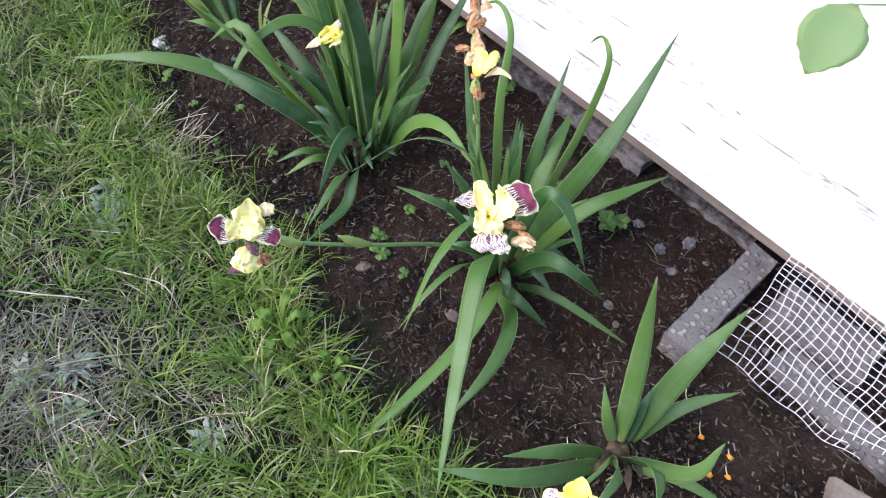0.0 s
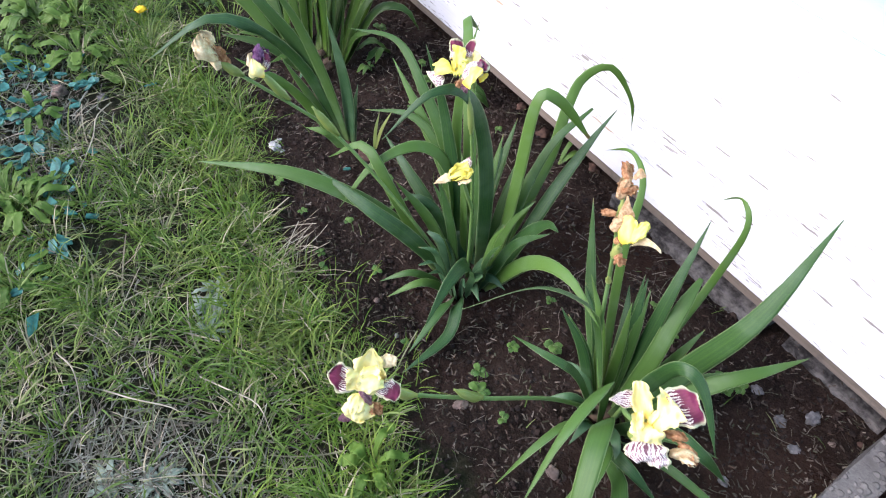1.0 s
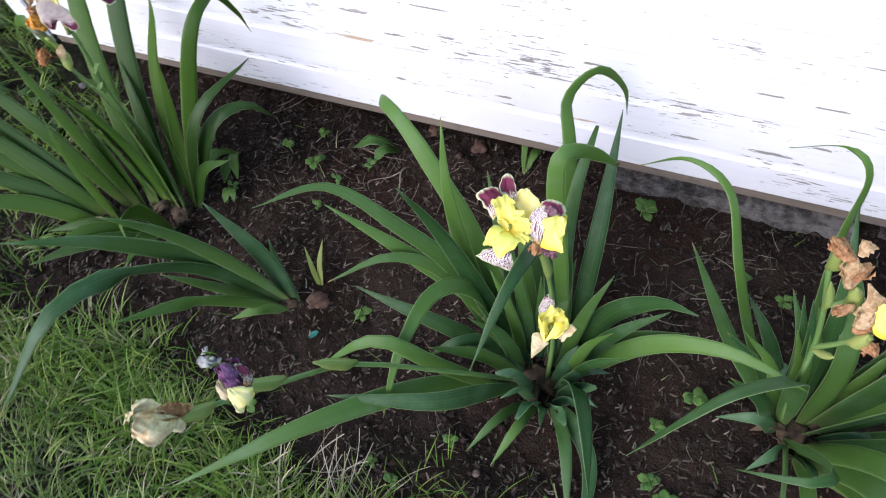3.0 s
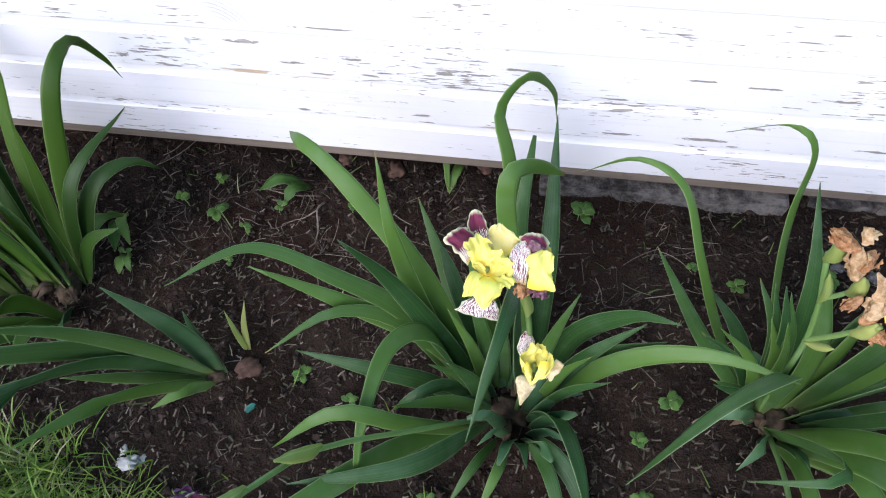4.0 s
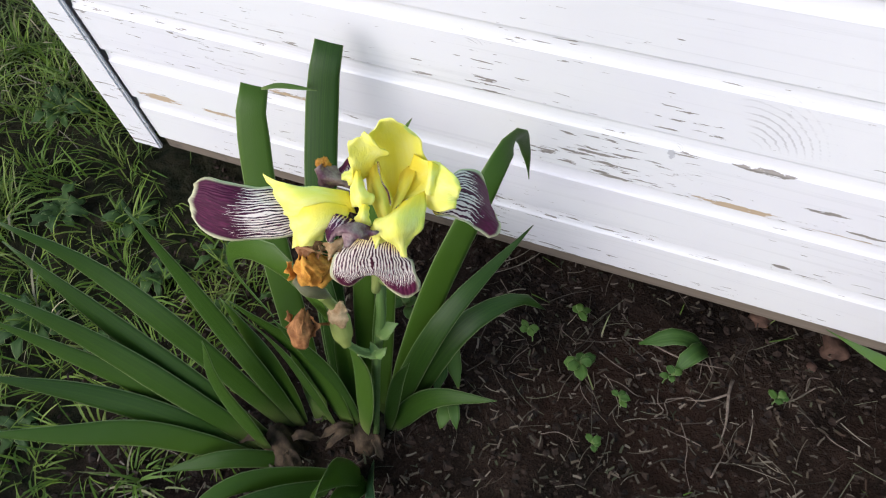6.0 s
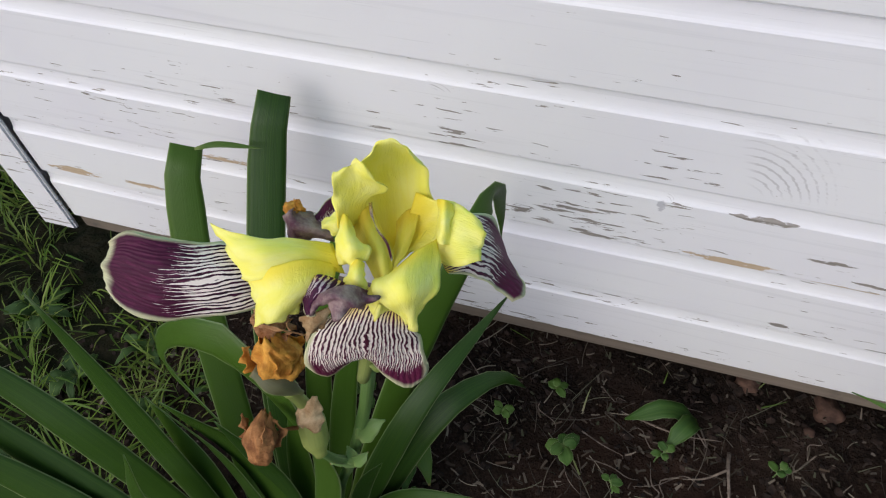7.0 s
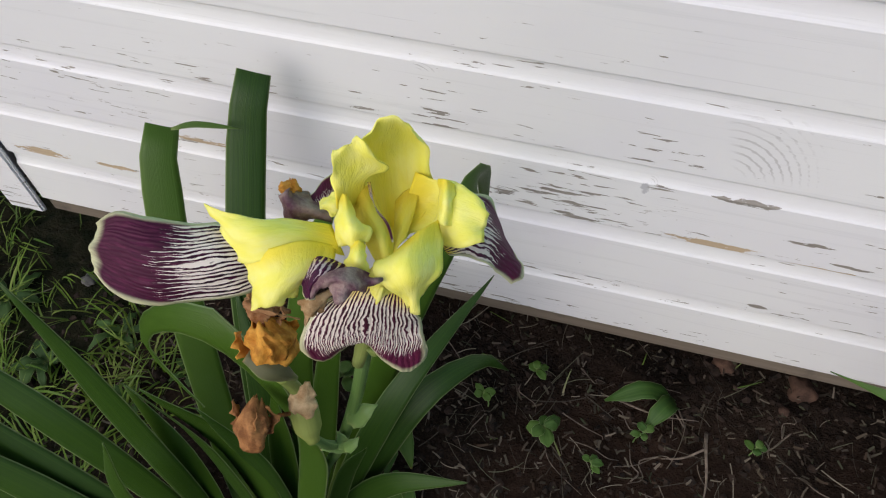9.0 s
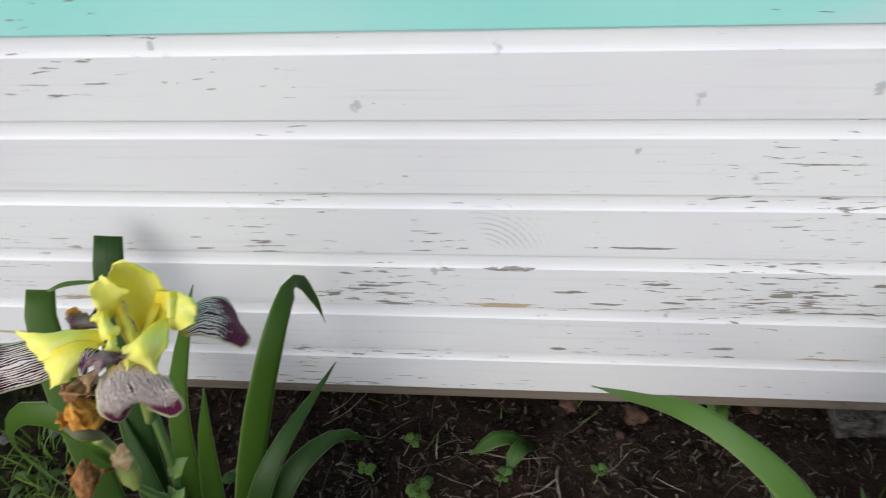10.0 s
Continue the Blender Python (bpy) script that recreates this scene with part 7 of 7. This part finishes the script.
# ---- weeds ----
def round_leaf(name, at, heading, length, width, rise, material, owner, seed, jag=0.0):
    d = Vector((math.cos(heading), math.sin(heading), 0))
    a = Vector(at)
    pts = [a, a + d * length * 0.5 + Vector((0, 0, rise)), a + d * length + Vector((0, 0, rise * 0.5))]
    mesh = sheet(name, pts, [width * w for w in (0.10, 0.42, 0.52, 0.46, 0.05)], (0, -0.2, 1), 8, 4, 0.0006, 0.15, 0.12 + jag, 2.0 + 3 * (jag > 0), 0, seed)
    return part(name, mesh, material, owner)


def seedling(x, y, height, leaves, size, seed, label, spread=0.5):
    """A small weed: a thin stalk with a few rounded leaves."""
    rng = random.Random(seed)
    z = relief(x, y)
    plant = base_empty("weed", (x, y, z), label, "weed", "small weeds in the bed")
    top = Vector((x + rng.uniform(-0.01, 0.01), y + rng.uniform(-0.01, 0.01), z + height))
    part("stem", tube("stem", [(x, y, z - 0.005), (x, y, z + height * 0.5), top], [0.0012, 0.001, 0.0008], 5, 4), STALK, plant)
    for k in range(leaves):
        g = k * 2.4 + rng.random()
        h = height * (1 - spread * rng.random())
        p = Vector((x, y, z)).lerp(top, h / height)
        round_leaf("leaf", p, g, size * rng.uniform(0.75, 1.2), size * rng.uniform(0.6, 0.8), size * 0.2, WEED, plant, seed * 11 + k)
    return plant


def rosette(x, y, leaves, length, width, seed, label, heading=0.0, fanout=6.283, jag=0.5, rise=0.5, material=None):
    """A weed whose jagged leaves all spring from the ground."""
    rng = random.Random(seed)
    z = relief(x, y)
    plant = base_empty("weed", (x, y, z), label, "weed", "broad weeds in the lawn")
    for k in range(leaves):
        g = heading + fanout * (k + 0.5 * rng.random()) / leaves
        l = length * rng.uniform(0.7, 1.15)
        round_leaf("leaf", (x, y, z), g, l, width * rng.uniform(0.8, 1.2), l * rise * rng.uniform(0.5, 1.0), material or WEED, plant, seed * 17 + k, jag)
    return plant


SEEDLINGS = ((-0.098, -0.119, 0.035, 6, 0.024), (0.147, -0.429, 0.015, 5, 0.018), (0.24, -0.466, 0.015, 4, 0.016), (0.794, -0.599, 0.02, 6, 0.022),
             (1.08, -0.163, 0.03, 8, 0.026), (0.763, -0.582, 0.02, 5, 0.02), (0.009, -0.676, 0.03, 4, 0.026), 
             (-0.38, -0.121, 0.05, 5, 0.024), (0.628, -0.05, 0.04, 6, 0.026), (0.796, -0.406, 0.025, 6, 0.024), (-0.03, -0.16, 0.02, 4, 0.014),
             (-0.257, -0.233, 0.02, 3, 0.014), (0.87, -0.60, 0.015, 4, 0.016), (0.40, -0.62, 0.015, 5, 0.015), (0.33, -0.72, 0.02, 4, 0.018),
             (0.60, -0.66, 0.01, 5, 0.013), (-0.12, -0.03, 0.03, 4, 0.016), (0.02, -0.10, 0.03, 5, 0.015), (-0.05, -0.22, 0.02, 4, 0.013), (0.17, -0.08, 0.02, 4, 0.014),
             (-0.18, -0.10, 0.03, 5, 0.016), (0.70, -0.33, 0.02, 5, 0.014), (0.75, -0.47, 0.02, 6, 0.016), (0.28, -0.70, 0.012, 5, 0.012), (0.14, -0.68, 0.012, 5, 0.012), (0.85, -0.13, 0.02, 5, 0.014), (0.93, -0.17, 0.03, 6, 0.016), (1.10, -0.14, 0.025, 7, 0.022))
for i, row in enumerate(SEEDLINGS):
    seedling(*row, 400 + i, "small green weed seedling with rounded leaves in the soil")
seedling(0.258, -0.597, 0.05, 4, 0.016, 440, "thin pale weed sprout with a yellowish head")
for i, (x, y, n, l, w, head, span) in enumerate(((0.07, -0.03, 2, 0.10, 0.022, 3.4, 1.0), (-0.30, -0.14, 3, 0.10, 0.026, 4.2, 1.4), (-0.26, -0.23, 2, 0.07, 0.02, 4.6, 0.8),
                                            (0.36, -0.01, 2, 0.09, 0.016, 1.2, 0.8))):
    rosette(x, y, n, l, w, 460 + i, "broad leaved weed growing at the foot of the wall", head, span, 0.1, 0.7)
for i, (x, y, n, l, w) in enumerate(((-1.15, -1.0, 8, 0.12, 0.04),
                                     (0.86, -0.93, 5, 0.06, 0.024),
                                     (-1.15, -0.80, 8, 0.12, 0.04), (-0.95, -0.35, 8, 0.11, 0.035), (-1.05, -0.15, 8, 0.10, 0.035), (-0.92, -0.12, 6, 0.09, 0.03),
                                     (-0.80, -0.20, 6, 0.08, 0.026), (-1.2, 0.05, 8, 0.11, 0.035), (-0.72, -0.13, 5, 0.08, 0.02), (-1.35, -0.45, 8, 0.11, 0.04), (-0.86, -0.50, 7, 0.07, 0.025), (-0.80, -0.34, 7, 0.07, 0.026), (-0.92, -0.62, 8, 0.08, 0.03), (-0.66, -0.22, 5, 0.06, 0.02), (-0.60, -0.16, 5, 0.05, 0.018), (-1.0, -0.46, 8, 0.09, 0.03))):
    # rosettes near the shed are smaller and take the leaf colour with painted shade
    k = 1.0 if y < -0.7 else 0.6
    rosette(x, y, n, l * k, w * k, 500 + i, "broad green weed rosette among the grass", material=LAWN_WEED if y < -0.7 else SHADED_WEED, rise=0.3 if y < -0.7 else 0.5)

def toothed_leaf(owner, at, heading, length, width, rise, seed, material):
    """A dandelion-like leaf: narrow stalk, deep back-swept teeth, broad tip, a sunk midrib."""
    rng = random.Random(seed)
    bm = bmesh.new()
    n = 17
    c, d = math.cos(heading), math.sin(heading)
    bow = rng.uniform(-0.5, 0.5)
    px, py = at[0], at[1]
    rows = []
    for i in range(n):
        s = i / (n - 1)
        h = heading + bow * s
        px += math.cos(h) * length / (n - 1)
        py += math.sin(h) * length / (n - 1)
        pz = at[2] + rise * math.sin(min(1.0, s * 1.25) * 2.3) + 0.004
        body = width * (0.10 + 0.9 * math.sin(min(1.0, s ** 1.25) * 2.75) ** 0.9)
        if i == n - 1:
            body = width * 0.04
        notch = 1.0 - (0.45 * (1 - 0.6 * s)) * (i % 3) / 2
        row = []
        for side_k in (-1, -0.5, 0, 0.5, 1):
            w = 0.5 * body * side_k * (notch * rng.uniform(0.88, 1.1) if abs(side_k) == 1 else 1.0 if side_k == 0 else notch ** 0.5)
            lift = 0.16 * abs(w) + 0.0012 * math.sin(i * 1.7 + side_k * 3 + seed)
            back = 0.12 * abs(w) * (i % 3)
            row.append(bm.verts.new((px - math.sin(h) * w - c * back, py + math.cos(h) * w - d * back, pz + lift)))
        rows.append(row)
    uv = bm.loops.layers.uv.new("UVMap")
    for i, (a, b) in enumerate(zip(rows, rows[1:])):
        for k in range(4):
            face = bm.faces.new((a[k], a[k + 1], b[k + 1], b[k]))
            face.smooth = True
            for loop, u, v in zip(face.loops, (k, k + 1, k + 1, k), (i, i, i + 1, i + 1)):
                loop[uv].uv = (0.06 + 0.22 * u, v / (n - 1))
    mesh = bpy.data.meshes.new("leaf")
    bm.to_mesh(mesh)
    bm.free()
    ob = part("leaf", mesh, material, owner)
    solid = ob.modifiers.new("thickness", "SOLIDIFY")
    solid.thickness = 0.0005
    return ob


for i, (x, y, n, l, w, rise) in enumerate(((-0.808, -0.943, 11, 0.12, 0.040, 0.030), (-0.575, -1.126, 9, 0.09, 0.022, 0.045), (-0.244, -1.244, 15, 0.11, 0.026, 0.045), (-0.30, -1.27, 11, 0.10, 0.024, 0.04),
                                        (-1.062, -1.004, 10, 0.13, 0.040, 0.05), (-0.911, -1.137, 8, 0.11, 0.034, 0.04), (-0.70, -0.915, 5, 0.10, 0.040, 0.02), (-1.0, -0.90, 9, 0.11, 0.035, 0.04), (-0.03, -1.33, 9, 0.09, 0.026, 0.035), (0.81, -0.875, 6, 0.07, 0.028, 0.06), (0.95, -0.85, 4, 0.045, 0.022, 0.04))):
    rng = random.Random(700 + i)
    z = relief(x, y)
    plant = base_empty("weed", (x, y, z), "dandelion rosette of toothed light green leaves", "weed", "broad weeds in the lawn")
    for k in range(n):
        toothed_leaf(plant, (x, y, z), 6.283 * k / n + rng.uniform(-0.3, 0.3), l * rng.uniform(0.7, 1.1), w * rng.uniform(0.8, 1.2), rise * rng.uniform(0.6, 1.3), 7000 + 40 * i + k, DANDELION_LEAF)

sprout = base_empty("iris_sprout", (0.03, -0.40, 0.0), "two bladed young sprout in bare soil", "sprout")
blade(sprout, .014, (0.03, -0.40, 0.0), (0.022, -0.385, 0.05), (0.005, -0.36, 0.09), material=SPATHE)
blade(sprout, .014, (0.03, -0.40, 0.0), (0.037, -0.375, 0.06), (0.046, -0.345, 0.115), material=SPATHE)

SILVER_WEED = leaf_material("silvery_weed_leaf", (0.15, 0.20, 0.15), (0.24, 0.29, 0.23), 9, 0.15, 0.8, bloom=0.3)
for i, (x, y, n, l, w) in enumerate(((0.29, -0.985, 11, 0.055, 0.014), (0.25, -0.955, 9, 0.05, 0.012), (0.34, -1.01, 9, 0.05, 0.012), (0.90, -1.10, 9, 0.05, 0.012), (0.60, -1.22, 10, 0.05, 0.014), (0.55, -1.30, 10, 0.05, 0.014), (0.68, -1.27, 9, 0.05, 0.013))):
    rosette(x, y, n, l, w, 640 + i, "silvery grey green weed lying in the lawn", material=SILVER_WEED, jag=0.3, rise=0.35)

# dandelion in the lawn
dandelion = base_empty("dandelion", (-0.87, -0.717, 0.0), "bright yellow dandelion head in the lawn", "dandelion")
part("stem", tube("stem", [(-0.87, -0.717, 0.0), (-0.872, -0.716, 0.03), (-0.87, -0.717, 0.05)], [0.0015, 0.0014, 0.0014], 6, 4), STALK, dandelion)
part("flower", lump("flower", (-0.87, -0.717, 0.053), (0.017, 0.017, 0.007), 3, 0.5, 3, 4.0), DANDELION, dandelion)
for k in range(5):
    round_leaf("leaf", (-0.87, -0.717, 0.005), k * 1.3, 0.07, 0.02, 0.02, WEED, dandelion, 600 + k, 0.5)

# paint chips and scraps
rng = random.Random(31)


def chip(x, y, size, material, label, category, group):
    n = rng.randint(4, 6)
    ring = [(math.cos(6.283 * k / n + rng.uniform(-0.4, 0.4)) * size * rng.uniform(0.7, 1.3), math.sin(6.283 * k / n) * size * rng.uniform(0.4, 0.85)) for k in range(n)]
    bm = bmesh.new()
    low_ring = [bm.verts.new((a, b, -0.0009)) for a, b in ring]
    high_ring = [bm.verts.new((a, b, 0.0009 + 0.002 * rng.random())) for a, b in ring]
    bm.faces.new(low_ring[::-1])
    bm.faces.new(high_ring)
    for k in range(n):
        bm.faces.new((low_ring[k], low_ring[(k + 1) % n], high_ring[(k + 1) % n], high_ring[k]))
    mesh = bpy.data.meshes.new("paint_chip")
    bm.to_mesh(mesh)
    bm.free()
    ob = part("paint_chip", mesh, material)
    ob.matrix_world = pose(x, y, relief(x, y) + (rng.uniform(0.012, 0.034) if y < -0.8 else 0.008), rng.uniform(-25, 25), rng.uniform(-25, 25), rng.uniform(0, 360))
    tagged(ob, label, category, group)


for cx, cy, spread, n in ((-0.785, -1.145, 0.055, 44), (-0.91, -1.16, 0.07, 20), (-0.622, -0.975, 0.03, 16), (-0.616, -1.218, 0.05, 24), (-0.461, -1.191, 0.045, 24),
                          (-0.326, -1.155, 0.04, 18), (-0.181, -1.149, 0.04, 8), (-0.075, -1.251, 0.05, 9), (0.0, -1.33, 0.05, 4), (-0.60, -1.10, 0.10, 12)):
    for _ in range(n):
        chip(rng.gauss(cx, spread), rng.gauss(cy, spread), rng.uniform(0.008, 0.024), SHARD, "flat turquoise paint chip in the grass", "paint chip", "turquoise paint chips")
chip(0.07, -0.506, 0.012, SHARD, "flat turquoise paint chip on the soil", "paint chip", "turquoise paint chips")
for k, (dx, dy, r) in enumerate(((0.0, 0.0, 0.013), (0.018, 0.012, 0.008), (-0.012, 0.02, 0.007))):
    x, y = -0.122 + dx, -0.627 + dy
    ob = part("paint_scrap", lump("paint_scrap", (0, 0, 0), (r * 1.3, r * 0.8, r * 0.5), 950 + k, 1.1, 3, 2.4), PALE_LITTER)
    ob.matrix_world = pose(x, y, relief(x, y) + r * 0.4, 10, 5, 50 * k)
    tagged(ob, "crumpled white paint scrap on the soil", "paint scrap", "white scraps in the bed")


# twigs
def twig(points, r, label="thin grey dry twig lying on the soil", material=None):
    ob = part("twig", tube("twig", points, [r, r * 0.8, r * 0.4], 6, 12), material or TWIG)
    tagged(ob, label, "twig", "twigs in the bed")


twig([(0.11, -0.07, 0.012), (0.105, -0.10, 0.03), (0.112, -0.135, 0.014), (0.11, -0.165, 0.008)], 0.0026)
twig([(0.105, -0.10, 0.03), (0.08, -0.115, 0.02), (0.055, -0.12, 0.012)], 0.0018)
twig([(-0.02, -0.05, 0.01), (0.04, -0.065, 0.02), (0.10, -0.055, 0.01)], 0.0016)
for points in (((-0.51, -0.941, 0.03), (-0.44, -0.995, 0.055), (-0.365, -1.031, 0.05), (-0.255, -1.121, 0.03)), ((0.45, -1.07, 0.04), (0.52, -1.035, 0.06), (0.583, -0.999, 0.055), (0.656, -1.006, 0.03)),
               ((0.368, -1.244, 0.04), (0.431, -1.199, 0.055), (0.489, -1.143, 0.05), (0.53, -1.12, 0.03)), ((0.22, -1.30, 0.03), (0.30, -1.28, 0.05), (0.40, -1.30, 0.03))):
    twig(points, 0.0019, "long bleached dry stalk lying over the lawn", PALE_STRAW)
rng = random.Random(90)
for _ in range(46):
    x, y = rng.uniform(-0.65, 1.3), rng.uniform(-0.66, 0.0)
    if rng.random() < 0.5:
        x, y = rng.gauss(0.0, 0.16), rng.uniform(-0.20, -0.01)
    g, l = rng.uniform(0, 6.28), rng.uniform(0.03, 0.09)
    pts = []
    for k in range(4):
        s = k / 3 - 0.5
        px, py = x + math.cos(g) * l * s + rng.gauss(0, 0.006), y + math.sin(g) * l * s + rng.gauss(0, 0.006)
        pts.append((px, min(py, 0.0), relief(px, py) + rng.uniform(0.002, 0.012)))
    twig(pts, rng.uniform(0.0006, 0.0013), "thin dry root lying on the soil", TWIG)

# fallen orange blossoms by the young fan
for i in range(9):
    x, y = (1.40, 1.46, 1.52, 1.575, 1.60, 1.55, 1.62, 1.36, 1.58)[i], (-0.62, -0.36, -0.40, -0.44, -0.42, -0.47, -0.50, -0.60, -0.39)[i]
    z = relief(x, y)
    blossom = base_empty("fallen_blossom", (x, y, z), "fallen withered orange blossom on the soil", "blossom", "fallen blossoms")
    part("head", lump("head", (x, y, z + 0.005), (0.006, 0.005, 0.004), 700 + i, 0.6, 2, 2.0), ORANGE, blossom)
    part("stem", tube("stem", [(x, y, z + 0.005), (x - 0.012, y + 0.010, z + 0.006), (x - 0.02, y + 0.024, z + 0.004)], [0.001, 0.0009, 0.0008], 5, 5), CREAM, blossom)


# ---- white garden net, scraps beside the concrete block ----
def net_point(u, v):
    """The net hangs from the sill and bulges out onto the soil."""
    x = 1.405 + 0.62 * u + 0.03 * v
    y = -0.012 - 0.035 * v - (0.19 - 0.06 * u) * v ** 1.5 + 0.008 * math.sin(7 * u + 2 * v)
    z = 0.150 - 0.05 * v - 0.092 * v ** 2.2 + 0.012 * math.sin(3.3 * u * 3 + 1) * v * (1 - v) * 4
    p = Vector((x, y, max(z, 0.012)))
    loose = 0.004 + 0.010 * v
    return p + Vector([noise.noise(p * 14 + Vector((9.0 * k, 3.0, 1.0))) for k in range(3)]) * loose


def strand(bm, pts, r):
    prev = None
    for i, p in enumerate(pts):
        t = (pts[min(i + 1, len(pts) - 1)] - pts[max(i - 1, 0)]).normalized()
        a = t.cross(Vector((0.1, -0.6, 0.8))).normalized()
        b = t.cross(a)
        ring = [bm.verts.new(p + (a * math.cos(g) + b * math.sin(g)) * r) for g in (0.785, 2.356, 3.927, 5.498)]
        if prev:
            for k in range(4):
                bm.faces.new((prev[k], prev[(k + 1) % 4], ring[(k + 1) % 4], ring[k]))
        prev = ring


net = base_empty("garden_net", (1.7, -0.1, 0.02), "white square mesh plastic garden net sagging from the sill", "net")
for count, line in ((36, lambda i: [net_point(i / 35, j / 18) for j in range(19)]), (18, lambda i: [net_point(k / 40, i / 17) for k in range(41)])):
    for i in range(count):
        bm = bmesh.new()
        strand(bm, line(i), 0.00075)
        mesh = bpy.data.meshes.new("strand")
        bm.to_mesh(mesh)
        bm.free()
        part("strand", mesh, NET, net)
ob = block("concrete_block", (1.45, -0.10, -0.03), (1.66, 0.0, 0.055), CONCRETE, "grey concrete block under the garden net", 6, 4.0)
ob = block("board_piece", (1.52, -0.20, -0.01), (1.85, -0.13, 0.03), CONCRETE, "flat grey plank piece under the garden net", 8, -6.0)
ob = part("wood_offcut", box_mesh("wood_offcut", (-0.15, -0.045, -0.02), (0.15, 0.045, 0.02), 0, 8, 0.009, 9), SILL)
ob.matrix_world = pose(1.885, -0.29, 0.022, 0, 3, 18)
tagged(ob, "weathered brown wood offcut on the soil", "wood")

# ---- a shrub twig that reaches in beside the path ----
shrub = base_empty("shrub", (1.95, -0.55, 0.0), "shrub twig with smooth oval light green leaves", "shrub")
part("stem", tube("stem", [(1.95, -0.55, 0.0), (1.88, -0.45, 0.5), (1.66, -0.34, 0.84), (1.46, -0.306, 0.868), (1.376, -0.308, 0.869)], [0.008, 0.005, 0.0015], 8, 16), TWIG, shrub)
SHRUB_LEAF = leaf_material("shrub_leaf", (0.15, 0.26, 0.09), (0.20, 0.32, 0.12), 5, 0.4, 0.45)
for k, (a, b, foot) in enumerate((((1.315, -0.344, 0.865), (1.319, -0.389, 0.801), (1.376, -0.308, 0.869)), ((1.62, -0.34, 0.88), (1.68, -0.30, 0.93), (1.60, -0.33, 0.855)), ((1.66, -0.38, 0.83), (1.70, -0.44, 0.80), (1.66, -0.34, 0.84)))):
    a, b, foot = Vector(a), Vector(b), Vector(foot)
    mesh = sheet("leaf", [a, a.lerp(b, 0.5) + Vector((0, -0.004, 0.004)), b], [w * 0.034 for w in (0.10, 0.7, 0.98, 1.0, 0.82, 0.45, 0.05)], (0.1, -0.65, 0.75), 14, 8, 0.0006, 0.08, 0.03, 1.0, 0, 800 + k)
    part("leaf", mesh, SHRUB_LEAF, shrub)
    part("leaf_stalk", tube("leaf_stalk", [a, a.lerp(foot, 0.5) + Vector((0, 0.003, 0.004)), foot], [0.0012, 0.0012, 0.0012], 5, 6), SHRUB_LEAF, shrub)
